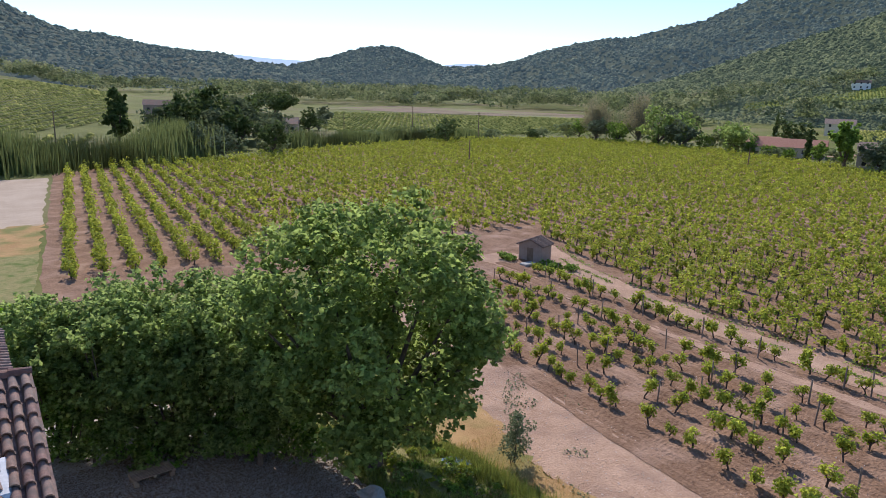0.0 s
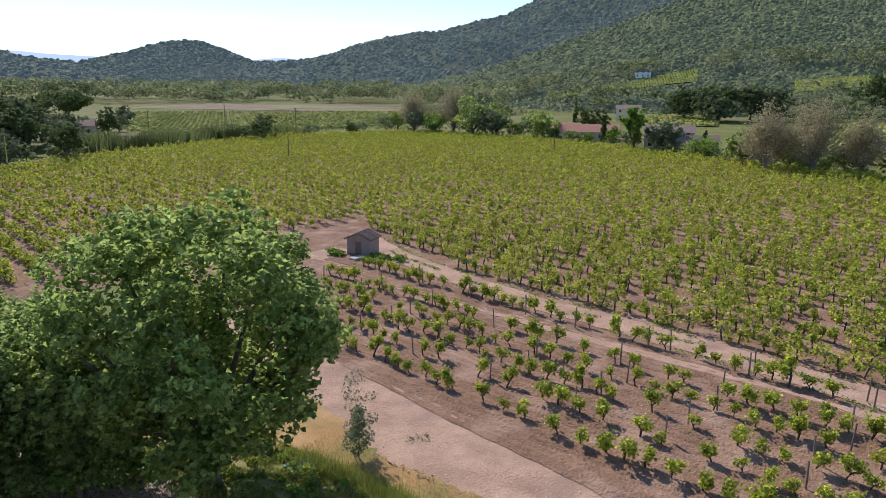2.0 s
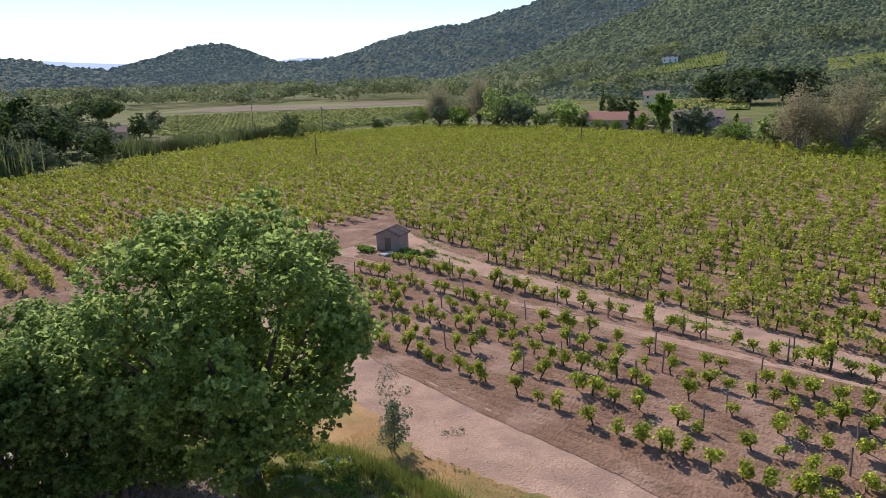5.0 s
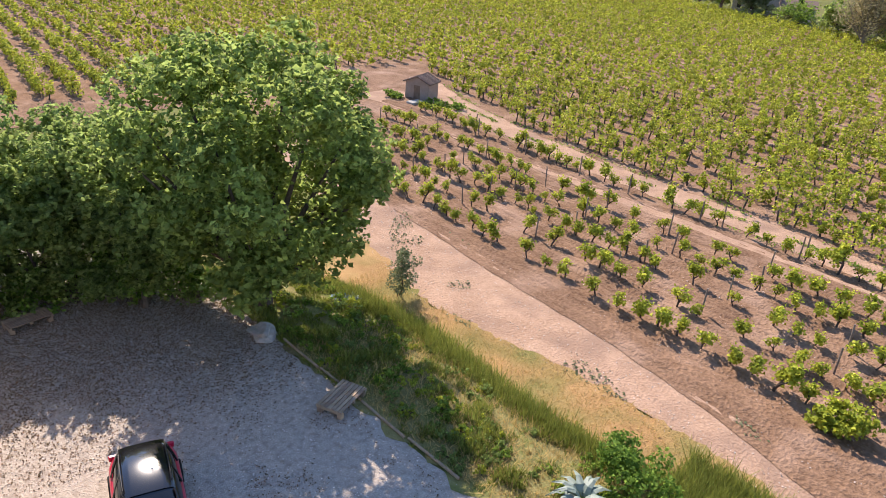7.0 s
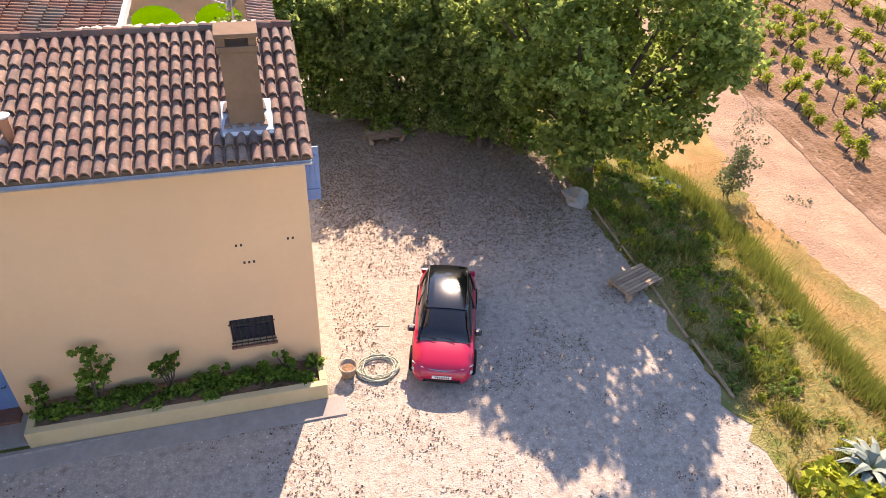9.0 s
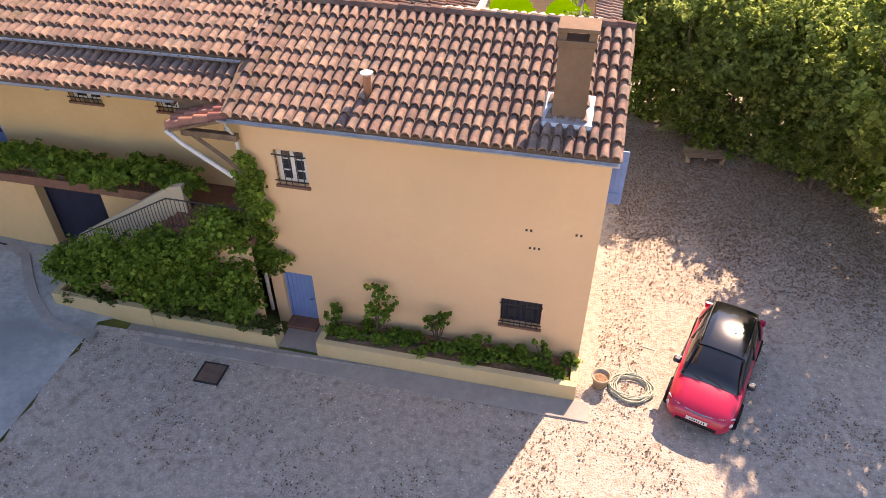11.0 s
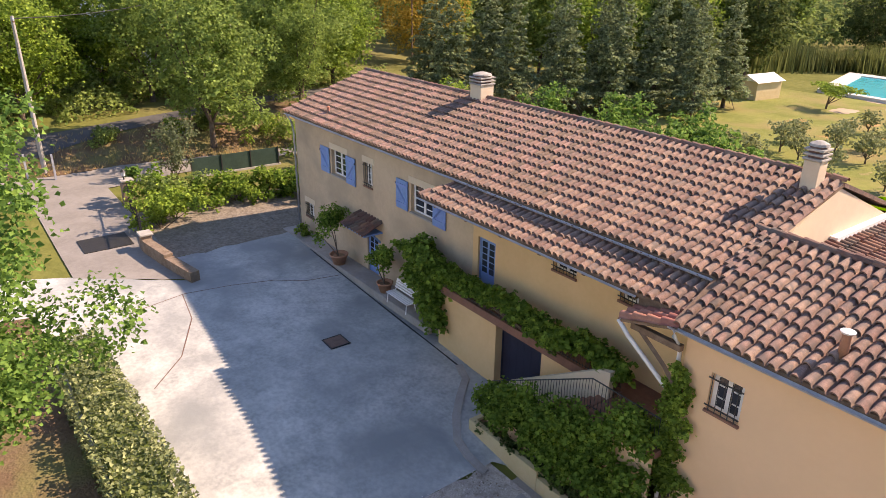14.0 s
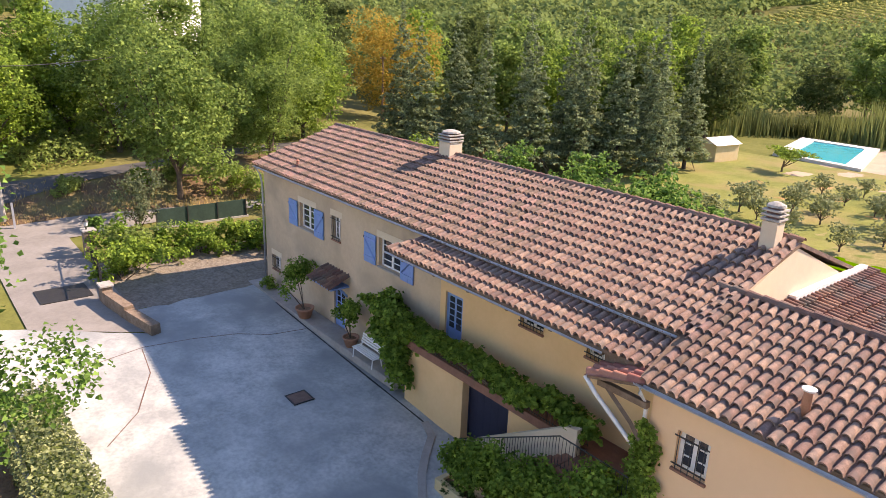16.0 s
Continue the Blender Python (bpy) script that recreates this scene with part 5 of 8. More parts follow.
b = [bm.verts.new((x, -0.5, z)) for x, z in prof]
bm.faces.new(a)
bm.faces.new(b[::-1])
for i in range(5):
    bm.faces.new((a[i], b[i], b[(i + 1) % 5], a[(i + 1) % 5]))
tagged(part("wall_stair_front", bm, "plaster_peach"), "peach wall carrying the stair", "wall", kind="structure")


def planter(x0, x1, top, label, ends=(True, True), y0=-1.12, y1=-0.05):
    ob = empty("planter", pose(0, 0, 0), label, "planter")
    part("front_wall", boxes((x0, y0, -0.05, x1, y0 + 0.2, top), bevel=0.012), M["planter_render"], ob)
    if ends[0]:
        part("end_wall", boxes((x0, y0 + 0.2, -0.05, x0 + 0.18, y1, top), bevel=0.01), M["planter_render"], ob)
    if ends[1]:
        part("end_wall", boxes((x1 - 0.18, y0 + 0.2, -0.05, x1, y1, top), bevel=0.01), M["planter_render"], ob)
    part("soil", boxes((x0 + 0.18, y0 + 0.2, 0, x1 - 0.18, y1, top - 0.1)), "soil", ob)


M["planter_render"] = surface("cream yellow render", (0.62, 0.47, 0.25), (0.7, 0.55, 0.32), 1.5, 0.9, 0.3, 40, bump_dist=0.006)
planter(-7.3, -0.2, 0.55, "low cream rendered planter along the wing wall")
planter(-12.3, -8.5, 0.55, "low cream rendered planter under the stair", y1=-0.62)
planter(-15.5, -12.31, 0.75, "raised cream rendered planter at the foot of the stair", y1=-0.62)
tagged(part("kerb", boxes((-13.4, -1.75, -0.02, 0.2, -1.12, 0.05), bevel=0.01), "kerb"), "brown concrete strip along the planters", "kerb", kind="structure")
tagged(part("kerb_main", boxes((-34.0, 0.75, 0.95, -20.5, 1.74, 1.32), bevel=0.02), "kerb"), "concrete pavement along the facade", "pavement", kind="structure")


# ---- creepers and plants on the house ----
def bush(name, x, y, z, clumps, n, size, material, label, category="shrub", seed=1, stems=4, group=""):
    g = np.random.default_rng(seed)
    ob = empty(name, pose(x, y, z), label, category, group)
    bm = bmesh.new()
    for k in range(stems):
        c = clumps[k % len(clumps)]
        tube(bm, [(g.normal() * 0.06, g.normal() * 0.06, -0.08), (c[0] * 0.5, c[1] * 0.5, c[2] * 0.5), (c[0], c[1], c[2])], [0.03, 0.02, 0.008], 5)
    part("stem", bm, "bark", ob)
    P, O = crown_points(g, clumps, n, 0.35)
    v, f = leaves(P, size, g, out=O)
    raw("foliage", v, f, material, ob)
    return ob


g = np.random.default_rng(77)
# large creeper over the stair wall and up the corner of the wing
ivy = [(x, g.normal() * 0.08, 1.0 + 0.36 * (x + 3.5) + g.uniform(-0.35, 0.5), 0.55, 0.5, 0.5) for x in np.linspace(-3.0, 2.8, 22)]
ivy += [(x, -0.1 + g.normal() * 0.05, 0.55 + g.uniform(0, 0.9), 0.5, 0.4, 0.5) for x in np.linspace(-3.0, 2.6, 16)]
ivy += [(x, -0.1, z + g.normal() * 0.15, 0.45, 0.4, 0.4) for x in np.linspace(-0.6, 2.8, 8) for z in (0.9, 1.5, 2.1)]
bush("ivy", -12.0, -0.75, 0.45, ivy, 16000, 0.13, "leaf_ivy", "dense green creeper covering the stair wall", "creeper", 31, 6)
climb = [(-0.1 + g.normal() * 0.16, 0, z, 0.28 + 0.2 * math.exp(-((z - 1.4) / 0.9) ** 2), 0.16, 0.3) for z in np.linspace(0.2, 3.6, 22)]
bush("ivy", -8.75, -0.18, 2.0, climb, 4200, 0.11, "leaf_fresh", "green creeper climbing the corner of the wing", "creeper", 32, 4)
vine_pts = [(x, -0.15 + g.normal() * 0.06, 0.75 + 0.12 * math.sin(x * 1.7) + g.normal() * 0.1, 0.5, 0.36, 0.32) for x in np.linspace(-7.5, 2.6, 34)]
bush("wisteria", -13.8, 0.95, TZ, vine_pts, 11000, 0.17, "leaf_ivy", "leafy creeper trained along the terrace railing", "creeper", 33, 8)
fig = [(g.normal() * 0.55, g.normal() * 0.3, 2.2 + g.normal() * 0.65, 0.6, 0.5, 0.55) for _ in range(18)] + [(x, 0, 3.0 + 0.1 * x, 0.4, 0.35, 0.3) for x in np.linspace(-2.4, 0, 7)]
bush("creeper", -20.6, 1.15, 1.1, fig, 6000, 0.19, "leaf_ivy", "bushy creeper with a woody stem beside the bench", "creeper", 34, 4)
lowp = [(x, g.normal() * 0.14, 0.06 + abs(g.normal()) * 0.08, 0.3, 0.22, 0.16) for x in np.linspace(-3.3, 3.3, 26)]
bush("low_plants", -3.75, -0.5, 0.45, lowp, 4500, 0.1, "leaf_ivy", "low green plants filling the planter", "plants", 35, 3)
lowp2 = [(x, g.normal() * 0.1, 0.1 + abs(g.normal()) * 0.1, 0.3, 0.22, 0.2) for x in np.linspace(-3.2, 3.2, 22)]
bush("low_plants", -11.8, -0.85, 0.5, lowp2, 3500, 0.1, "leaf_dark", "low dark plants filling the planter", "plants", 36, 3)
for k, (x, h, w) in enumerate(((-5.75, 1.75, 0.55), (-4.0, 1.2, 0.35), (-7.0, 0.9, 0.3), (-2.9, 0.65, 0.25), (-1.75, 0.6, 0.2), (-1.15, 0.8, 0.2))):
    cl = [(g.normal() * w * 0.45, g.normal() * 0.1, h * g.uniform(0.45, 1.0), w * 0.42, w * 0.35, w * 0.36) for _ in range(9)]
    bush("rose_bush", x, -0.35, 0.45, cl, int(900 * w), 0.11, "leaf_ivy", "slender rose bush against the wall", "rose bush", 40 + k, 5, "roses in the planter")

# ---- the parked car ----
def loft(bm, stations, close=True):
    rings = [[bm.verts.new(p) for p in st] for st in stations]
    for a, b in zip(rings, rings[1:]):
        for j in range(len(a) - 1):
            bm.faces.new((a[j], a[j + 1], b[j + 1], b[j]))
    if close:
        bm.faces.new(rings[0])
        bm.faces.new(rings[-1][::-1])
    return rings


def hatchback(m):
    """A small hatchback, nose towards +y, ground at z = 0."""
    ob = empty("car", m, "small red hatchback with a black roof parked on gravel", "car")
    # y, half width, sill z, belt z, top z at the centre
    st = [(-1.98, 0.62, 0.42, 0.72, 0.86), (-1.9, 0.8, 0.3, 0.82, 0.98), (-1.5, 0.87, 0.22, 0.9, 1.02), (-0.8, 0.87, 0.2, 0.9, 0.98), (0.2, 0.865, 0.2, 0.88, 0.95),
          (0.85, 0.865, 0.2, 0.87, 0.97), (1.3, 0.86, 0.22, 0.83, 0.92), (1.68, 0.82, 0.24, 0.74, 0.83), (1.88, 0.74, 0.26, 0.64, 0.72), (1.98, 0.6, 0.3, 0.54, 0.6)]
    bm = bmesh.new()
    rows = []
    for y, w, s, b, t in st:
        h = [(-w * 0.86, s), (-w * 0.98, s + 0.12), (-w, (s + b) / 2), (-w * 0.965, b - 0.04), (-w * 0.88, b + (t - b) * 0.35), (-w * 0.55, b + (t - b) * 0.85), (0, t)]
        ring = [(x, y, z) for x, z in h] + [(-x, y, z) for x, z in h[-2::-1]]
        rows.append(ring)
    loft(bm, rows)
    bmesh.ops.recalc_face_normals(bm, faces=bm.faces)
    body = part("body", bm, "car_red", ob, "glossy red paint", smooth=True)
    # cabin: glass all round, with a black roof laid over it
    cab = [(-1.86, 0.6, 0.93, 0.52, 0.98), (-1.62, 0.74, 0.94, 0.56, 1.34), (-1.3, 0.77, 0.93, 0.585, 1.45), (-0.6, 0.79, 0.92, 0.6, 1.49), (0.0, 0.79, 0.91, 0.59, 1.475), (0.38, 0.78, 0.91, 0.57, 1.39), (0.75, 0.76, 0.92, 0.6, 1.17), (1.08, 0.7, 0.93, 0.66, 0.96)]
    bm = bmesh.new()
    rows = []
    for y, w, z0, wt, zt in cab:
        h = [(-w, z0 - 0.06), (-(w + wt) / 2 - 0.02, (z0 + zt) / 2), (-wt, zt - 0.035), (-wt * 0.6, zt - 0.005), (0, zt)]
        rows.append([(x, y, z) for x, z in h] + [(-x, y, z) for x, z in h[-2::-1]])
    loft(bm, rows)
    bmesh.ops.recalc_face_normals(bm, faces=bm.faces)
    part("glazing", bm, "car_glass", ob, "dark tinted glass", smooth=True)
    bm = bmesh.new()
    rows = []
    for y, w, z0, wt, zt in [(-1.7, 0, 0, 0.55, 1.3)] + cab[2:5] + [(0.3, 0, 0, 0.575, 1.425)]:
        h = [(-wt - 0.02, zt - 0.05), (-wt + 0.01, zt - 0.018), (-wt * 0.6, zt + 0.012), (0, zt + 0.018)]
        rows.append([(x, y, z) for x, z in h] + [(-x, y, z) for x, z in h[-2::-1]])
    loft(bm, rows, False)
    roof = part("roof", bm, "car_black", ob, "glossy black roof", smooth=True)
    for s in (-1, 1):
        bm = bmesh.new()
        tube(bm, [(s * 0.56, -1.45, 1.46), (s * 0.57, -0.6, 1.525), (s * 0.555, 0.1, 1.49)], 0.016, 5)
        part("roof_rail", bm, "iron", ob)
        bm = bmesh.new()
        tube(bm, [(s * 0.585, 0.35, 1.4), (s * 0.64, 0.72, 1.18), (s * 0.72, 1.08, 0.94)], [0.03, 0.032, 0.035], 5)
        part("pillar", bm, "car_black", ob)
        for y in (-0.35, -1.15):
            bm = bmesh.new()
            tube(bm, [(s * 0.81, y, 0.9), (s * 0.71, y - 0.06, 1.2), (s * 0.6, y - 0.1, 1.45)], 0.028, 5)
            part("pillar", bm, "car_black", ob)
        bm = bmesh.new()
        box(bm, s * 0.92 - 0.1, 0.62, 0.92, s * 0.92 + 0.1, 0.8, 1.06, 0.04)
        mirror = part("mirror", bm, "car_black", ob)
        part("mirror_glass", boxes((s * 0.92 - 0.08, 0.612, 0.94, s * 0.92 + 0.08, 0.622, 1.04)), "chrome", mirror)
        bm = bmesh.new()
        tube(bm, [(s * (0.31 + 0.5 * a), 1.875 - 0.22 * a ** 2, 0.68 + 0.03 * a) for a in (0, 0.2, 0.4, 0.6, 0.8, 1.0)], 0.022, 6)
        part("day_light", bm, "lamp_glass", ob, "slim daytime running light")
        bm = bmesh.new()
        bmesh.ops.create_uvsphere(bm, u_segments=12, v_segments=8, radius=0.13)
        bmesh.ops.transform(bm, matrix=Matrix.Translation((s * 0.66, 1.76, 0.55)) @ Matrix.Diagonal((1.25, 0.7, 0.62, 1)), verts=bm.verts)
        part("headlight", bm, "lamp_glass", ob, smooth=True)
        part("rear_light", boxes((s * 0.72 - 0.1, -1.96, 0.78, s * 0.72 + 0.1, -1.86, 0.94), bevel=0.02), "car_red", ob)
        for y in (1.25, -1.28):
            bm = bmesh.new()
            lathe(bm, [(0.2, -0.1), (0.3, -0.1), (0.315, -0.06), (0.315, 0.06), (0.3, 0.1), (0.2, 0.1)], 24)
            bmesh.ops.transform(bm, matrix=Matrix.Translation((s * 0.78, y, 0.315)) @ Matrix.Rotation(radians(90), 4, "Y"), verts=bm.verts)
            wheel = part("wheel", bm, "rubber", ob)
            bm = bmesh.new()
            lathe(bm, [(0.19, -0.02), (0.2, 0.02), (0.08, 0.035)], 20)
            bmesh.ops.transform(bm, matrix=Matrix.Translation((s * 0.87, y, 0.315)) @ Matrix.Rotation(radians(90 * s), 4, "Y"), verts=bm.verts)
            part("rim", bm, "zinc", wheel)
            bm = bmesh.new()
            ring = [(s * 0.875, y + math.cos(w) * 0.36, 0.33 + math.sin(w) * 0.36) for w in np.linspace(0, math.pi, 12)]
            tube(bm, ring, 0.035, 5)
            part("arch_trim", bm, "rubber", ob)
        part("side_sill", boxes((s * 0.86 - 0.03, -0.9, 0.2, s * 0.86 + 0.03, 0.85, 0.33), bevel=0.01), "rubber", ob)
    for z in (0.665, 0.695):
        bm = bmesh.new()
        tube(bm, [(x, 1.925 - 0.26 * abs(x / 0.8) ** 2.2, z) for x in np.linspace(-0.74, 0.74, 15)], 0.011, 5)
        part("grille_strip", bm, "chrome", ob)
    bm = bmesh.new()
    box(bm, -0.5, 1.93, 0.3, 0.5, 1.995, 0.42, 0.02)
    part("lower_grille", bm, "rubber", ob)
    plate = part("number_plate", boxes((-0.26, 1.985, 0.45, 0.26, 2.0, 0.56), bevel=0.004), "plate_white", ob)
    for k in range(7):
        part("plate_bar", boxes((-0.19 + k * 0.055, 2.0, 0.475, -0.165 + k * 0.055, 2.004, 0.535)), "rubber", plate)
    for s in (-0.3, 0.22):
        bm = bmesh.new()
        tube(bm, [(s, 1.1, 0.975), (s + 0.2, 1.02, 1.0), (s + 0.5, 0.98, 1.02)], 0.012, 5)
        part("wiper", bm, "rubber", ob)
    part("dash_shade", boxes((-0.5, 0.8, 1.0, 0.5, 0.95, 1.02)), "plaster_pale", ob)
    return ob


hatchback(pose(3.35, 0.42, 0.0, 0, 0, 162.5))


# ---- things in the yard ----
def pallet(x, y, z, turn, label, w=1.2, d=0.8):
    ob = empty("pallet", pose(x, y, z, 0, 0, turn), label, "pallet", "wooden pallets in the yard")
    for k in range(7):
        part("board", boxes((-w / 2, -d / 2 + d * k / 7 + 0.01, 0.3, w / 2, -d / 2 + d * (k + 1) / 7 - 0.01, 0.325)), "pallet", ob)
    for k in range(3):
        part("bearer", boxes((-w / 2 + k * (w - 0.1) / 2, -d / 2, 0.2, -w / 2 + k * (w - 0.1) / 2 + 0.1, d / 2, 0.3)), "pallet", ob)
    for sx in (-1, 1):
        for sy in (-1, 1):
            part("block", boxes((sx * (w / 2 - 0.1) - 0.08, sy * (d / 2 - 0.1) - 0.08, 0, sx * (w / 2 - 0.1) + 0.08, sy * (d / 2 - 0.1) + 0.08, 0.2)), "pallet", ob)


pallet(9.95, 1.35, 0.0, 20, "weathered wooden pallet table beside the grass bank", 1.5, 0.95)
pallet(3.85, 12.0, 0.0, 6, "weathered wooden pallet under the trees", 1.5, 0.7)


def rock(x, y, s, seed, label="grey limestone rock on the gravel edge"):
    g = np.random.default_rng(seed)
    bm = bmesh.new()
    bmesh.ops.create_icosphere(bm, subdivisions=3, radius=s)
    for v in bm.verts:
        n = noise.noise(v.co * (1.6 / s) + Vector((seed, 0, 0))) * 0.45 + noise.noise(v.co * (4 / s)) * 0.15
        v.co *= 1 + n
        v.co.z *= 0.6
    ob = tagged(part("rock", bm, "stone"), label, "rock")
    ob.location = (x, y, ground_at(x, y) + s * 0.25)


rock(10.05, 6.3, 0.5, 3)
bm = bmesh.new()
for y in np.arange(-3.5, 5.6, 2.3):
    tube(bm, [(10.45 + 0.05 * math.sin(y), y, 0.07), (10.48, y + 2.2, 0.07)], [0.05, 0.045], 8)
tagged(part("log_edging", bm, "pallet"), "line of grey logs edging the parking", "edging")


def pot(x, y, z, r, h, label, material="terracotta", filled=True):
    ob = empty("plant_pot", pose(x, y, z), label, "pot")
    bm = bmesh.new()
    lathe(bm, [(r * 0.65, 0), (r * 0.95, h * 0.85), (r * 1.05, h * 0.86), (r * 1.08, h), (r * 0.94, h), (r * 0.9, h * 0.82), (r * 0.3, h * 0.8)], 22)
    part("bowl", bm, material, ob, smooth=True)
    bm = bmesh.new()
    lathe(bm, [(r * 0.88, h * 0.8), (r * 0.3, h * 0.84)], 16)
    part("earth", bm, "soil", ob)
    return ob


M["clay_pale"] = surface("pale brown clay", (0.34, 0.27, 0.2), (0.44, 0.36, 0.27), 4.0, 0.85, 0.2, 40)
pot(0.42, -0.45, 0.0, 0.24, 0.42, "pale empty clay pot beside the planter", "clay_pale")
for x, y, r, h, ph, lab in ((-28.05, 0.95, 0.42, 0.5, 2.2, "terracotta pot with a small citrus tree"), (-24.2, 1.1, 0.34, 0.45, 1.6, "terracotta pot with a leafy shrub"), (-19.6, 1.35, 0.3, 0.25, 0.5, "white bowl pot under the creeper"), (-21.3, 1.2, 0.25, 0.3, 0.8, "small pot with a green plant")):
    z = ground_at(x, y) if y < 0.75 else 1.32
    pot(x, y, 1.32 if x < -20.5 else ground_at(x, y) + 0.02, r, h, lab, "white_paint" if "white" in lab else "terracotta")
    cl = [(g.normal() * ph * 0.22, g.normal() * ph * 0.22, ph * g.uniform(0.55, 1.0), ph * 0.22, ph * 0.22, ph * 0.18) for _ in range(8)]
    bush("potted_plant", x, y, (1.32 if x < -20.5 else ground_at(x, y)) + h * 0.8, cl, int(900 * ph), 0.11, "leaf_ivy", "leafy plant growing in the pot", "plant", int(50 - x), 3, "potted plants on the pavement")
cl = [(g.normal() * 0.25, g.normal() * 0.25, g.uniform(0.2, 0.6), 0.25, 0.25, 0.2) for _ in range(7)]
bush("shrub", -32.4, 1.2, 1.3, cl, 600, 0.1, "leaf_fresh", "small green shrub at the foot of the facade", "shrub", 91, 3)

# bench
bench = empty("bench", pose(-22.6, 0.95, 1.3), "white painted garden bench with slatted back", "bench")
for k in range(4):
    part("slat", boxes((-0.8, -0.3 + k * 0.115, 0.43, 0.8, -0.21 + k * 0.115, 0.46)), "white_paint", bench)
for k in range(4):
    part("slat", boxes((-0.8, 0.17 + k * 0.03, 0.55 + k * 0.1, 0.8, 0.2 + k * 0.03, 0.63 + k * 0.1)), "white_paint", bench)
for s in (-0.7, 0.7):
    bm = bmesh.new()
    tube(bm, [(s, -0.3, 0), (s, -0.25, 0.43), (s, 0.12, 0.43), (s, 0.28, 0.95)], 0.025, 6)
    part("leg", bm, "white_paint", bench)
    bm = bmesh.new()
    tube(bm, [(s, 0.2, 0), (s, 0.12, 0.43)], 0.025, 6)
    part("leg", bm, "white_paint", bench)

# hose coil
bm = bmesh.new()
g = np.random.default_rng(8)
pts = [(1.25 + math.cos(w) * (0.5 + 0.1 * math.sin(w * 0.37) + g.normal() * 0.01), -0.4 + math.sin(w) * (0.42 + 0.09 * math.cos(w * 0.29)), 0.03 + 0.012 * (w / 6.28)) for w in np.linspace(0, 2 * math.pi * 9, 190)]
tube(bm, pts, 0.016, 6)
tube(bm, [pts[0], (1.2, 0.3, 0.03), (1.15, 0.7, 0.03), (1.45, 1.25, 0.03), (1.9, 1.15, 0.03), (1.75, 0.75, 0.03), (1.35, 0.45, 0.03), (1.4, 0.1, 0.05)], 0.016, 6)
tagged(part("garden_hose", bm, "hose", smooth=True), "pale garden hose coiled on the gravel", "hose")

for x, y, w, lab in ((-9.9, -2.35, 0.36, "rusty square drain cover in the gravel"), (-22.3, -2.35, 0.42, "dark rusty drain cover in the concrete")):
    dr = empty("drain_cover", pose(x, y, ground_at(x, y) + 0.02), lab, "drain cover")
    part("frame", boxes((-w, -w, 0, w, -w + 0.05, 0.03), (-w, w - 0.05, 0, w, w, 0.03), (-w, -w + 0.05, 0, -w + 0.05, w - 0.05, 0.03), (w - 0.05, -w + 0.05, 0, w, w - 0.05, 0.03)), "iron", dr)
    part("plate", boxes((-w + 0.05, -w + 0.05, 0, w - 0.05, w - 0.05, 0.022)), "drain", dr)

# cracks and joints in the concrete yard, the curved kerb
def ribbon(name, pts, w, h, material, label, category="kerb", kind="structure"):
    bm = bmesh.new()
    prev = None
    for i, p in enumerate(pts):
        a, b = Vector(pts[max(i - 1, 0)]), Vector(pts[min(i + 1, len(pts) - 1)])
        d = (b - a).normalized()
        n = Vector((-d.y, d.x))
        z = ground_at(*p)
        cur = [bm.verts.new((p[0] + n.x * s * w / 2, p[1] + n.y * s * w / 2, z + dz)) for s, dz in ((-1, 0.0), (-1, h), (1, h), (1, 0.0))]
        if prev:
            for j in range(3):
                bm.faces.new((prev[j], prev[j + 1], cur[j + 1], cur[j]))
        prev = cur
    return tagged(part(name, bm, material), label, category, kind=kind)


ribbon("kerb_curve", [(-13.7, -1.9), (-14.6, -1.9), (-15.3, -1.75), (-16.2, -1.1), (-16.9, -0.4), (-17.6, 0.4), (-18.4, 0.7)], 0.28, 0.07, "kerb", "curved concrete kerb at the foot of the stair")
ribbon("joint", [(-18.4, 0.68), (-24, 0.66), (-30, 0.7), (-36, 0.95)], 0.06, 0.04, "iron", "dark drainage joint along the pavement", "joint")
for k, pts in enumerate(([(-27.3, 0.6), (-27.6, -1.0), (-28.4, -2.2), (-28.9, -4.0), (-29.2, -6.0), (-28.7, -8.5)], [(-23, -9), (-24.5, -7.6), (-27, -6.4), (-29.1, -6.1)])):
    ribbon("crack", pts, 0.04, 0.026, "drain", "thin crack in the concrete", "crack")

# leaf litter on the gravel
g = np.random.default_rng(15)
n = 70000
px, py = g.uniform(-14, 10, n), g.uniform(-10, 17, n)
mask = np.array([noise.noise(Vector((a * 0.55, b * 0.55, 0))) + 0.5 * noise.noise(Vector((a * 2.1, b * 2.1, 3))) for a, b in zip(px, py)])
k = (mask + 1.0 * smooth(5.0, 11, py) * (px > 0) + 0.35 * smooth(0.5, 4.0, py) * (px > 1) + 0.25 * (px > 0) * (px < 1.6) + g.normal(size=n) * 0.1 > 0.2) & ~((px > -9) & (px < 0.3) & (py > -1.7) & (py < 14)) & ~((px < -9) & (py > -1.8))
px, py = px[k], py[k]
n = 46000
qx, qy = g.uniform(0.6, 10.4, n), g.uniform(2.5, 14, n)
c = np.array([noise.noise(Vector((a * 0.8, b * 0.8, 11))) for a, b in zip(qx, qy)])
k = g.uniform(size=n) < smooth(3.5, 8.0, qy + 0.25 * (qx - 5) + 2.0 * c)
px, py = np.concatenate([px, qx[k]]), np.concatenate([py, qy[k]])
v, f = leaves(np.stack([px, py, land(px, py) + 0.025], 1), 0.046, g, 0.6, 2.0, 0.25)
M["litter"] = surface("dead brown leaves", (0.15, 0.1, 0.063), (0.3, 0.21, 0.135), 3.0, 0.95, 0.0, island=0.4)
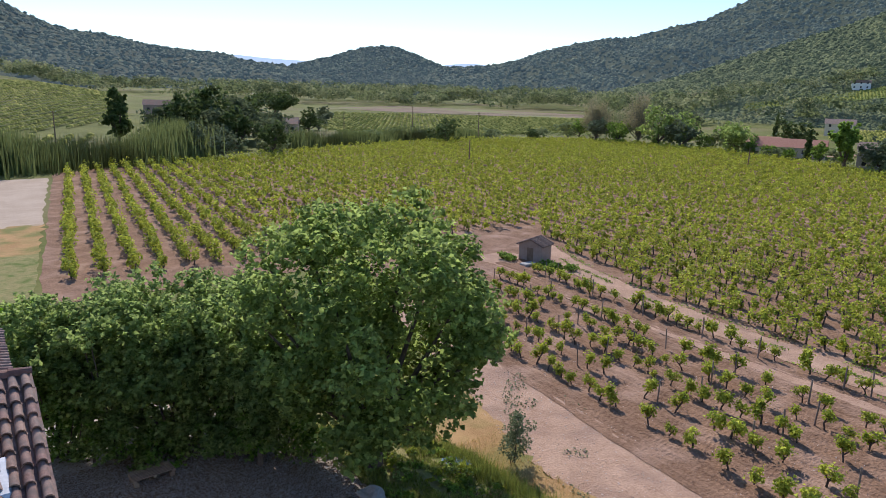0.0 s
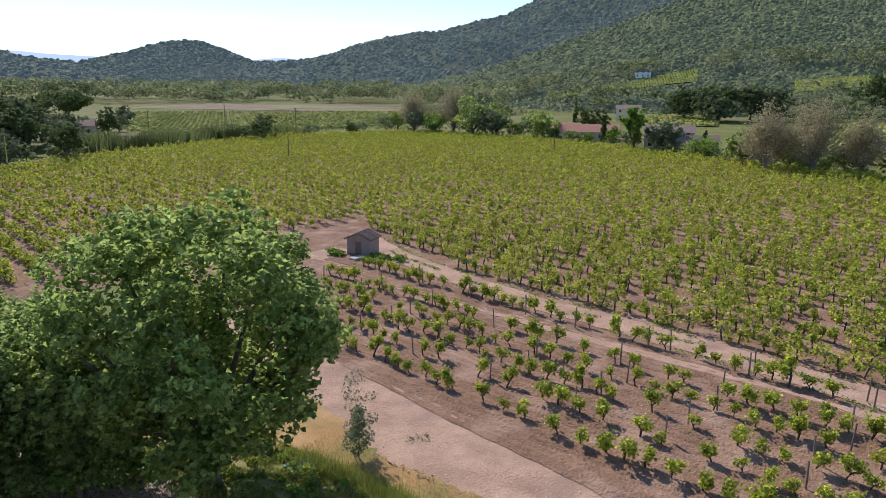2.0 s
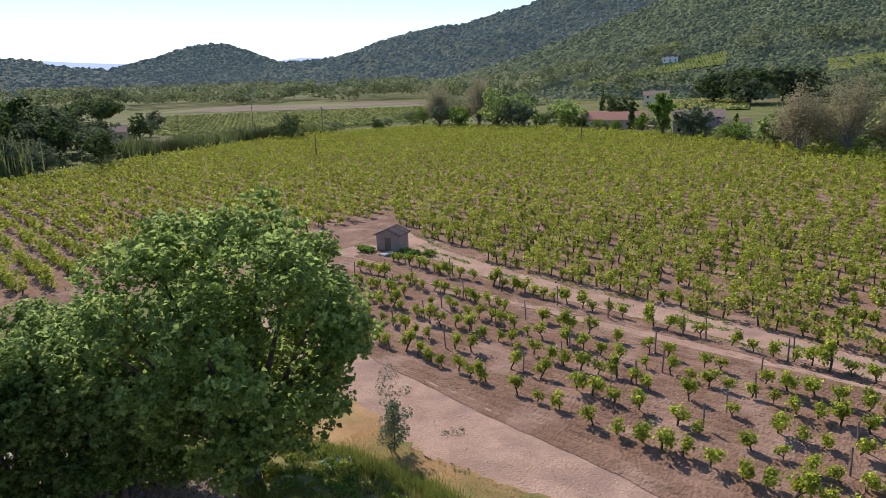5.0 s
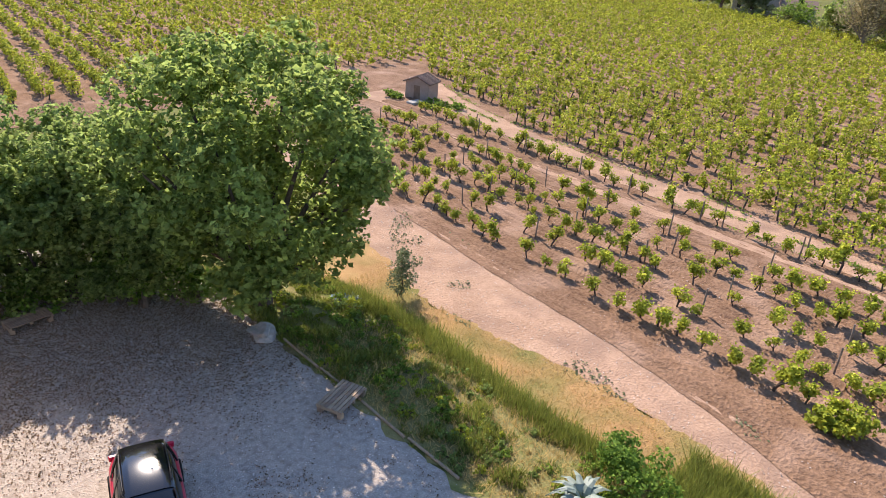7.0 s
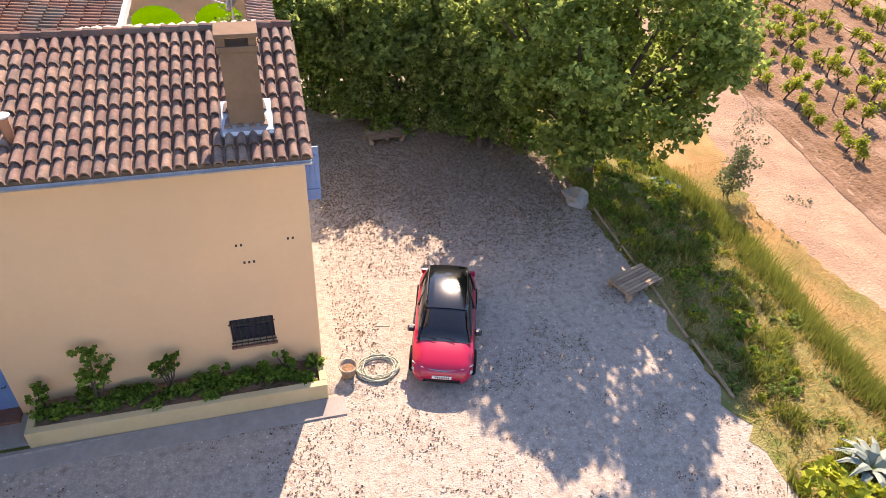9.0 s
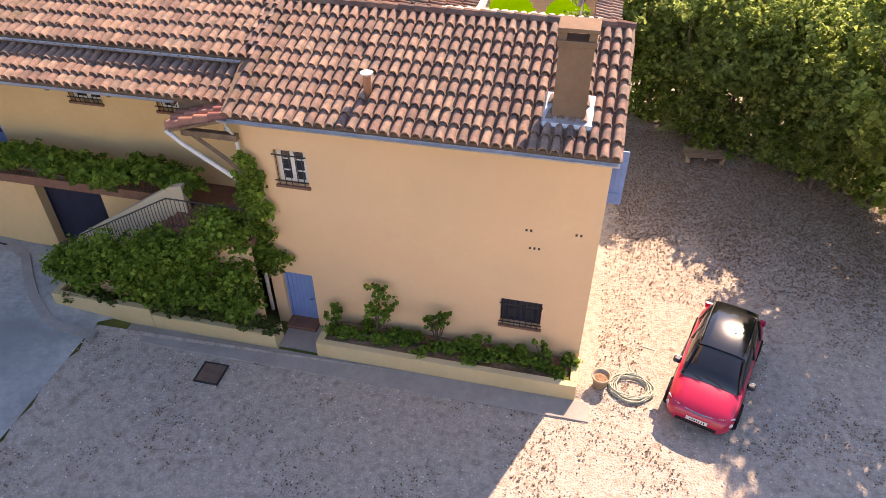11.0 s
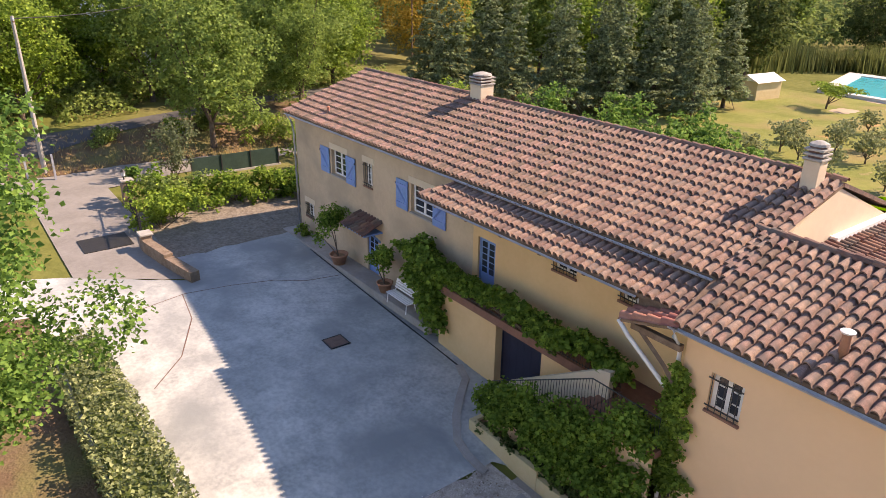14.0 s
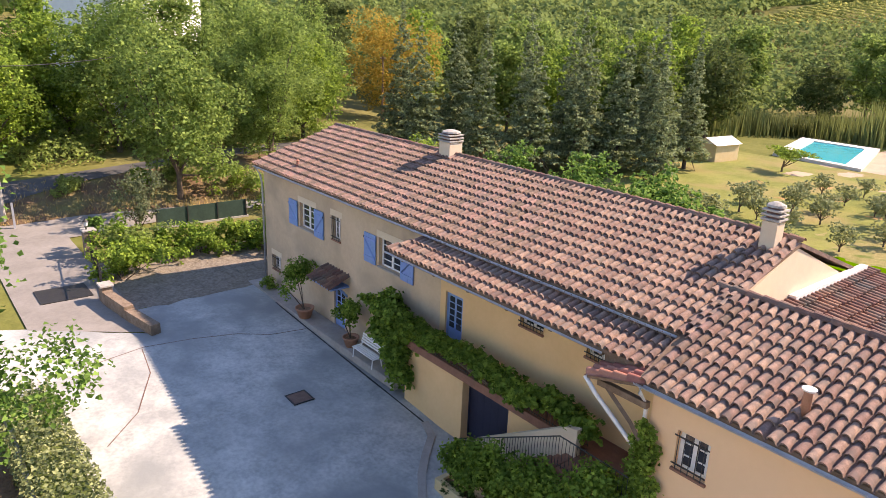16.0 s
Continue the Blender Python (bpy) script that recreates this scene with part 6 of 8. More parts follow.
tagged(raw("leaf_litter", v, f, "litter"), "dead brown leaves scattered over the gravel", "leaf litter", kind="stuff")
n = 26000
px, py = g.uniform(-14, 10.3, n), g.uniform(-9, 16.5, n)
k = ~((px > -9) & (px < 0.3) & (py > -1.7) & (py < 14)) & ~((px < -9) & (py > -1.8))
px, py = px[k], py[k]
v, f = leaves(np.stack([px, py, land(px, py) + 0.02], 1), 0.045, g, 0.6, 2.5, 0.2)
M["pebble"] = surface("pale limestone pebbles", (0.45, 0.39, 0.34), (0.68, 0.61, 0.53), 3.0, 0.95, 0.0, island=0.35)
tagged(raw("gravel_stones", v, f, "pebble"), "loose pale gravel stones", "gravel", kind="stuff")


# ---- grass and weeds ----
def blades(name, x, y, h, material, label, seed, width=0.02, lean=0.35, category="grass", lift=0.0):
    g = np.random.default_rng(seed)
    n = len(x)
    z = land(x, y) + lift
    a = g.uniform(0, 2 * math.pi, n)
    d = np.stack([np.cos(a), np.sin(a), np.zeros(n)], 1)
    h = h * g.uniform(0.5, 1.3, n)
    tip = g.normal(size=(n, 3)) * lean
    tip[:, 2] = 1
    base = np.stack([x, y, z - 0.02], 1)
    t = base + tip * h[:, None]
    v = np.stack([base - d * width, base + d * width, t], 1).reshape(-1, 3)
    f = np.arange(3 * n).reshape(-1, 3)
    return tagged(raw(name, v, f, material), label, category, kind="stuff")


g = np.random.default_rng(16)
n = 85000
x, y = g.uniform(10.3, 15.6, n), g.uniform(-15, 13, n)
c = np.array([noise.noise(Vector((a * 0.9, b * 0.9, 1))) + 0.4 * noise.noise(Vector((a * 3, b * 3, 5))) for a, b in zip(x, y)])
k = (c > 0.08) | ((y > 1.5) & (c > -0.25))
blades("grass", x[k], y[k], np.where(c[k] > 0.3, 0.38, 0.16), "grass_blade", "tufts of green weeds on the bank", 1, 0.025)
n = 16000
y = g.uniform(-15, 8, n)
x = 15.3 + 0.3 * np.sin(y * 0.5) + g.normal(size=n) * 0.32
blades("tall_grass", x, y, np.full(n, 0.5), "grass_blade", "strip of tall green grass along the bank", 2, 0.018, 0.3)
n = 14000
y = g.uniform(-14, 9, n)
x = 15.6 + (np.array([road_left(b) for b in y]) - 15.5) * g.uniform(0, 1.0, n) ** 1.5
blades("dry_grass", x, y, np.full(n, 0.14), "dry_blade", "dry straw coloured grass beside the road", 3, 0.02, 0.9)
n = 15000
x, y = g.uniform(10.5, 15.6, n), g.uniform(-15, 5, n)
blades("straw", x, y, np.full(n, 0.25), "dry_blade", "dry straw among the weeds", 4, 0.018, 0.7)
n = 14000
x, y = g.uniform(14.5, 17.8, n), g.uniform(-16, -7.2, n)
blades("meadow_grass", x, y, np.full(n, 0.6), "grass_blade", "long grass at the end of the bank", 5, 0.02, 0.35)
for k in range(150):
    a, b = g.uniform(10.7, 15.0), g.uniform(-9, 9)
    s = g.uniform(0.14, 0.36)
    cl = [(g.normal() * s * 0.6, g.normal() * s * 0.6, s * g.uniform(0.3, 0.8), s * 0.5, s * 0.5, s * 0.4) for _ in range(6)]
    bush("weed_clump", a, b, ground_at(a, b), cl, 190, 0.085, ("leaf_fresh", "leaf_vine", "leaf_ash")[k % 3], "low green weed clump on the bank", "weed", 200 + k, 2, "weeds on the bank")
cl = [(g.normal() * 0.55, g.normal() * 0.55, g.uniform(0.4, 1.5), 0.45, 0.45, 0.4) for _ in range(16)]
bush("shrub", 14.3, -6.5, ground_at(14.3, -6.5), cl, 3000, 0.11, "leaf_ivy", "rounded dark green shrub on the bank", "shrub", 301, 5)
cl = [(g.normal() * 0.3, g.normal() * 0.3, 0.5 + g.uniform(0.0, 1.7), 0.34, 0.34, 0.4) for _ in range(14)]
bush("olive_sapling", 17.0, 6.5, ground_at(17.0, 6.5), cl, 1500, 0.1, "leaf_grey", "young grey green olive sapling by the road", "sapling", 302, 3)
cl = [(g.normal() * 0.5, g.normal() * 0.5, g.uniform(0.3, 1.2), 0.45, 0.45, 0.3) for _ in range(14)]
bush("fig_tree", 10.6, -8.1, ground_at(10.6, -8.1), cl, 620, 0.26, "leaf_vine", "young fig tree with large lime leaves", "fig tree", 303, 5)
cl = [(g.normal() * 0.4, g.normal() * 0.5, g.uniform(0.3, 0.8), 0.4, 0.5, 0.3) for _ in range(10)]
bush("vine_bush", 22.9, -9.6, ground_at(22.9, -9.6), cl, 900, 0.17, "leaf_vine", "sprawling vine at the end of the row", "vine", 304, 4)

ag = empty("agave", pose(12.5, -6.3, ground_at(12.5, -6.3)), "large grey green agave with broad upright curled leaves", "agave")
for k in range(15):
    w = 2.4 * k
    tilt = 0.08 + 0.5 * (k / 15)
    bm = bmesh.new()
    rows = []
    for t in np.linspace(0, 1, 6):
        r = t * 1.0
        d = Vector((math.cos(w) * math.sin(tilt + 0.9 * t ** 2.5), math.sin(w) * math.sin(tilt + 0.9 * t ** 2.5), math.cos(tilt + 0.9 * t ** 2.5)))
        side = Vector((-math.sin(w), math.cos(w), 0))
        wd = 0.14 * (1 - t ** 3) + 0.01
        c = d * r
        up = side.cross(d)
        rows.append([c - side * wd + up * 0.04, c, c + side * wd + up * 0.04])
    loft(bm, rows, False)
    part("leaf", bm, M["agave"] if "agave" in M else M.setdefault("agave", surface("agave skin", (0.16, 0.21, 0.17), (0.27, 0.32, 0.26), 3.0, 0.6, 0.1, 30)), ag)

# tarpaulin at the foot of the mulberry
bm = bmesh.new()
r = bmesh.ops.create_grid(bm, x_segments=8, y_segments=8, size=0.5)
for v in bm.verts:
    v.co.z = 0.12 * noise.noise(v.co * 4) + 0.12
tp = tagged(part("tarpaulin", bm, M.setdefault("tarp", surface("pale blue plastic sheet", (0.1, 0.17, 0.2), (0.2, 0.3, 0.33), 4, 0.4, 0.2, 20))), "crumpled pale blue plastic sheet on the grass", "tarpaulin")
tp.location = (14.6, 7.3, ground_at(14.6, 7.3))

# ---- the vineyard hut ----
hz = ground_at(43.5, 37.5)
hut = empty("hut", pose(42.6, 33.0, hz, 0, 0, -69) @ Matrix.Scale(0.78, 4), "small rendered vineyard hut with a tiled roof", "hut")
part("wall", boxes((-1.5, -1.3, -0.2, 1.5, 1.3, 2.0)), "hut_wall", hut)
for y in (-1.3, 1.3):
    bm = bmesh.new()
    pts = [bm.verts.new(p) for p in ((-1.5, y, 2.0), (1.5, y, 2.0), (0, y, 2.62))]
    bm.faces.new(pts if y < 0 else pts[::-1])
    part("gable", bm, "hut_wall", hut)
for s in (-1, 1):
    bm = bmesh.new()
    q = [bm.verts.new(p) for p in ((0, -1.5, 2.72), (s * 1.75, -1.5, 1.98), (s * 1.75, 1.5, 1.98), (0, 1.5, 2.72))]
    q2 = [bm.verts.new(v.co - Vector((0, 0, 0.08))) for v in q]
    bm.faces.new(q)
    bm.faces.new(q2[::-1])
    for i in range(4):
        bm.faces.new((q[i], q2[i], q2[(i + 1) % 4], q[(i + 1) % 4]))
    rf = part("roof", bm, "tile", hut)
    for k in range(12):
        bm = bmesh.new()
        y = -1.45 + k * 0.26
        tube(bm, [(s * 0.02, y, 2.75), (s * 1.78, y, 2.0)], 0.075, 6)
        part("tile", bm, "tile", rf)
part("door", boxes((-0.4, -1.33, 0, 0.4, -1.28, 1.7)), "timber", hut)
tagged(part("water_slab", boxes((39.9, 31.2, hz - 0.1, 41.3, 32.1, hz + 0.25), bevel=0.05), "stone"), "pale concrete well cover beside the hut", "slab")
g = np.random.default_rng(44)
for k, (x, y, s) in enumerate(((40.2, 33.8, 0.6), (40.6, 34.8, 0.6), (41.7, 30.4, 0.6), (42.2, 29.3, 0.6), (42.6, 28.2, 0.5), (41.0, 29.8, 0.5))):
    cl = [(g.normal() * s * 0.6, g.normal() * s * 0.6, s * g.uniform(0.2, 0.8), s * 0.5, s * 0.5, s * 0.4) for _ in range(7)]
    bush("weed_clump", x, y, ground_at(x, y), cl, 500, 0.16, "leaf_fresh", "green weeds around the hut", "weed", 400 + k, 2, "weeds by the hut")


# ---- poles and wires ----
def pole(x, y, h, label, arms=True, lean=0.0, concrete=False, z=None):
    ob = empty("utility_pole", pose(x, y, ground_at(x, y) if z is None else z, 0, lean, 0), label, "pole", "utility poles")
    bm = bmesh.new()
    tube(bm, [(0, 0, -0.3), (0, 0, h)], [0.16, 0.1], 8)
    part("pole", bm, "stone" if concrete else "timber", ob)
    if arms:
        part("cross_arm", boxes((-0.6, -0.05, h - 0.35, 0.6, 0.05, h - 0.25)), "timber", ob)
        for s in (-0.5, 0, 0.5):
            bm = bmesh.new()
            lathe(bm, [(0.04, h - 0.25), (0.06, h - 0.15), (0.03, h - 0.1)], 8, (s, 0, 0))
            part("insulator", bm, "lamp_glass", ob)


POLES = [(89.8, 104.9, 5.2), (138.5, 163.9, 8.6), (145.6, 214.1, 8.6), (146.0, 74.5, 4.5), (112.0, 206.0, 7.2), (18.0, 160.0, 8.5)]
for x, y, h in POLES:
    pole(x, y, h, "dark wooden utility pole among the vines", arms=h > 8)


def wire(name, pts, sag, label, r=0.02):
    bm = bmesh.new()
    for a, b in zip(pts, pts[1:]):
        a, b = Vector(a), Vector(b)
        tube(bm, [a.lerp(b, t) - Vector((0, 0, sag * 4 * t * (1 - t))) for t in np.linspace(0, 1, 9)], r, 4)
    tagged(part(name, bm, "iron"), label, "wire")


wire("wire", [(-60, 120, 9), (18, 160, 7.5), (138.5, 163.9, 7.7), (240, 150, 9)], 1.2, "power line crossing the fields")

# ---- woods, hedges and farms across the valley ----
def thicket(name, centres, spread, n, size, material, seed, label, tall=1.0):
    """Tree crowns heaped along a line of centres (x, y, height)."""
    g = np.random.default_rng(seed)
    P, S = [], []
    for cx, cy, h in centres:
        k = n
        a = g.normal(size=(k, 2)) * spread
        zz = g.uniform(0.15, 1, k) ** 0.7 * h
        w = 1 - 0.6 * (zz / h) ** 2
        x, y = cx + a[:, 0] * w, cy + a[:, 1] * w
        P.append(np.stack([x, y, land(x, y) + zz - size * 0.4], 1))
        S.append(size * g.uniform(0.5, 1.2, k))
    return crowns(name, np.concatenate(P), np.concatenate(S), material, g, label, "trees", 16)


def far_tree(x, y, h, s, seed, material, label, n=1500, size=None):
    return tree("tree", x, y, h, s, seed, material, label, n=n, leaf_size=size or 0.075 * h, low=0.1, lobes=22, group="trees across the valley")


# reed bed on the north-west, low reeds along the ditch beyond the vines
def reeds(name, line, width, h, n, seed, label):
    g = np.random.default_rng(seed)
    line = np.array(line, float)
    seg = np.linalg.norm(np.diff(line, axis=0), axis=1)
    t = g.uniform(0, seg.sum(), n)
    cum = np.concatenate([[0], np.cumsum(seg)])
    x = np.interp(t, cum, line[:, 0]) + g.normal(size=n) * width * 0.3
    y = np.interp(t, cum, line[:, 1]) + g.normal(size=n) * width * 0.5
    top = h * (0.8 + 0.25 * np.sin(t * 0.23) * np.cos(t * 0.071))
    blades(name, x, y, top, "reed", label, seed, 0.16, 0.07, "reeds")


reeds("reeds", [(-45, 117), (3, 125), (19, 130), (36, 139), (42, 147)], 8, 6.6, 15000, 51, "tall reed bed beyond the vines")
reeds("reeds", [(70, 154), (85, 160), (108, 169), (120, 168), (140, 168)], 5, 3.9, 8000, 52, "low reeds along a ditch")
reeds("reeds", [(-66, 92), (-60, 108), (-50, 116), (-30, 126), (-12, 130)], 6, 4.6, 9000, 53, "reed bed behind the pool")
FAR_TREES = [
    ("leaf_dark", [(33, 172, 13, 3.7), (45.3, 160, 12.4, 5.1), (56, 172, 15.7, 7), (49.3, 186, 11, 5), (56.7, 155.7, 10.5, 4.4), (66, 178, 13, 6), (59, 137.5, 7.9, 3.9), (96, 200, 8, 4.3), (118.8, 154, 7.4, 6), (153, 154.5, 4.3, 2.6), (203.6, 95.6, 9.7, 5.9), (152, 13, 4.2, 3.9), (321, 110, 15, 8.5), (317, 93, 16, 10), (339, 86, 15, 9), (394, 44, 21, 11.5), (239, 35, 8.6, 6), (150.7, 4, 7.1, 4.6)]),
    ("leaf_grey", [(41.6, 137.5, 7.4, 2.9), (47, 136, 5.7, 3.2), (122, 242, 8.2, 3.5), (165, 54.8, 8.6, 4.4), (176.7, 114.8, 9.2, 5.0), (106, 214, 6, 3.6), (171, 143, 8, 4.2)]),
    ("leaf_tree", [(178, 124, 11.4, 7.5), (183, 118, 10, 5.5), (180, 99, 8.7, 4.8), (192, 108, 9, 5), (147.8, 30.7, 7.5, 3.8), (156, 24, 6, 4), (72, 190, 6, 3.6)]),
    ("leaf_fresh", [(173, 136, 7.3, 4.4), (161.5, 61, 11.7, 3.1), (156.2, 41.5, 5.0, 4.6), (182, 110.7, 4.4, 3.6), (150.3, 22.7, 4.5, 3.8), (144, 16, 3.6, 3.4), (177.5, 157, 6.8, 4), (178.5, 88.5, 3.6, 2.2), (180.5, 94, 4.2, 2.4), (173.5, 80, 3.4, 1.8), (170.5, 71, 5.4, 2.6)]),
]
TREE_WORDS = {"leaf_dark": "dark evergreen tree beyond the vineyard", "leaf_grey": "grey green tree beyond the vineyard", "leaf_tree": "broad green tree beyond the vineyard", "leaf_fresh": "fresh green tree beyond the vineyard"}
for m, places in FAR_TREES:
    for k, (x, y, h, sp) in enumerate(places):
        far_tree(x, y, h, sp, 500 + 40 * len(m) + k, m, TREE_WORDS[m])


def poplar(x, y, h, spread, seed):
    """A half bare poplar: many upright branches with thin pale foliage towards their ends."""
    g = np.random.default_rng(seed)
    ob = empty("poplar_tree", pose(x, y, ground_at(x, y)), "pale half bare poplar beyond the vineyard", "tree", "trees across the valley")
    bm = bmesh.new()
    tube(bm, [(0, 0, -0.3), (0.1, 0, h * 0.15), (0, 0.1, h * 0.4)], [0.022 * h, 0.017 * h, 0.008 * h], 7)
    tips = []
    for k in range(60):
        w, e = g.uniform(0, 2 * math.pi), g.uniform(0.12, 1.0)
        z0 = h * g.uniform(0.02, 0.3)
        tip = Vector((math.cos(w) * spread * e, math.sin(w) * spread * e, h * (1.0 - 0.5 * e ** 1.6) * g.uniform(0.6, 1.02)))
        mid = Vector((tip.x * 0.45, tip.y * 0.45, z0 + (tip.z - z0) * 0.42))
        tube(bm, [(0, 0, z0), mid, tip], [0.009 * h, 0.006 * h, 0.0015 * h], 4)
        tips += [mid.lerp(tip, t) for t in (0.1, 0.3, 0.5, 0.7, 0.85, 1.0)]
    part("trunk", bm, M.setdefault("pale_bark", surface("pale grey bark", (0.17, 0.15, 0.12), (0.28, 0.25, 0.2), 2.0, 0.95, 0.4, 12)), ob)
    n = 7000
    c = np.array([tips[q] for q in g.integers(0, len(tips), n)]) + g.normal(size=(n, 3)) * np.array([0.6, 0.6, 0.75])
    v, f = leaves(c, 0.3, g)
    raw("crown", v, f, "leaf_bare", ob)


for k, (x, y, h, sp) in enumerate(((176, 147.7, 16, 5.5), (182.5, 135.5, 17, 7.5), (138.5, 24, 13, 6.5), (139.5, 16, 15, 8), (143.5, 9, 11, 5))):
    poplar(x, y, h, sp, 560 + k)

border = [(64, 150, 3), (76, 160, 3), (100, 166, 3), (112, 172, 3), (128, 170, 3), (146, 166, 3), (160, 158, 3.5), (172, 158, 5), (181, 140, 6), (184, 124, 6), (184, 108, 5), (182, 95, 3), (178, 86, 2.5), (170, 66, 4), (164, 54, 4), (158, 44, 3), (150, 31, 4), (147, 22, 5), (145, 12, 5), (144, 2, 4), (140, -10, 4)]
grove = [(40, 160, 9), (47, 166, 11), (52, 160, 9), (60, 166, 12), (64, 172, 11), (70, 178, 9), (58, 182, 12), (78, 184, 7), (50, 150, 6), (66, 160, 7)]
thicket("farm_grove", grove, 3.6, 44, 1.5, "crown_dark", 67, "dark grove of evergreens round the farm")
thicket("pine_wood", [(318, 100, 14), (326, 95, 15), (331, 84, 15), (344, 78, 14), (322, 112, 12), (309, 92, 11)], 5.0, 60, 2.4, "crown_dark", 68, "dark pine wood among the valley fields")
thicket("hedge_border", border, 2.6, 40, 1.1, "crown", 66, "dense bushes along the far edge of the vines")
FIELDS = [[(144, 280), (223, 196), (280, 253), (173, 336)], [(-40, 200), (12, 194), (46, 225), (82, 430), (-40, 430)], [(199, 115), (207, 102), (252, 126), (252, 148)], [(264, 114), (278, 80), (352, 104), (337, 150)],
          [(168, 34), (164, -6), (330, -6), (325, 60)], [(-40, 150), (8, 150), (26, 166), (30, 186), (-40, 190)], [(104, 178), (150, 176), (200, 176), (222, 195), (144, 278), (112, 232)]]
PLOUGHED = [(186, 386), (281, 254), (322, 291), (262, 414)]
LANE = [(196, 78), (212, 72), (210, 100), (196, 106)]
g = np.random.default_rng(64)
az, dd = np.radians(g.uniform(-8, 100, 15000)), 190 + 660 * g.uniform(0, 1, 15000) ** 0.8
x, y = VALLEY[0] + np.sin(az) * dd, VALLEY[1] + np.cos(az) * dd
c = np.array([noise.noise(Vector((a * 0.012, b * 0.012, 2))) + 0.5 * noise.noise(Vector((a * 0.04, b * 0.04, 6))) for a, b in zip(x, y)])
deg = np.degrees(az)
k = np.where(deg < 46, (dd > 500) & (dd < 640) & (c > -0.25) | (dd > 640) & (c > 0.22), ((dd > 255) & (c > 0.22) | (dd > 400) & (c > 0.1)) & (dd < 560))
for ring in FIELDS + [FIELD, PLOUGHED, LANE] + UPPER_FIELDS:
    k &= ~inside(x, y, ring)
k &= ~((deg < 14) & (dd < 560))
x, y, dd, c = x[k], y[k], dd[k], c[k]
near = dd < 380
mix = g.uniform(size=len(x)) + 0.25 * c
KINDS = (("crown", mix < 0.4, "green"), ("crown_olive", (mix >= 0.4) & (mix < 0.74), "pale olive green"), ("crown_dark", mix >= 0.74, "dark evergreen"))
for material, of_kind, word in KINDS:
    for sel, per, grain, big in ((of_kind & near, 60, 0.28, 4.6), (of_kind & ~near, 34, 0.36, 5.2)):
        n = int(sel.sum())
        up = g.uniform(1.2, 3.6, n) * (1.0 if grain < 0.3 else 1.6 + 1.5 * (c[sel] > 0.05))
        crowns("valley_trees", np.stack([x[sel], y[sel], lie(x[sel], y[sel]) + up], 1), g.uniform(0.5, 1.0, n) * big, material, g, word + " groves and hedges across the valley floor", per=per, grain=grain)


def patch(name, ring, material, lift, label, category):
    """A flat field over the land inside a ring of corners."""
    cx, cy = np.mean(ring, axis=0)
    pts = [(a[0] + (b[0] - a[0]) * t / 8, a[1] + (b[1] - a[1]) * t / 8) for a, b in zip(ring, ring[1:] + ring[:1]) for t in range(8)]
    v, f, n = [], [], len(pts)
    for q in (1.0, 0.75, 0.5, 0.25, 0.05):
        v += [(cx + (px - cx) * q, cy + (py - cy) * q) for px, py in pts]
    for r in range(4):
        f += [(r * n + i, r * n + (i + 1) % n, (r + 1) * n + (i + 1) % n, (r + 1) * n + i) for i in range(n)]
    f.append(tuple(range(4 * n, 5 * n)))
    a = np.array(v)
    return tagged(raw(name, np.stack([a[:, 0], a[:, 1], lie(a[:, 0], a[:, 1]) + lift], 1), f, material, smooth=True), label, category, kind="structure")


def far_field(name, ring, spacing, pitch, seed, label, size=0.75, turn=0.3):
    """A distant vineyard: rows of low leafy mounds."""
    g = np.random.default_rng(seed)
    cx, cy = np.mean(ring, axis=0)
    u = np.arange(-260, 260, spacing)
    v = np.arange(-260, 260, pitch)
    U, V = np.meshgrid(u, v)
    ca, sa = math.cos(turn), math.sin(turn)
    x, y = (cx + U * ca - V * sa).ravel(), (cy + U * sa + V * ca).ravel()
    k = inside(x, y, ring)
    x, y = x[k], y[k]
    return lumps(name, np.stack([x, y, lie(x, y) + 0.2], 1), size * g.uniform(0.7, 1.2, len(x)), "far_vine", g, label, "vines")


M["far_vine"] = surface("far vine rows", (0.22, 0.22, 0.045), (0.38, 0.365, 0.085), 0.1, 0.95, 0.0, island=0.35)
M["ploughed"] = surface("brown ploughed earth", (0.17, 0.115, 0.075), (0.27, 0.2, 0.13), 0.05, 0.95, 0.6, 0.8, bump_dist=0.2, third=(0.2, 0.22, 0.07), third_scale=0.02, third_at=0.56)
M["meadow"] = surface("yellow green meadow", (0.13, 0.17, 0.03), (0.22, 0.24, 0.055), 0.06, 0.95, 0.6, 0.9, bump_dist=0.2)
patch("field_ploughed", PLOUGHED, "ploughed", 0.15, "bare brown ploughed field across the valley", "field")
for ring in UPPER_FIELDS[:2] + FIELDS[2:5]:
    patch("field_meadow", ring, "meadow", 0.4, "yellow green meadow across the valley", "field")
patch("field_fallow", UPPER_FIELDS[2], "ploughed", 0.5, "brown fallow patch at the foot of the hill", "field")
patch("lane_far", LANE, "dirt_road", 0.1, "sandy farm yard behind the vines", "yard")
for k, (ring, turn) in enumerate(zip(FIELDS + UPPER_FIELDS[:2], (0.55, -0.5, 0.9, 1.2, 0.9, -0.3, 0.55, 0.9, 0.9))):
    far_field("far_vineyard", ring, 4.2, 2.0, 71 + k, "far vineyard in green rows" if k != 1 else "terraced vineyard on the rising ground", 0.8, turn)


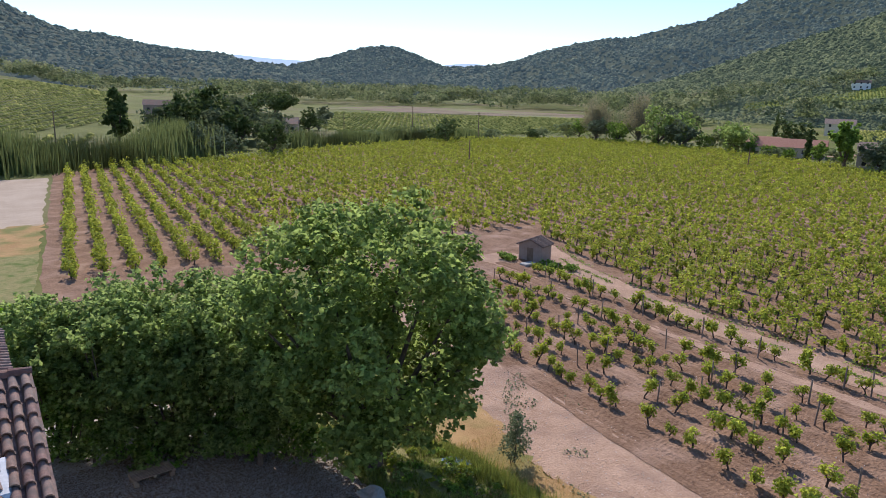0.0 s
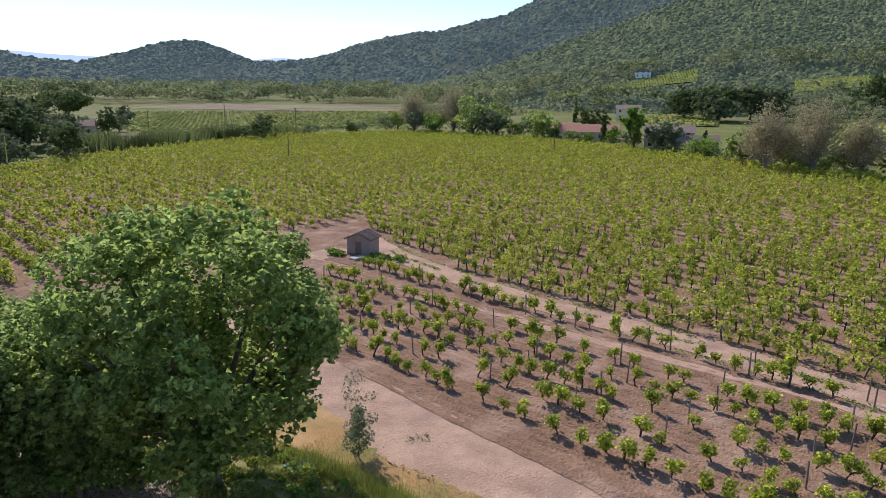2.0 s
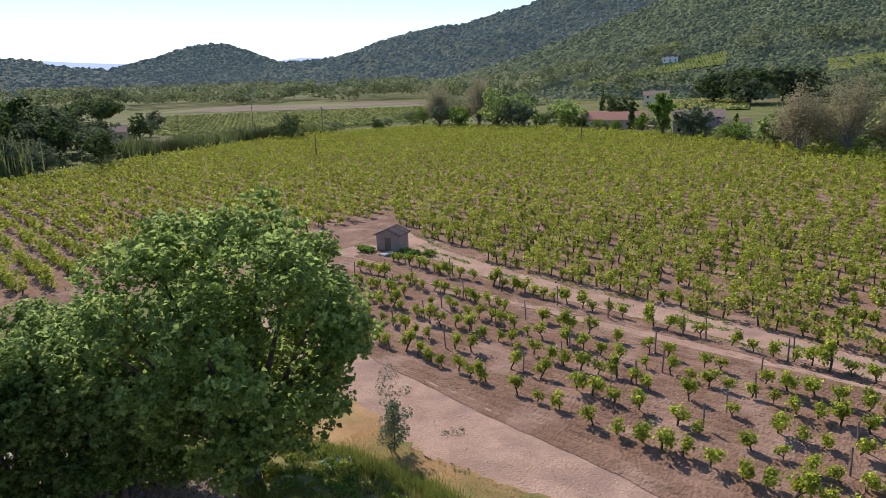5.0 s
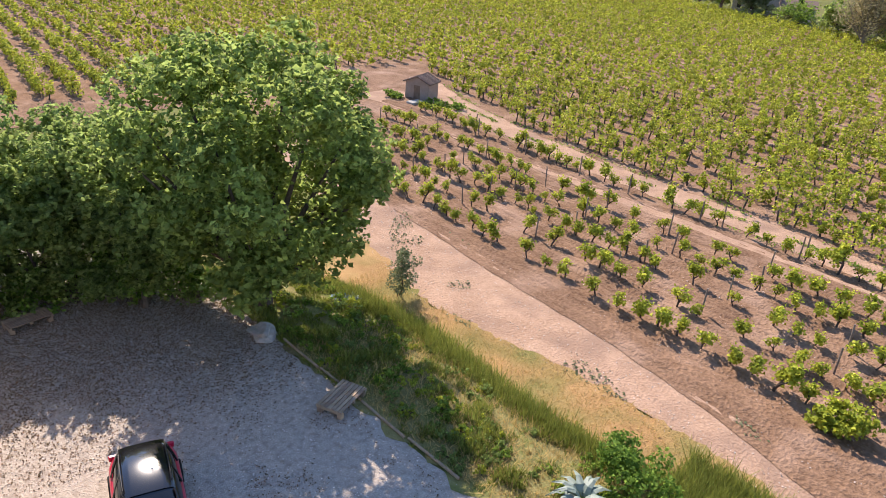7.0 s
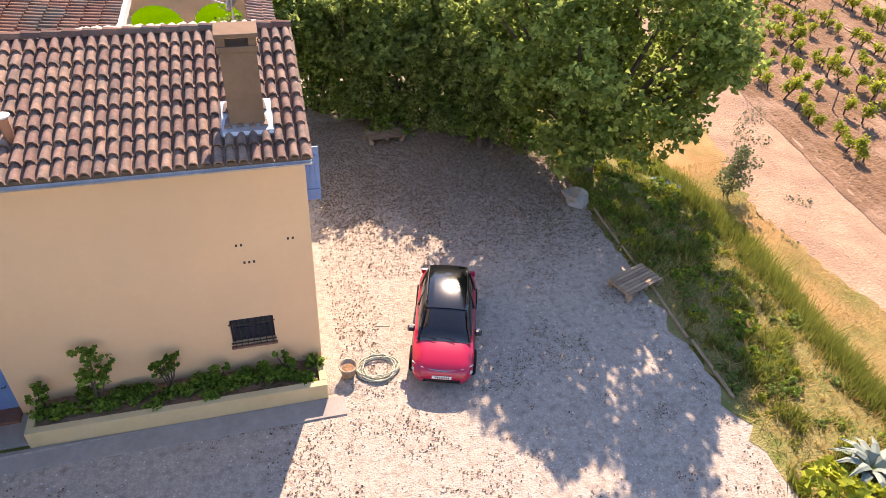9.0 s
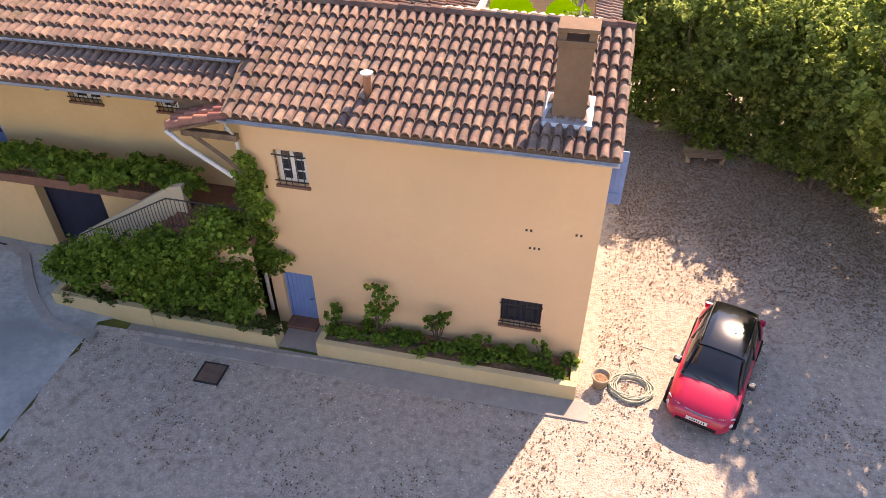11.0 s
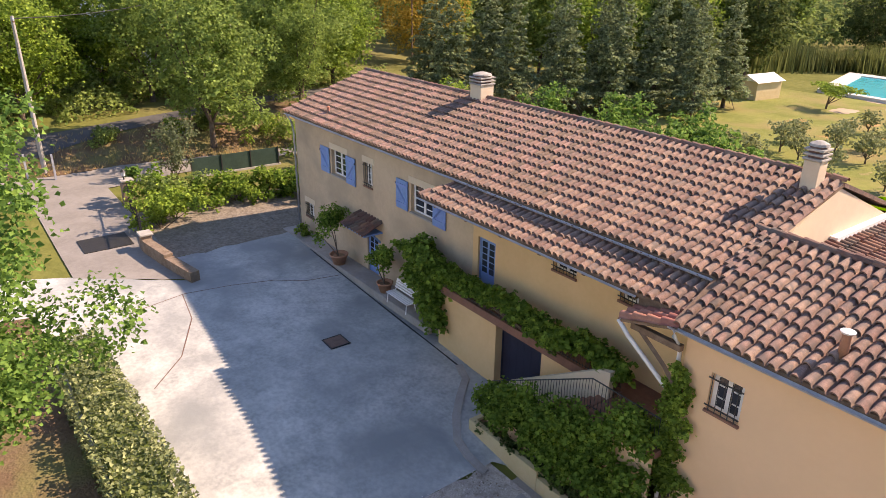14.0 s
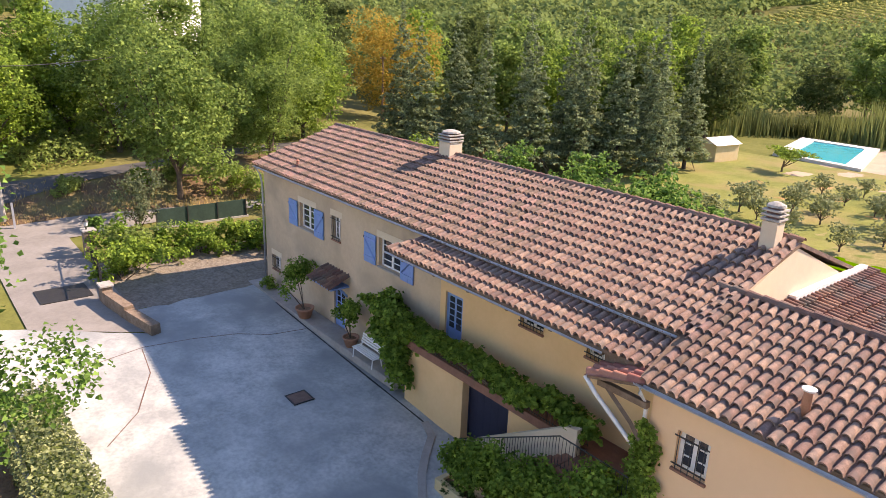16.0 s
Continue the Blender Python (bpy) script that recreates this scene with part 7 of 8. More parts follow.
def farmhouse(x, y, turn, w, d, h, label, material="plaster_pale", roof="tile"):
    ob = empty("house", pose(x, y, float(lie(x, y)), 0, 0, turn), label, "house", "far houses")
    part("wall", boxes((-w / 2, -d / 2, -0.5, w / 2, d / 2, h)), material, ob)
    bm = bmesh.new()
    p = [(-w / 2 - 0.3, -d / 2 - 0.3, h - 0.05), (w / 2 + 0.3, -d / 2 - 0.3, h - 0.05), (w / 2 + 0.3, d / 2 + 0.3, h - 0.05), (-w / 2 - 0.3, d / 2 + 0.3, h - 0.05), (-w / 2 - 0.3, 0, h + d * 0.23), (w / 2 + 0.3, 0, h + d * 0.23)]
    v = [bm.verts.new(q) for q in p]
    for f in ((0, 1, 5, 4), (2, 3, 4, 5), (0, 4, 3), (1, 2, 5), (3, 2, 1, 0)):
        bm.faces.new([v[i] for i in f])
    part("roof", bm, roof, ob)
    for k in range(max(2, int(w / 3))):
        xx = -w / 2 + w * (k + 0.5) / max(2, int(w / 3))
        for z in ([1.0] if h < 4 else [1.0, 3.6]):
            wi = part("window", boxes((xx - 0.45, -d / 2 - 0.03, z, xx + 0.45, -d / 2 + 0.02, z + 1.1)), "window_glass", ob)
            part("window_sill", boxes((xx - 0.5, -d / 2 - 0.1, z - 0.1, xx + 0.5, -d / 2 - 0.03, z)), "white_paint", wi)
    return ob


farmhouse(187, 87, -66, 17, 9, 2.7, "low pale farmhouse with a terracotta roof behind the vines", "plaster_beige", "tile_red")
farmhouse(193, 99, -66, 9, 8, 2.7, "low pale wing of the farmhouse behind the vines", "plaster_beige", "tile_red")
farmhouse(173, 57, -66, 12, 7, 4.6, "grey stone house half hidden by trees", "stone")
farmhouse(168, 46.5, -66, 7, 6, 3.0, "low pale house behind trees")
farmhouse(84, 196, -28, 12, 8, 3.4, "low farm with a pale roof under a pine", "plaster_beige", "tile_dark")
farmhouse(57, 232, -18, 9, 7, 5.6, "stone barn beside the vineyard", "hut_wall", "tile_dark")
farmhouse(300, 128, -64, 11, 8, 5, "pale villa across the valley")
farmhouse(488, 207, -64, 11, 8, 4.2, "white villa on the far slope", "white_paint")
for k, (x, y, h) in enumerate(((175.3, 76.3, 8.6), (164, 44.5, 5.5), (232, 117, 10.4))):
    cl = [(g.normal() * 0.15, g.normal() * 0.15, z, 0.85 * (1 - (z / h) ** 2 * 0.8), 0.85 * (1 - (z / h) ** 2 * 0.8), 0.7) for z in np.linspace(0.6, h - 0.5, 16)]
    tree("cypress_tree", x, y, h, 1, 620 + k, "leaf_dark", "slim dark cypress beside the farm", "tree", 2200, 0.4, 0.12, clumps=cl, limbs=2)
# umbrella pine beside the farm
cl = [(g.normal() * 3.2, g.normal() * 3.2, 9.4 + g.normal() * 0.8, 2.4, 2.4, 1.5) for _ in range(30)]
tree("pine_tree", 90, 214, 11.5, 8, 631, "leaf_dark", "umbrella pine with a flat dark crown", "tree", 9000, 0.7, 0.4, 0.6, clumps=cl, limbs=10)

# ---- fence and lawn on the north side ----
band("lawn", lambda y: -22.0 + 0.06 * (y - 38), lambda y: 3.0 + 0.1 * (y - 44), 14.0, 41, "lawn", 0.02, "bright mown green lawn", "lawn", 1.2, 24, 0.06, 31)
band("rough_lawn", lambda y: -40, lambda y: 2.4 + 0.125 * (y - 40), 41, 57.5, "grass_floor", 0.018, "rough green grass beyond the lawn", "grass", 1.0, 16, 0.1, 34)
band("dry_lawn", lambda y: -40, lambda y: 2.4 + 0.125 * (y - 40), 57, 71.5, "dry_grass", 0.02, "dry yellowish grass beyond the lawn", "grass", 1.0, 16, 0.2, 33)
band("sandy_ground", lambda y: -40, lambda y: 2.2 + 0.125 * (y - 40), 71, 113, M.setdefault("sand", surface("pale sandy ground", (0.38, 0.29, 0.205), (0.5, 0.39, 0.285), 0.3, 0.95, 0.6, 5, bump_dist=0.05)), 0.02, "pale sandy riding ground", "sand", 1.5, 14, 0.1, 32)
band("olive_grove_ground", lambda y: -48 - 0.1 * (y - 40), lambda y: -22.2 + 0.06 * (y - 38), 12, 82, M.setdefault("dry_lawn", surface("yellow green grass", (0.14, 0.165, 0.04), (0.27, 0.265, 0.08), 0.25, 0.95, 0.8, 12, bump_dist=0.05, third=(0.28, 0.22, 0.095), third_scale=0.16, third_at=0.56)), 0.025, "yellowing grass of the olive grove", "grass", 1.2, 24, 0.1, 33)
first_tree = None
g = np.random.default_rng(81)
for x, y in [(-31.5, 41.5), (-29.5, 46.5), (-26, 44), (-25.5, 50), (-27, 55), (-24, 58), (-24.5, 64.5), (-21.5, 54), (-29, 52), (-22, 69), (-26, 71), (-20.5, 62), (-32, 48), (-34.5, 44), (-19.5, 47.5), (-21, 43), (-25, 39.5), (-28.5, 37.5), (-23, 37), (-20, 51), (-17.8, 55), (-18.5, 58.5), (-23, 61.5), (-27.5, 60), (-30.5, 57), (-31, 63), (-28, 66), (-17, 50), (-33, 53)]:
    if first_tree is None:
        first_tree = tree("olive_tree", x, y, 3.0, 1.5, 640, "leaf_olive", "young silvery olive tree in the grove", "olive tree", 1000, 0.2, 0.08, 0.25, "olive trees in the grove", wood="bark")
    else:
        copy_thing(first_tree, pose(x, y, ground_at(x, y), 0, 0, float(g.uniform(0, 360))) @ Matrix.Scale(float(g.uniform(0.75, 1.1)), 4))
fence = empty("lawn_frame", pose(-17.9, 36.4, ground_at(-17.9, 36.4)), "low black metal frame on the lawn", "frame")
for a, b in (((0, 0, 0), (0, 0, 0.9)), ((4.6, -2.2, 0), (4.6, -2.2, 0.9)), ((0, 0, 0.9), (4.6, -2.2, 0.9)), ((0.7, 0.2, 0), (0.7, 0.2, 0.9))):
    bm = bmesh.new()
    tube(bm, [a, b], 0.05, 6)
    part("bar", bm, "iron", fence)

for k, (x, y) in enumerate(((-4.4, 13.6), (-3.2, 13.9), (-2.1, 13.7), (-1.2, 14.0))):
    cl = [(g.normal() * 0.45, g.normal() * 0.4, g.uniform(2.0, 4.6), 0.4, 0.4, 0.35) for _ in range(14)]
    bush("oleander", x, y, ground_at(x, y), cl, 900, 0.13, "leaf_grey" if k % 2 else "leaf_fresh", "tall leafy oleander behind the court wall", "shrub", 655 + k, 5, "shrubs behind the court wall")

# ---- swimming pool and shed ----
pz = ground_at(-43, 92) + 0.05
PW = [(-45.0, 85.2), (-49.6, 103.0), (-41.6, 102.2), (-37.2, 84.2)]
PO = [(-47.0, 84.4), (-52.6, 105.6), (-40.4, 104.6), (-34.6, 82.4)]
pool = tagged(empty("pool", pose(0, 0, 0)), "rectangular swimming pool of turquoise water", "swimming pool")
bm = bmesh.new()
o = [bm.verts.new((*p, pz + 0.35)) for p in PO]
i_ = [bm.verts.new((*p, pz + 0.35)) for p in PW]
lo = [bm.verts.new((*p, pz - 0.4)) for p in PO]
dn = [bm.verts.new((*p, pz - 0.4)) for p in PW]
for k in range(4):
    j = (k + 1) % 4
    bm.faces.new((o[k], o[j], i_[j], i_[k]))
    bm.faces.new((lo[k], lo[j], o[j], o[k]))
    bm.faces.new((i_[k], i_[j], dn[j], dn[k]))
part("surround", bm, "pool_stone", pool, "pale stone surround")
bm = bmesh.new()
bm.faces.new([bm.verts.new((*p, pz + 0.22)) for p in PW])
part("water", bm, "water", pool, "clear turquoise water")
shed = empty("shed", pose(-49.2, 73.2, ground_at(-49.2, 73.2), 0, 0, 84), "small cream garden shed with a white roof", "shed")
part("wall", boxes((-2.4, -1.6, -0.2, 2.4, 1.6, 2.3)), M["planter_render"], shed)
bm = bmesh.new()
for s in (-1, 1):
    q = [bm.verts.new(p) for p in ((-2.7, 0, 3.05), (2.7, 0, 3.05), (2.7, s * 1.9, 2.2), (-2.7, s * 1.9, 2.2))]
    bm.faces.new(q if s < 0 else q[::-1])
for x in (-2.4, 2.4):
    bm.faces.new([bm.verts.new(p) for p in ((x, -1.6, 2.3), (x, 1.6, 2.3), (x, 0, 2.98))])
part("roof", bm, "white_paint", shed)
part("door", boxes((2.38, -0.5, 0, 2.44, 0.5, 2.0)), "blue_paint", shed)
um = [(g.normal() * 1.5, g.normal() * 1.5, 2.5 + g.normal() * 0.15, 1.1, 1.1, 0.3) for _ in range(12)]
tree("mulberry_tree", -40.0, 72.7, 3.0, 2.6, 651, "leaf_fresh", "flat-topped shade tree on the grass", "tree", 2600, 0.2, 0.12, clumps=um, limbs=8)

# ---- lane, gate and walls on the west side ----
def lane_west(y):
    return float(np.interp(y, [-30, -8, -2.6, 2.5, 7.7, 30], [-54, -51.6, -51.9, -51.3, -50.5, -49.5]))


def upper_west(y):
    return -59.5 - 0.33 * y


band("lane", lane_west, lambda y: float(np.interp(y, [-30, -5, 0, 7.3, 30], [-47.0, -47.0, -48.0, -48.4, -47])), -40, 26, "asphalt", 0.02, "pale asphalt lane past the gate", "lane", 0.8, 8, 0.05, 41)
band("upper_road", upper_west, lambda y: upper_west(y) + 2.9, -40, 52, M.setdefault("tar", surface("dark asphalt", (0.07, 0.068, 0.066), (0.12, 0.115, 0.11), 0.5, 0.9, 0.3, 30)), 0.04, "dark asphalt road above the lane", "road", 1.0, 6, 0.05, 42)
band("drive", lambda y: -47.2, lambda y: -30.6 + 0.7 * (y + 5.6), -9.6, -5.4, "asphalt", 0.025, "short drive from the gate to the yard", "drive", 0.4, 10, 0.04, 43)
band("bank_soil", lambda y: upper_west(y) + 2.9, lambda y: lane_west(y) + 0.05, -30, 14, "earth", 0.03, "brown earth bank between lane and road", "bank", 0.8, 8, 0.1, 44)
band("cobbles", lambda y: -41, lambda y: -33.2, -5.2, 4.4, M.setdefault("cobble", surface("worn brown cobbles", (0.13, 0.105, 0.08), (0.3, 0.255, 0.2), 2.0, 0.92, 1.0, 7, bump_dist=0.05, fine_mix=0.6)), 0.03, "worn cobbled strip beside the facade", "cobbles", 0.5, 8, 0.1, 45)
GZ = ground_at(-36, -6)
for x, y, w, d, h, lab in ((-42.8, -4.9, 0.3, 0.3, 1.5, "stone gate pillar with a lantern and a potted shrub"), (-35.2, -5.95, 0.3, 0.25, 0.8, "brick gate pillar beside the drive")):
    gp = empty("gate_pillar", pose(x, y, GZ), lab, "pillar")
    part("shaft", boxes((-w, -d, -0.2, w, d, h), bevel=0.02), "rubble", gp)
    part("cap", boxes((-w - 0.07, -d - 0.07, h, w + 0.07, d + 0.07, h + 0.1), bevel=0.02), "stone", gp)
lantern = empty("lantern", pose(-42.75, -5.0, GZ + 1.6), "small black iron lantern on the gate pillar", "lantern")
bm = bmesh.new()
lathe(bm, [(0.05, 0), (0.03, 0.12), (0.09, 0.16), (0.1, 0.2)], 10)
part("foot", bm, "iron", lantern)
bm = bmesh.new()
lathe(bm, [(0.1, 0.2), (0.14, 0.45)], 6)
part("glass", bm, "lamp_glass", lantern)
bm = bmesh.new()
lathe(bm, [(0.17, 0.45), (0.06, 0.57), (0.01, 0.66)], 10)
part("cap", bm, "iron", lantern)
cl = [(g.normal() * 0.3, g.normal() * 0.3, g.uniform(0.3, 0.9), 0.3, 0.3, 0.25) for _ in range(8)]
bush("potted_plant", -43.4, -4.3, GZ + 1.0, cl, 900, 0.16, "leaf_lime", "bright shrub beside the gate pillar", "plant", 661, 3)
gate = empty("gate", pose(-38.9, -5.5, GZ, 0, 0, -8), "open black iron gate beside the drive", "gate")
for z in (0.15, 1.35):
    part("rail", boxes((-3.4, -0.02, z, 3.4, 0.02, z + 0.05)), "iron", gate)
for k in range(40):
    part("bar", boxes((-3.4 + k * 0.17, -0.012, 0.1, -3.376 + k * 0.17, 0.012, 1.5)), "iron", gate)
gate2 = tagged(part("drive_grate", boxes((-38.2, -8.6, GZ + 0.0, -36.2, -6.3, GZ + 0.06)), "iron"), "flat iron grate across the drive", "grate", kind="structure")
bm = bmesh.new()
for a, b, h in (((-34.9, -6.0), (-32.4, -5.65), 0.65), ((-32.4, -5.65), (-30.1, -5.2), 0.5)):
    a, b = Vector(a), Vector(b)
    n = Vector((-(b - a).y, (b - a).x)).normalized() * 0.22
    lo = [bm.verts.new((p.x, p.y, ground_at(p.x, p.y) - 0.2)) for p in (a - n, b - n, b + n, a + n)]
    hi = [bm.verts.new((p.x, p.y, ground_at(p.x, p.y) + h)) for p in (a - n, b - n, b + n, a + n)]
    bm.faces.new(hi)
    for k in range(4):
        bm.faces.new((lo[k], lo[(k + 1) % 4], hi[(k + 1) % 4], hi[k]))
tagged(part("wall_low_yard", bm, "rubble"), "low brown stone wall at the edge of the yard", "wall", kind="structure")
for k, (x, y, s, h, m) in enumerate(((-37.6, -4.5, 1.4, 2.0, "leaf_fresh"), (-39.2, -3.4, 1.5, 2.2, "leaf_fresh"), (-40.8, -2.6, 1.4, 2.4, "leaf_ash"), (-41.8, -3.6, 1.2, 2.2, "leaf_ivy"), (-40.4, -1.0, 1.4, 1.9, "leaf_ivy"), (-40.0, 0.6, 1.3, 1.7, "leaf_ivy"), (-39.6, 2.2, 1.3, 1.7, "leaf_fresh"), (-39.2, 3.6, 1.2, 1.7, "leaf_ivy"), (-38.2, 5.0, 1.3, 2.0, "leaf_ivy"), (-36.6, 5.6, 1.2, 2.2, "leaf_fresh"), (-35.8, 7.5, 1.3, 2.4, "leaf_fresh"), (-55.0, 1.5, 1.0, 1.0, "leaf_ivy"), (-55.0, -3.5, 1.0, 0.9, "leaf_ash"), (-54.6, -10.5, 1.1, 1.0, "leaf_ivy"), (-55.4, 4.0, 1.3, 1.3, "leaf_ash"), (-52.8, 8.0, 1.5, 2.2, "leaf_fresh"), (-50.5, 9.5, 1.5, 2.4, "leaf_ash"), (-46.5, 9.0, 1.6, 2.8, "leaf_fresh"), (-43.0, 9.5, 1.6, 2.8, "leaf_ash"), (-40.0, 8.5, 1.5, 2.6, "leaf_fresh"))):
    cl = [(g.normal() * s * 0.5, g.normal() * s * 0.5, h * g.uniform(0.1, 0.85), s * 0.4, s * 0.4, s * 0.35) for _ in range(18)]
    bush("shrub", x, y, ground_at(x, y), cl, 1700, 0.17, m, "bushy garden shrub near the gate", "shrub", 670 + k, 5, "shrubs near the gate")
cl = [(g.normal() * 0.7, g.normal() * 0.7, g.uniform(0.8, 3.6), 0.5, 0.5, 0.6) for _ in range(20)]
bush("tamarisk", -47.4, -0.9, ground_at(-47.4, -0.9), cl, 2600, 0.14, "leaf_grey", "feathery grey green shrub beside the lane", "shrub", 668, 7)
screen = empty("fence", pose(-46.4, 3.0, ground_at(-46.4, 3.0)), "dark green mesh screen on a garden fence", "fence")
part("screen", boxes((-0.02, -3.1, 0.1, 0.02, 3.1, 1.25)), M.setdefault("green_cover", surface("dark green mesh", (0.012, 0.035, 0.024), (0.03, 0.065, 0.045), 1.5, 0.7, 0.3, 12)), screen)
for k in range(4):
    part("post", boxes((0.02, -3.1 + k * 2.04, -0.1, 0.08, -3.04 + k * 2.04, 1.3)), "iron", screen)
part("base", boxes((-0.1, -3.2, -0.15, 0.1, 3.2, 0.1)), "stone", screen)
pole(-52.3, -7.9, 9.9, "grey concrete utility pole on the bank beside the lane", True, 0, True)
for x, y in ((-50.9, -7.5), (-51.6, -9.0)):
    tagged(part("road_post", boxes((x - 0.06, y - 0.06, ground_at(x, y) - 0.1, x + 0.06, y + 0.06, ground_at(x, y) + 1.7)), "grey_paint"), "thin grey post beside the lane", "post")
wire("wire", [(-52.3, -7.9, 11.2), (-75, 14, 13), (-100, 40, 15)], 0.8, "power line along the lane", 0.03)
pole(-84, 43, 9.5, "wooden utility pole among the trees", True)

g = np.random.default_rng(91)
n = 3000
y = g.uniform(-28, 14, n)
x = np.array([lane_west(b) for b in y]) - g.uniform(0, 1, n) ** 1.6 * 4.5
blades("bank_grass", x, y, np.full(n, 0.3), "dry_blade", "dry grass on the earth bank", 92, 0.03, 0.5)
n = 12000
y = g.uniform(-16, 30, n)
x = np.array([road_left(b) for b in y]) + g.uniform(-0.3, 17, n)
x = np.minimum(x, np.array([track_x(b) + 2 for b in y]))
v, f = leaves(np.stack([x, y, land(x, y) + 0.04], 1), 0.045, g, 0.7, 2.2, 0.2)
tagged(raw("field_stones", v, f, "pebble"), "pale stones on the road and soil", "stones", kind="stuff")

band("shrub_bed", lambda y: -30.5, lambda y: -10.2, -19, -11.5, "earth", 0.045, "dark earth bed behind the hedge", "bed", 0.5, 12, 0.06, 46)
# clipped hedge in front of the plane tree
g = np.random.default_rng(83)
hedge = empty("hedge", pose(-18.5, -10.7, ground_at(-18.5, -10.7)), "clipped variegated hedge along the yard", "hedge")
n = 24000
u, w, z = g.uniform(-8.5, 8.5, n), g.uniform(-0.95, 0.95, n), g.uniform(0, 1.35, n)
edge = (np.abs(w) > 0.75) | (z > 1.1) | (np.abs(u) > 8.2)
u, w, z = u[edge], w[edge], z[edge]
v, f = leaves(np.stack([u, w + 0.02 * u, z + 0.05 * np.sin(u * 2)], 1), 0.13, g)
raw("foliage", v, f, "leaf_hedge", hedge)
# added filler box behind the leaf shell, darker than the hedge leaves
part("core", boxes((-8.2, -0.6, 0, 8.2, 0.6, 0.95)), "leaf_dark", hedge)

# ---- trees of the west and north ----
def conifer(x, y, h, r, seed):
    g = np.random.default_rng(seed)
    cl = []
    for t in np.linspace(0.03, 0.99, 26):
        rad = r * (1 - t) * (0.86 + 0.14 * math.cos(t * 70))
        for k in range(max(3, int(15 * (1 - t) + 3))):
            w = g.uniform(0, 2 * math.pi)
            q = rad * g.uniform(0.35, 1.05)
            cl.append((math.cos(w) * q, math.sin(w) * q, h * t + g.normal() * 0.12 - 0.22 * q, 0.2 * r * (1.1 - t) + 0.08, 0.2 * r * (1.1 - t) + 0.08, 0.2))
    return tree("conifer_tree", x, y, h, r, seed, "leaf_conifer", "dense blue green conifer with drooping branches", "conifer", 15000, 0.23, 0.2, clumps=cl, limbs=3, group="conifers behind the house")


a = conifer(-58.5, 30.5, 14.4, 3.1, 701)
b = conifer(-55.5, 36.5, 15.2, 3.1, 702)
for k, (x, y, s, src) in enumerate(((-61.5, 38, 1.0, a), (-53.5, 42.0, 1.0, a), (-52.0, 47.5, 1.04, b), (-50.0, 52.5, 1.06, a), (-48.5, 57.5, 1.08, b), (-57.5, 45, 1.0, b), (-54.5, 52, 1.05, a), (-52.5, 61, 1.05, a), (-64, 32, 0.95, b), (-58, 53, 1.05, a), (-47.5, 63.0, 0.95, b), (-45.0, 53.0, 0.8, a))):
    copy_thing(src, pose(x, y, ground_at(x, y), 0, 0, 40.0 * k) @ Matrix.Scale(s * 1.12, 4))
kindsw = [tree("oak_tree", -52.6, 3.6, 13.0, 4.6, 711, "leaf_oak", "tall leafy oak beside the lane", "tree", 12000, 0.25, 0.22, 0.02, "broadleaf trees beside the lane", lobes=46),
          tree("oak_tree", -63.5, -7.5, 11.5, 4.4, 712, "leaf_fresh", "tall leafy oak beside the lane", "tree", 12000, 0.25, 0.2, 0.02, "broadleaf trees beside the lane", lobes=46),
          tree("oak_tree", -62.0, 15.5, 13.5, 5.0, 713, "leaf_oak", "tall leafy oak beside the lane", "tree", 12000, 0.25, 0.22, 0.02, "broadleaf trees beside the lane", lobes=46)]
tree("maple_tree", -88, 46, 16.0, 7.6, 714, "leaf_orange", "tree with yellow orange leaves by the road", "tree", 9000, 0.34, 0.25, 0.12, lobes=46)
g = np.random.default_rng(84)
spots = [(-74.5, 9.5, 1.25), (-72.5, 0.5, 1.15), (-66, 3, 1.0), (-70, 11, 1.05), (-68, 22, 1.0), (-75, 18, 1.1), (-57, 13, 0.75), (-72, -4, 1.0), (-80, 27, 1.15), (-86, 33, 1.1), (-66, -16, 1.0), (-58, -15, 0.8), (-76, -14, 1.1), (-98, 58, 1.15), (-90, 66, 1.2), (-78, 62, 1.15), (-70, 66, 1.2), (-62, 72, 1.15), (-82, 78, 1.25), (-70, 84, 1.25), (-60, 88, 1.1), (-96, 84, 1.35), (-108, 66, 1.3), (-110, 46, 1.2), (-102, 30, 1.2), (-92, 14, 1.2), (-118, 90, 1.5), (-100, 108, 1.5), (-84, 104, 1.4), (-72, 110, 1.3), (-78, 130, 1.5), (-96, 134, 1.6), (-60, 128, 1.1), (-52, 138, 1.2), (-42, 140, 1.1), (-30, 142, 1.2), (-18, 146, 1.2), (-38, 156, 1.4), (-22, 160, 1.4), (-60, 150, 1.4), (-43, 128, 0.7), (-130, 60, 1.5), (-126, 30, 1.4), (-118, 8, 1.4), (-100, -8, 1.3), (-90, -22, 1.3), (-4, 150, 1.2)]
for k, (x, y, s) in enumerate(spots):
    far = math.hypot(x, y + 13) > 92
    if far and len(kindsw) < 6:
        kindsw += [tree("oak_tree", -110 - 9 * q, 22 + 15 * q, 13, 4.9, 750 + q, m, "leafy oak in the woods behind the lane", "tree", 6500, 0.4, 0.22, 0.02, "woods behind the lane", lobes=40) for q, m in enumerate(("leaf_oak", "leaf_fresh", "leaf_dark"))]
    copy_thing(kindsw[k % 3 + (3 if far else 0)], pose(x, y, ground_at(x, y) - 0.2, 0, 0, float(g.uniform(0, 360))) @ Matrix.Scale(s * float(g.uniform(0.9, 1.05)), 4))
g = np.random.default_rng(88)
n = 46000
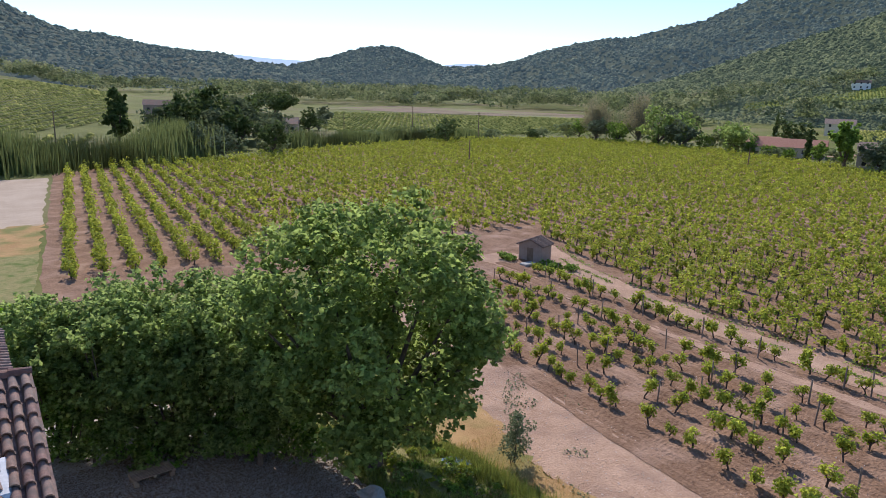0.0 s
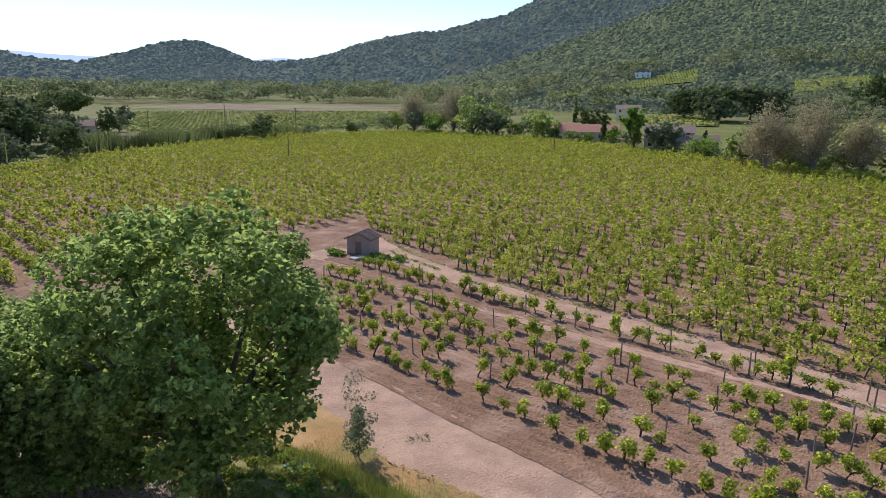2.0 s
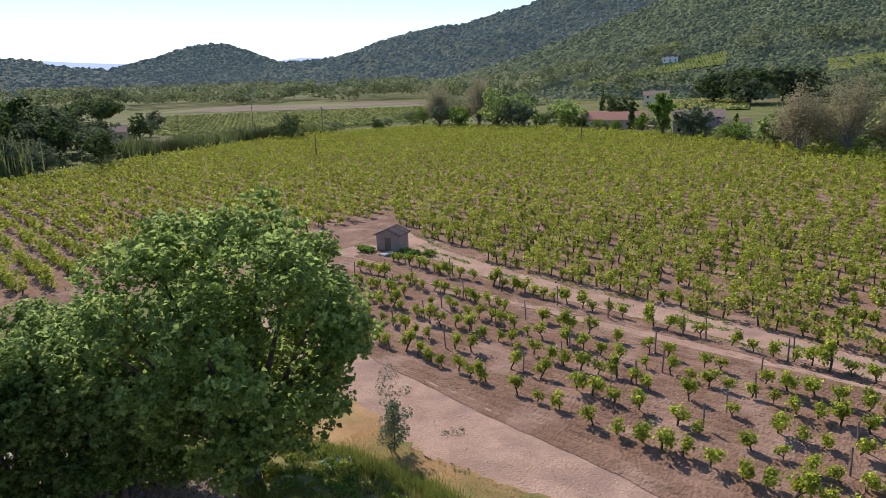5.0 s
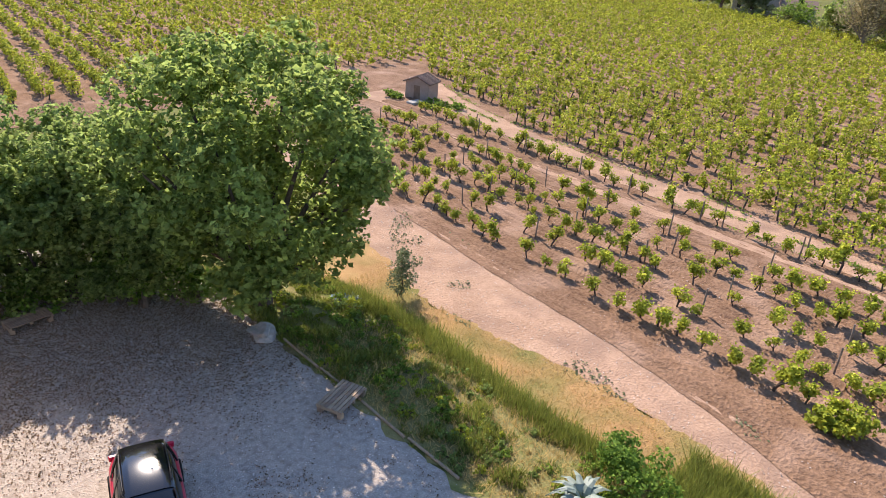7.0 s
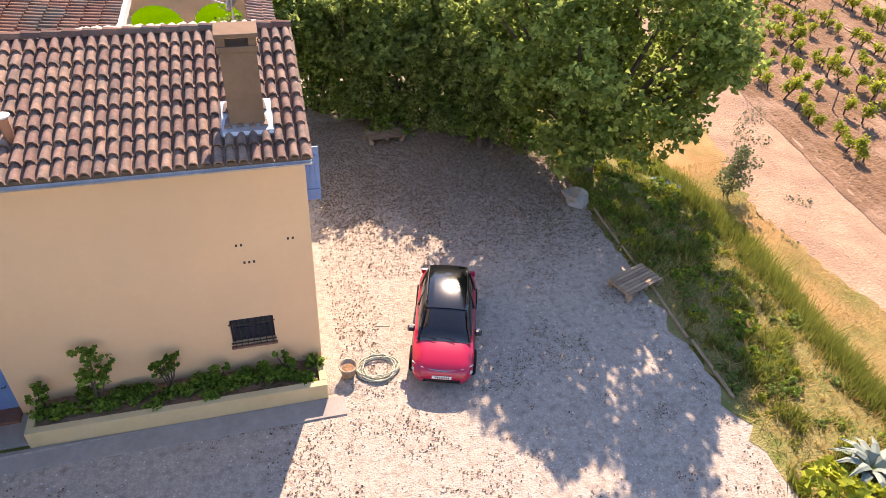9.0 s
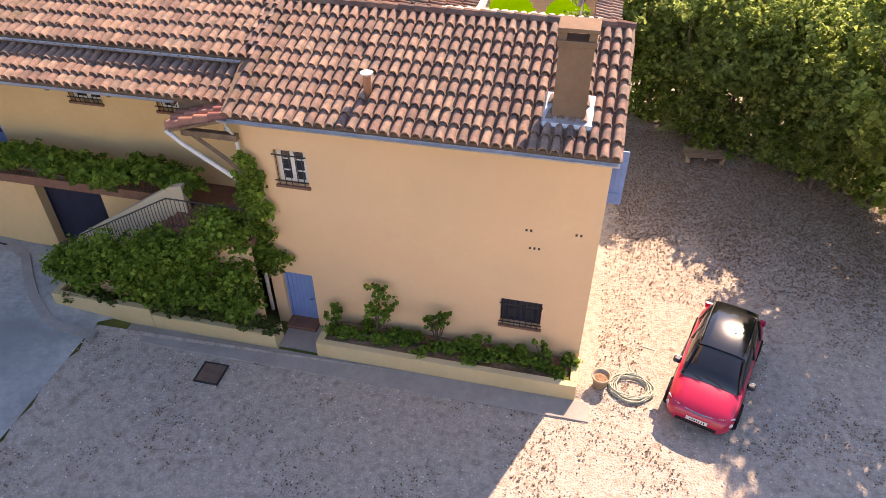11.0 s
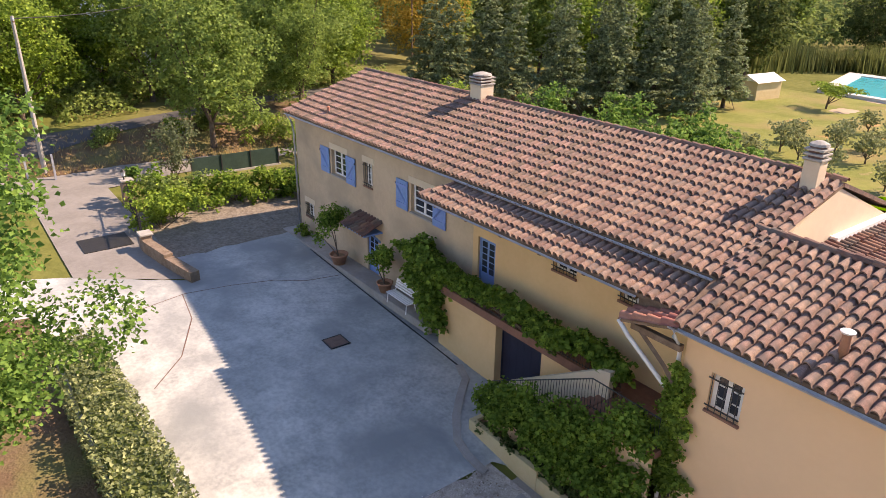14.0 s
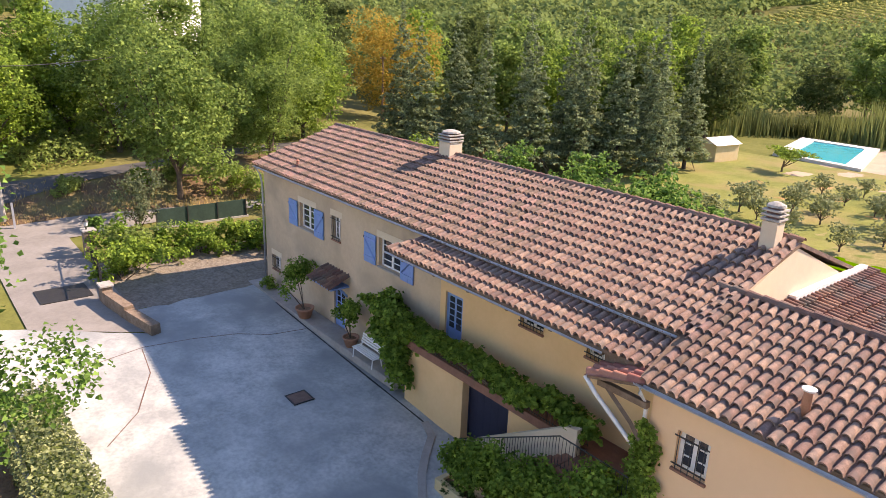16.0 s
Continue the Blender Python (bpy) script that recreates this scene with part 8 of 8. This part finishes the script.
x, y = g.uniform(-82, -58, n), g.uniform(-26, 30, n)
c = np.array([noise.noise(Vector((a * 0.22, b * 0.22, 7))) for a, b in zip(x, y)])
k = (x < -61.2 - 0.27 * y) & (c > -0.25)
x, y, c = x[k], y[k], c[k]
z = land(x, y) + g.uniform(0, 1, len(x)) ** 0.6 * np.clip(0.9 + 2.6 * c, 0.25, 2.6)
v, f = leaves(np.stack([x, y, z], 1), 0.26, g)
tagged(raw("undergrowth", v, f, "leaf_ash"), "dense green undergrowth beside the road", "undergrowth", kind="stuff")
x, y = g.uniform(-300, -66, 4600), g.uniform(60, 420, 4600)
k = (np.hypot(x, y) > 115) & ~inside(x, y, [(-160, 240), (-90, 252), (-72, 345), (-160, 345)]) & ~((x > -90) & (y < 130) & (x > -66))
x, y = x[k], y[k]
crowns("north_woods", np.stack([x, y, land(x, y) + 3], 1), g.uniform(2.6, 5.5, len(x)), "crown_west", g, "dense oak woods on the slope behind the pool", per=44, grain=0.25)
tree("ash_tree", -37.5, 10.5, 6.0, 2.6, 721, "leaf_fresh", "fresh green ash tree at the end of the house", "tree", 6000, 0.18, 0.12, 0.05, lobes=34)
tree("ash_tree", -36.8, 13.5, 7.0, 2.8, 722, "leaf_fresh", "fresh green ash tree at the end of the house", "tree", 6000, 0.18, 0.12, 0.05, lobes=34)
for k, (x, y) in enumerate(((-31, 15.5), (-27, 17), (-23.5, 18.5), (-20, 19.5), (-33.5, 20), (-29, 22), (-25, 24))):
    tree("fig_tree", x, y, 6.6, 2.6, 730 + k, "leaf_lime", "leafy fig tree behind the house", "fig tree", 3000, 0.25, 0.1, 0.05, "fig trees behind the house", lobes=26)
g = np.random.default_rng(85)
x, y = g.uniform(-520, -150, 2600), g.uniform(-120, 420, 2600)
crowns("west_woods", np.stack([x, y, land(x, y) + 4], 1), g.uniform(3.5, 7.5, len(x)), "crown_west", g, "dense oak woods on the western slope", per=22, grain=0.4)
white = empty("house", pose(-84, 9.5, ground_at(-84, 9.5), 0, 0, -60), "tall white villa half hidden by trees", "house")
part("wall", boxes((-6, -5, -1, 6, 5, 16)), "white_paint", white)
bm = bmesh.new()
v = [bm.verts.new(q) for q in ((-6.4, -5.4, 16), (6.4, -5.4, 16), (6.4, 5.4, 16), (-6.4, 5.4, 16), (-3, 0, 18), (3, 0, 18))]
for f in ((0, 1, 5, 4), (1, 2, 5), (2, 3, 4, 5), (3, 0, 4), (3, 2, 1, 0)):
    bm.faces.new([v[i] for i in f])
part("roof", bm, "tile", white)
for x in (-4, 0, 4):
    for z in (1.5, 4.6, 7.6, 10.6, 13.4):
        wi = part("window", boxes((x - 0.5, -5.04, z, x + 0.5, -4.98, z + 1.5)), "window_glass", white)
        part("shutter", boxes((x - 1.0, -5.06, z, x - 0.52, -5.0, z + 1.5), (x + 0.52, -5.06, z, x + 1.0, -5.0, z + 1.5)), "grey_paint", wi)
# vine slope on the northern hillside
far_field("far_vineyard", [(-150, 250), (-95, 262), (-80, 330), (-150, 330)], 4.0, 1.8, 75, "vineyard on the slope above the pool", 0.9, 0.9)
# added pale wall bordering the yard to the south, unseen, reflecting sunlight back
wall_plain("wall_south", (-40, -34, -1, 12, -33.6, 5.0), "plaster_pale", "plain pale wall added unseen to the south of the yard")

# shrubs under the ash trees
g = np.random.default_rng(93)
for k in range(16):
    a = k / 15
    x, y = 1.2 + 8.6 * a + float(g.normal() * 0.2), 15.3 - 4.9 * a + float(g.normal() * 0.25)
    cl = [(g.normal() * 0.5, g.normal() * 0.5, g.uniform(0.15, 2.3), 0.5, 0.5, 0.45) for _ in range(16)]
    bush("understorey_shrub", x, y, ground_at(x, y), cl, 1300, 0.15, "leaf_ash" if k % 3 else "leaf_ivy", "dense low shrub under the ash trees", "shrub", 750 + k, 5, "shrubs under the ash trees")
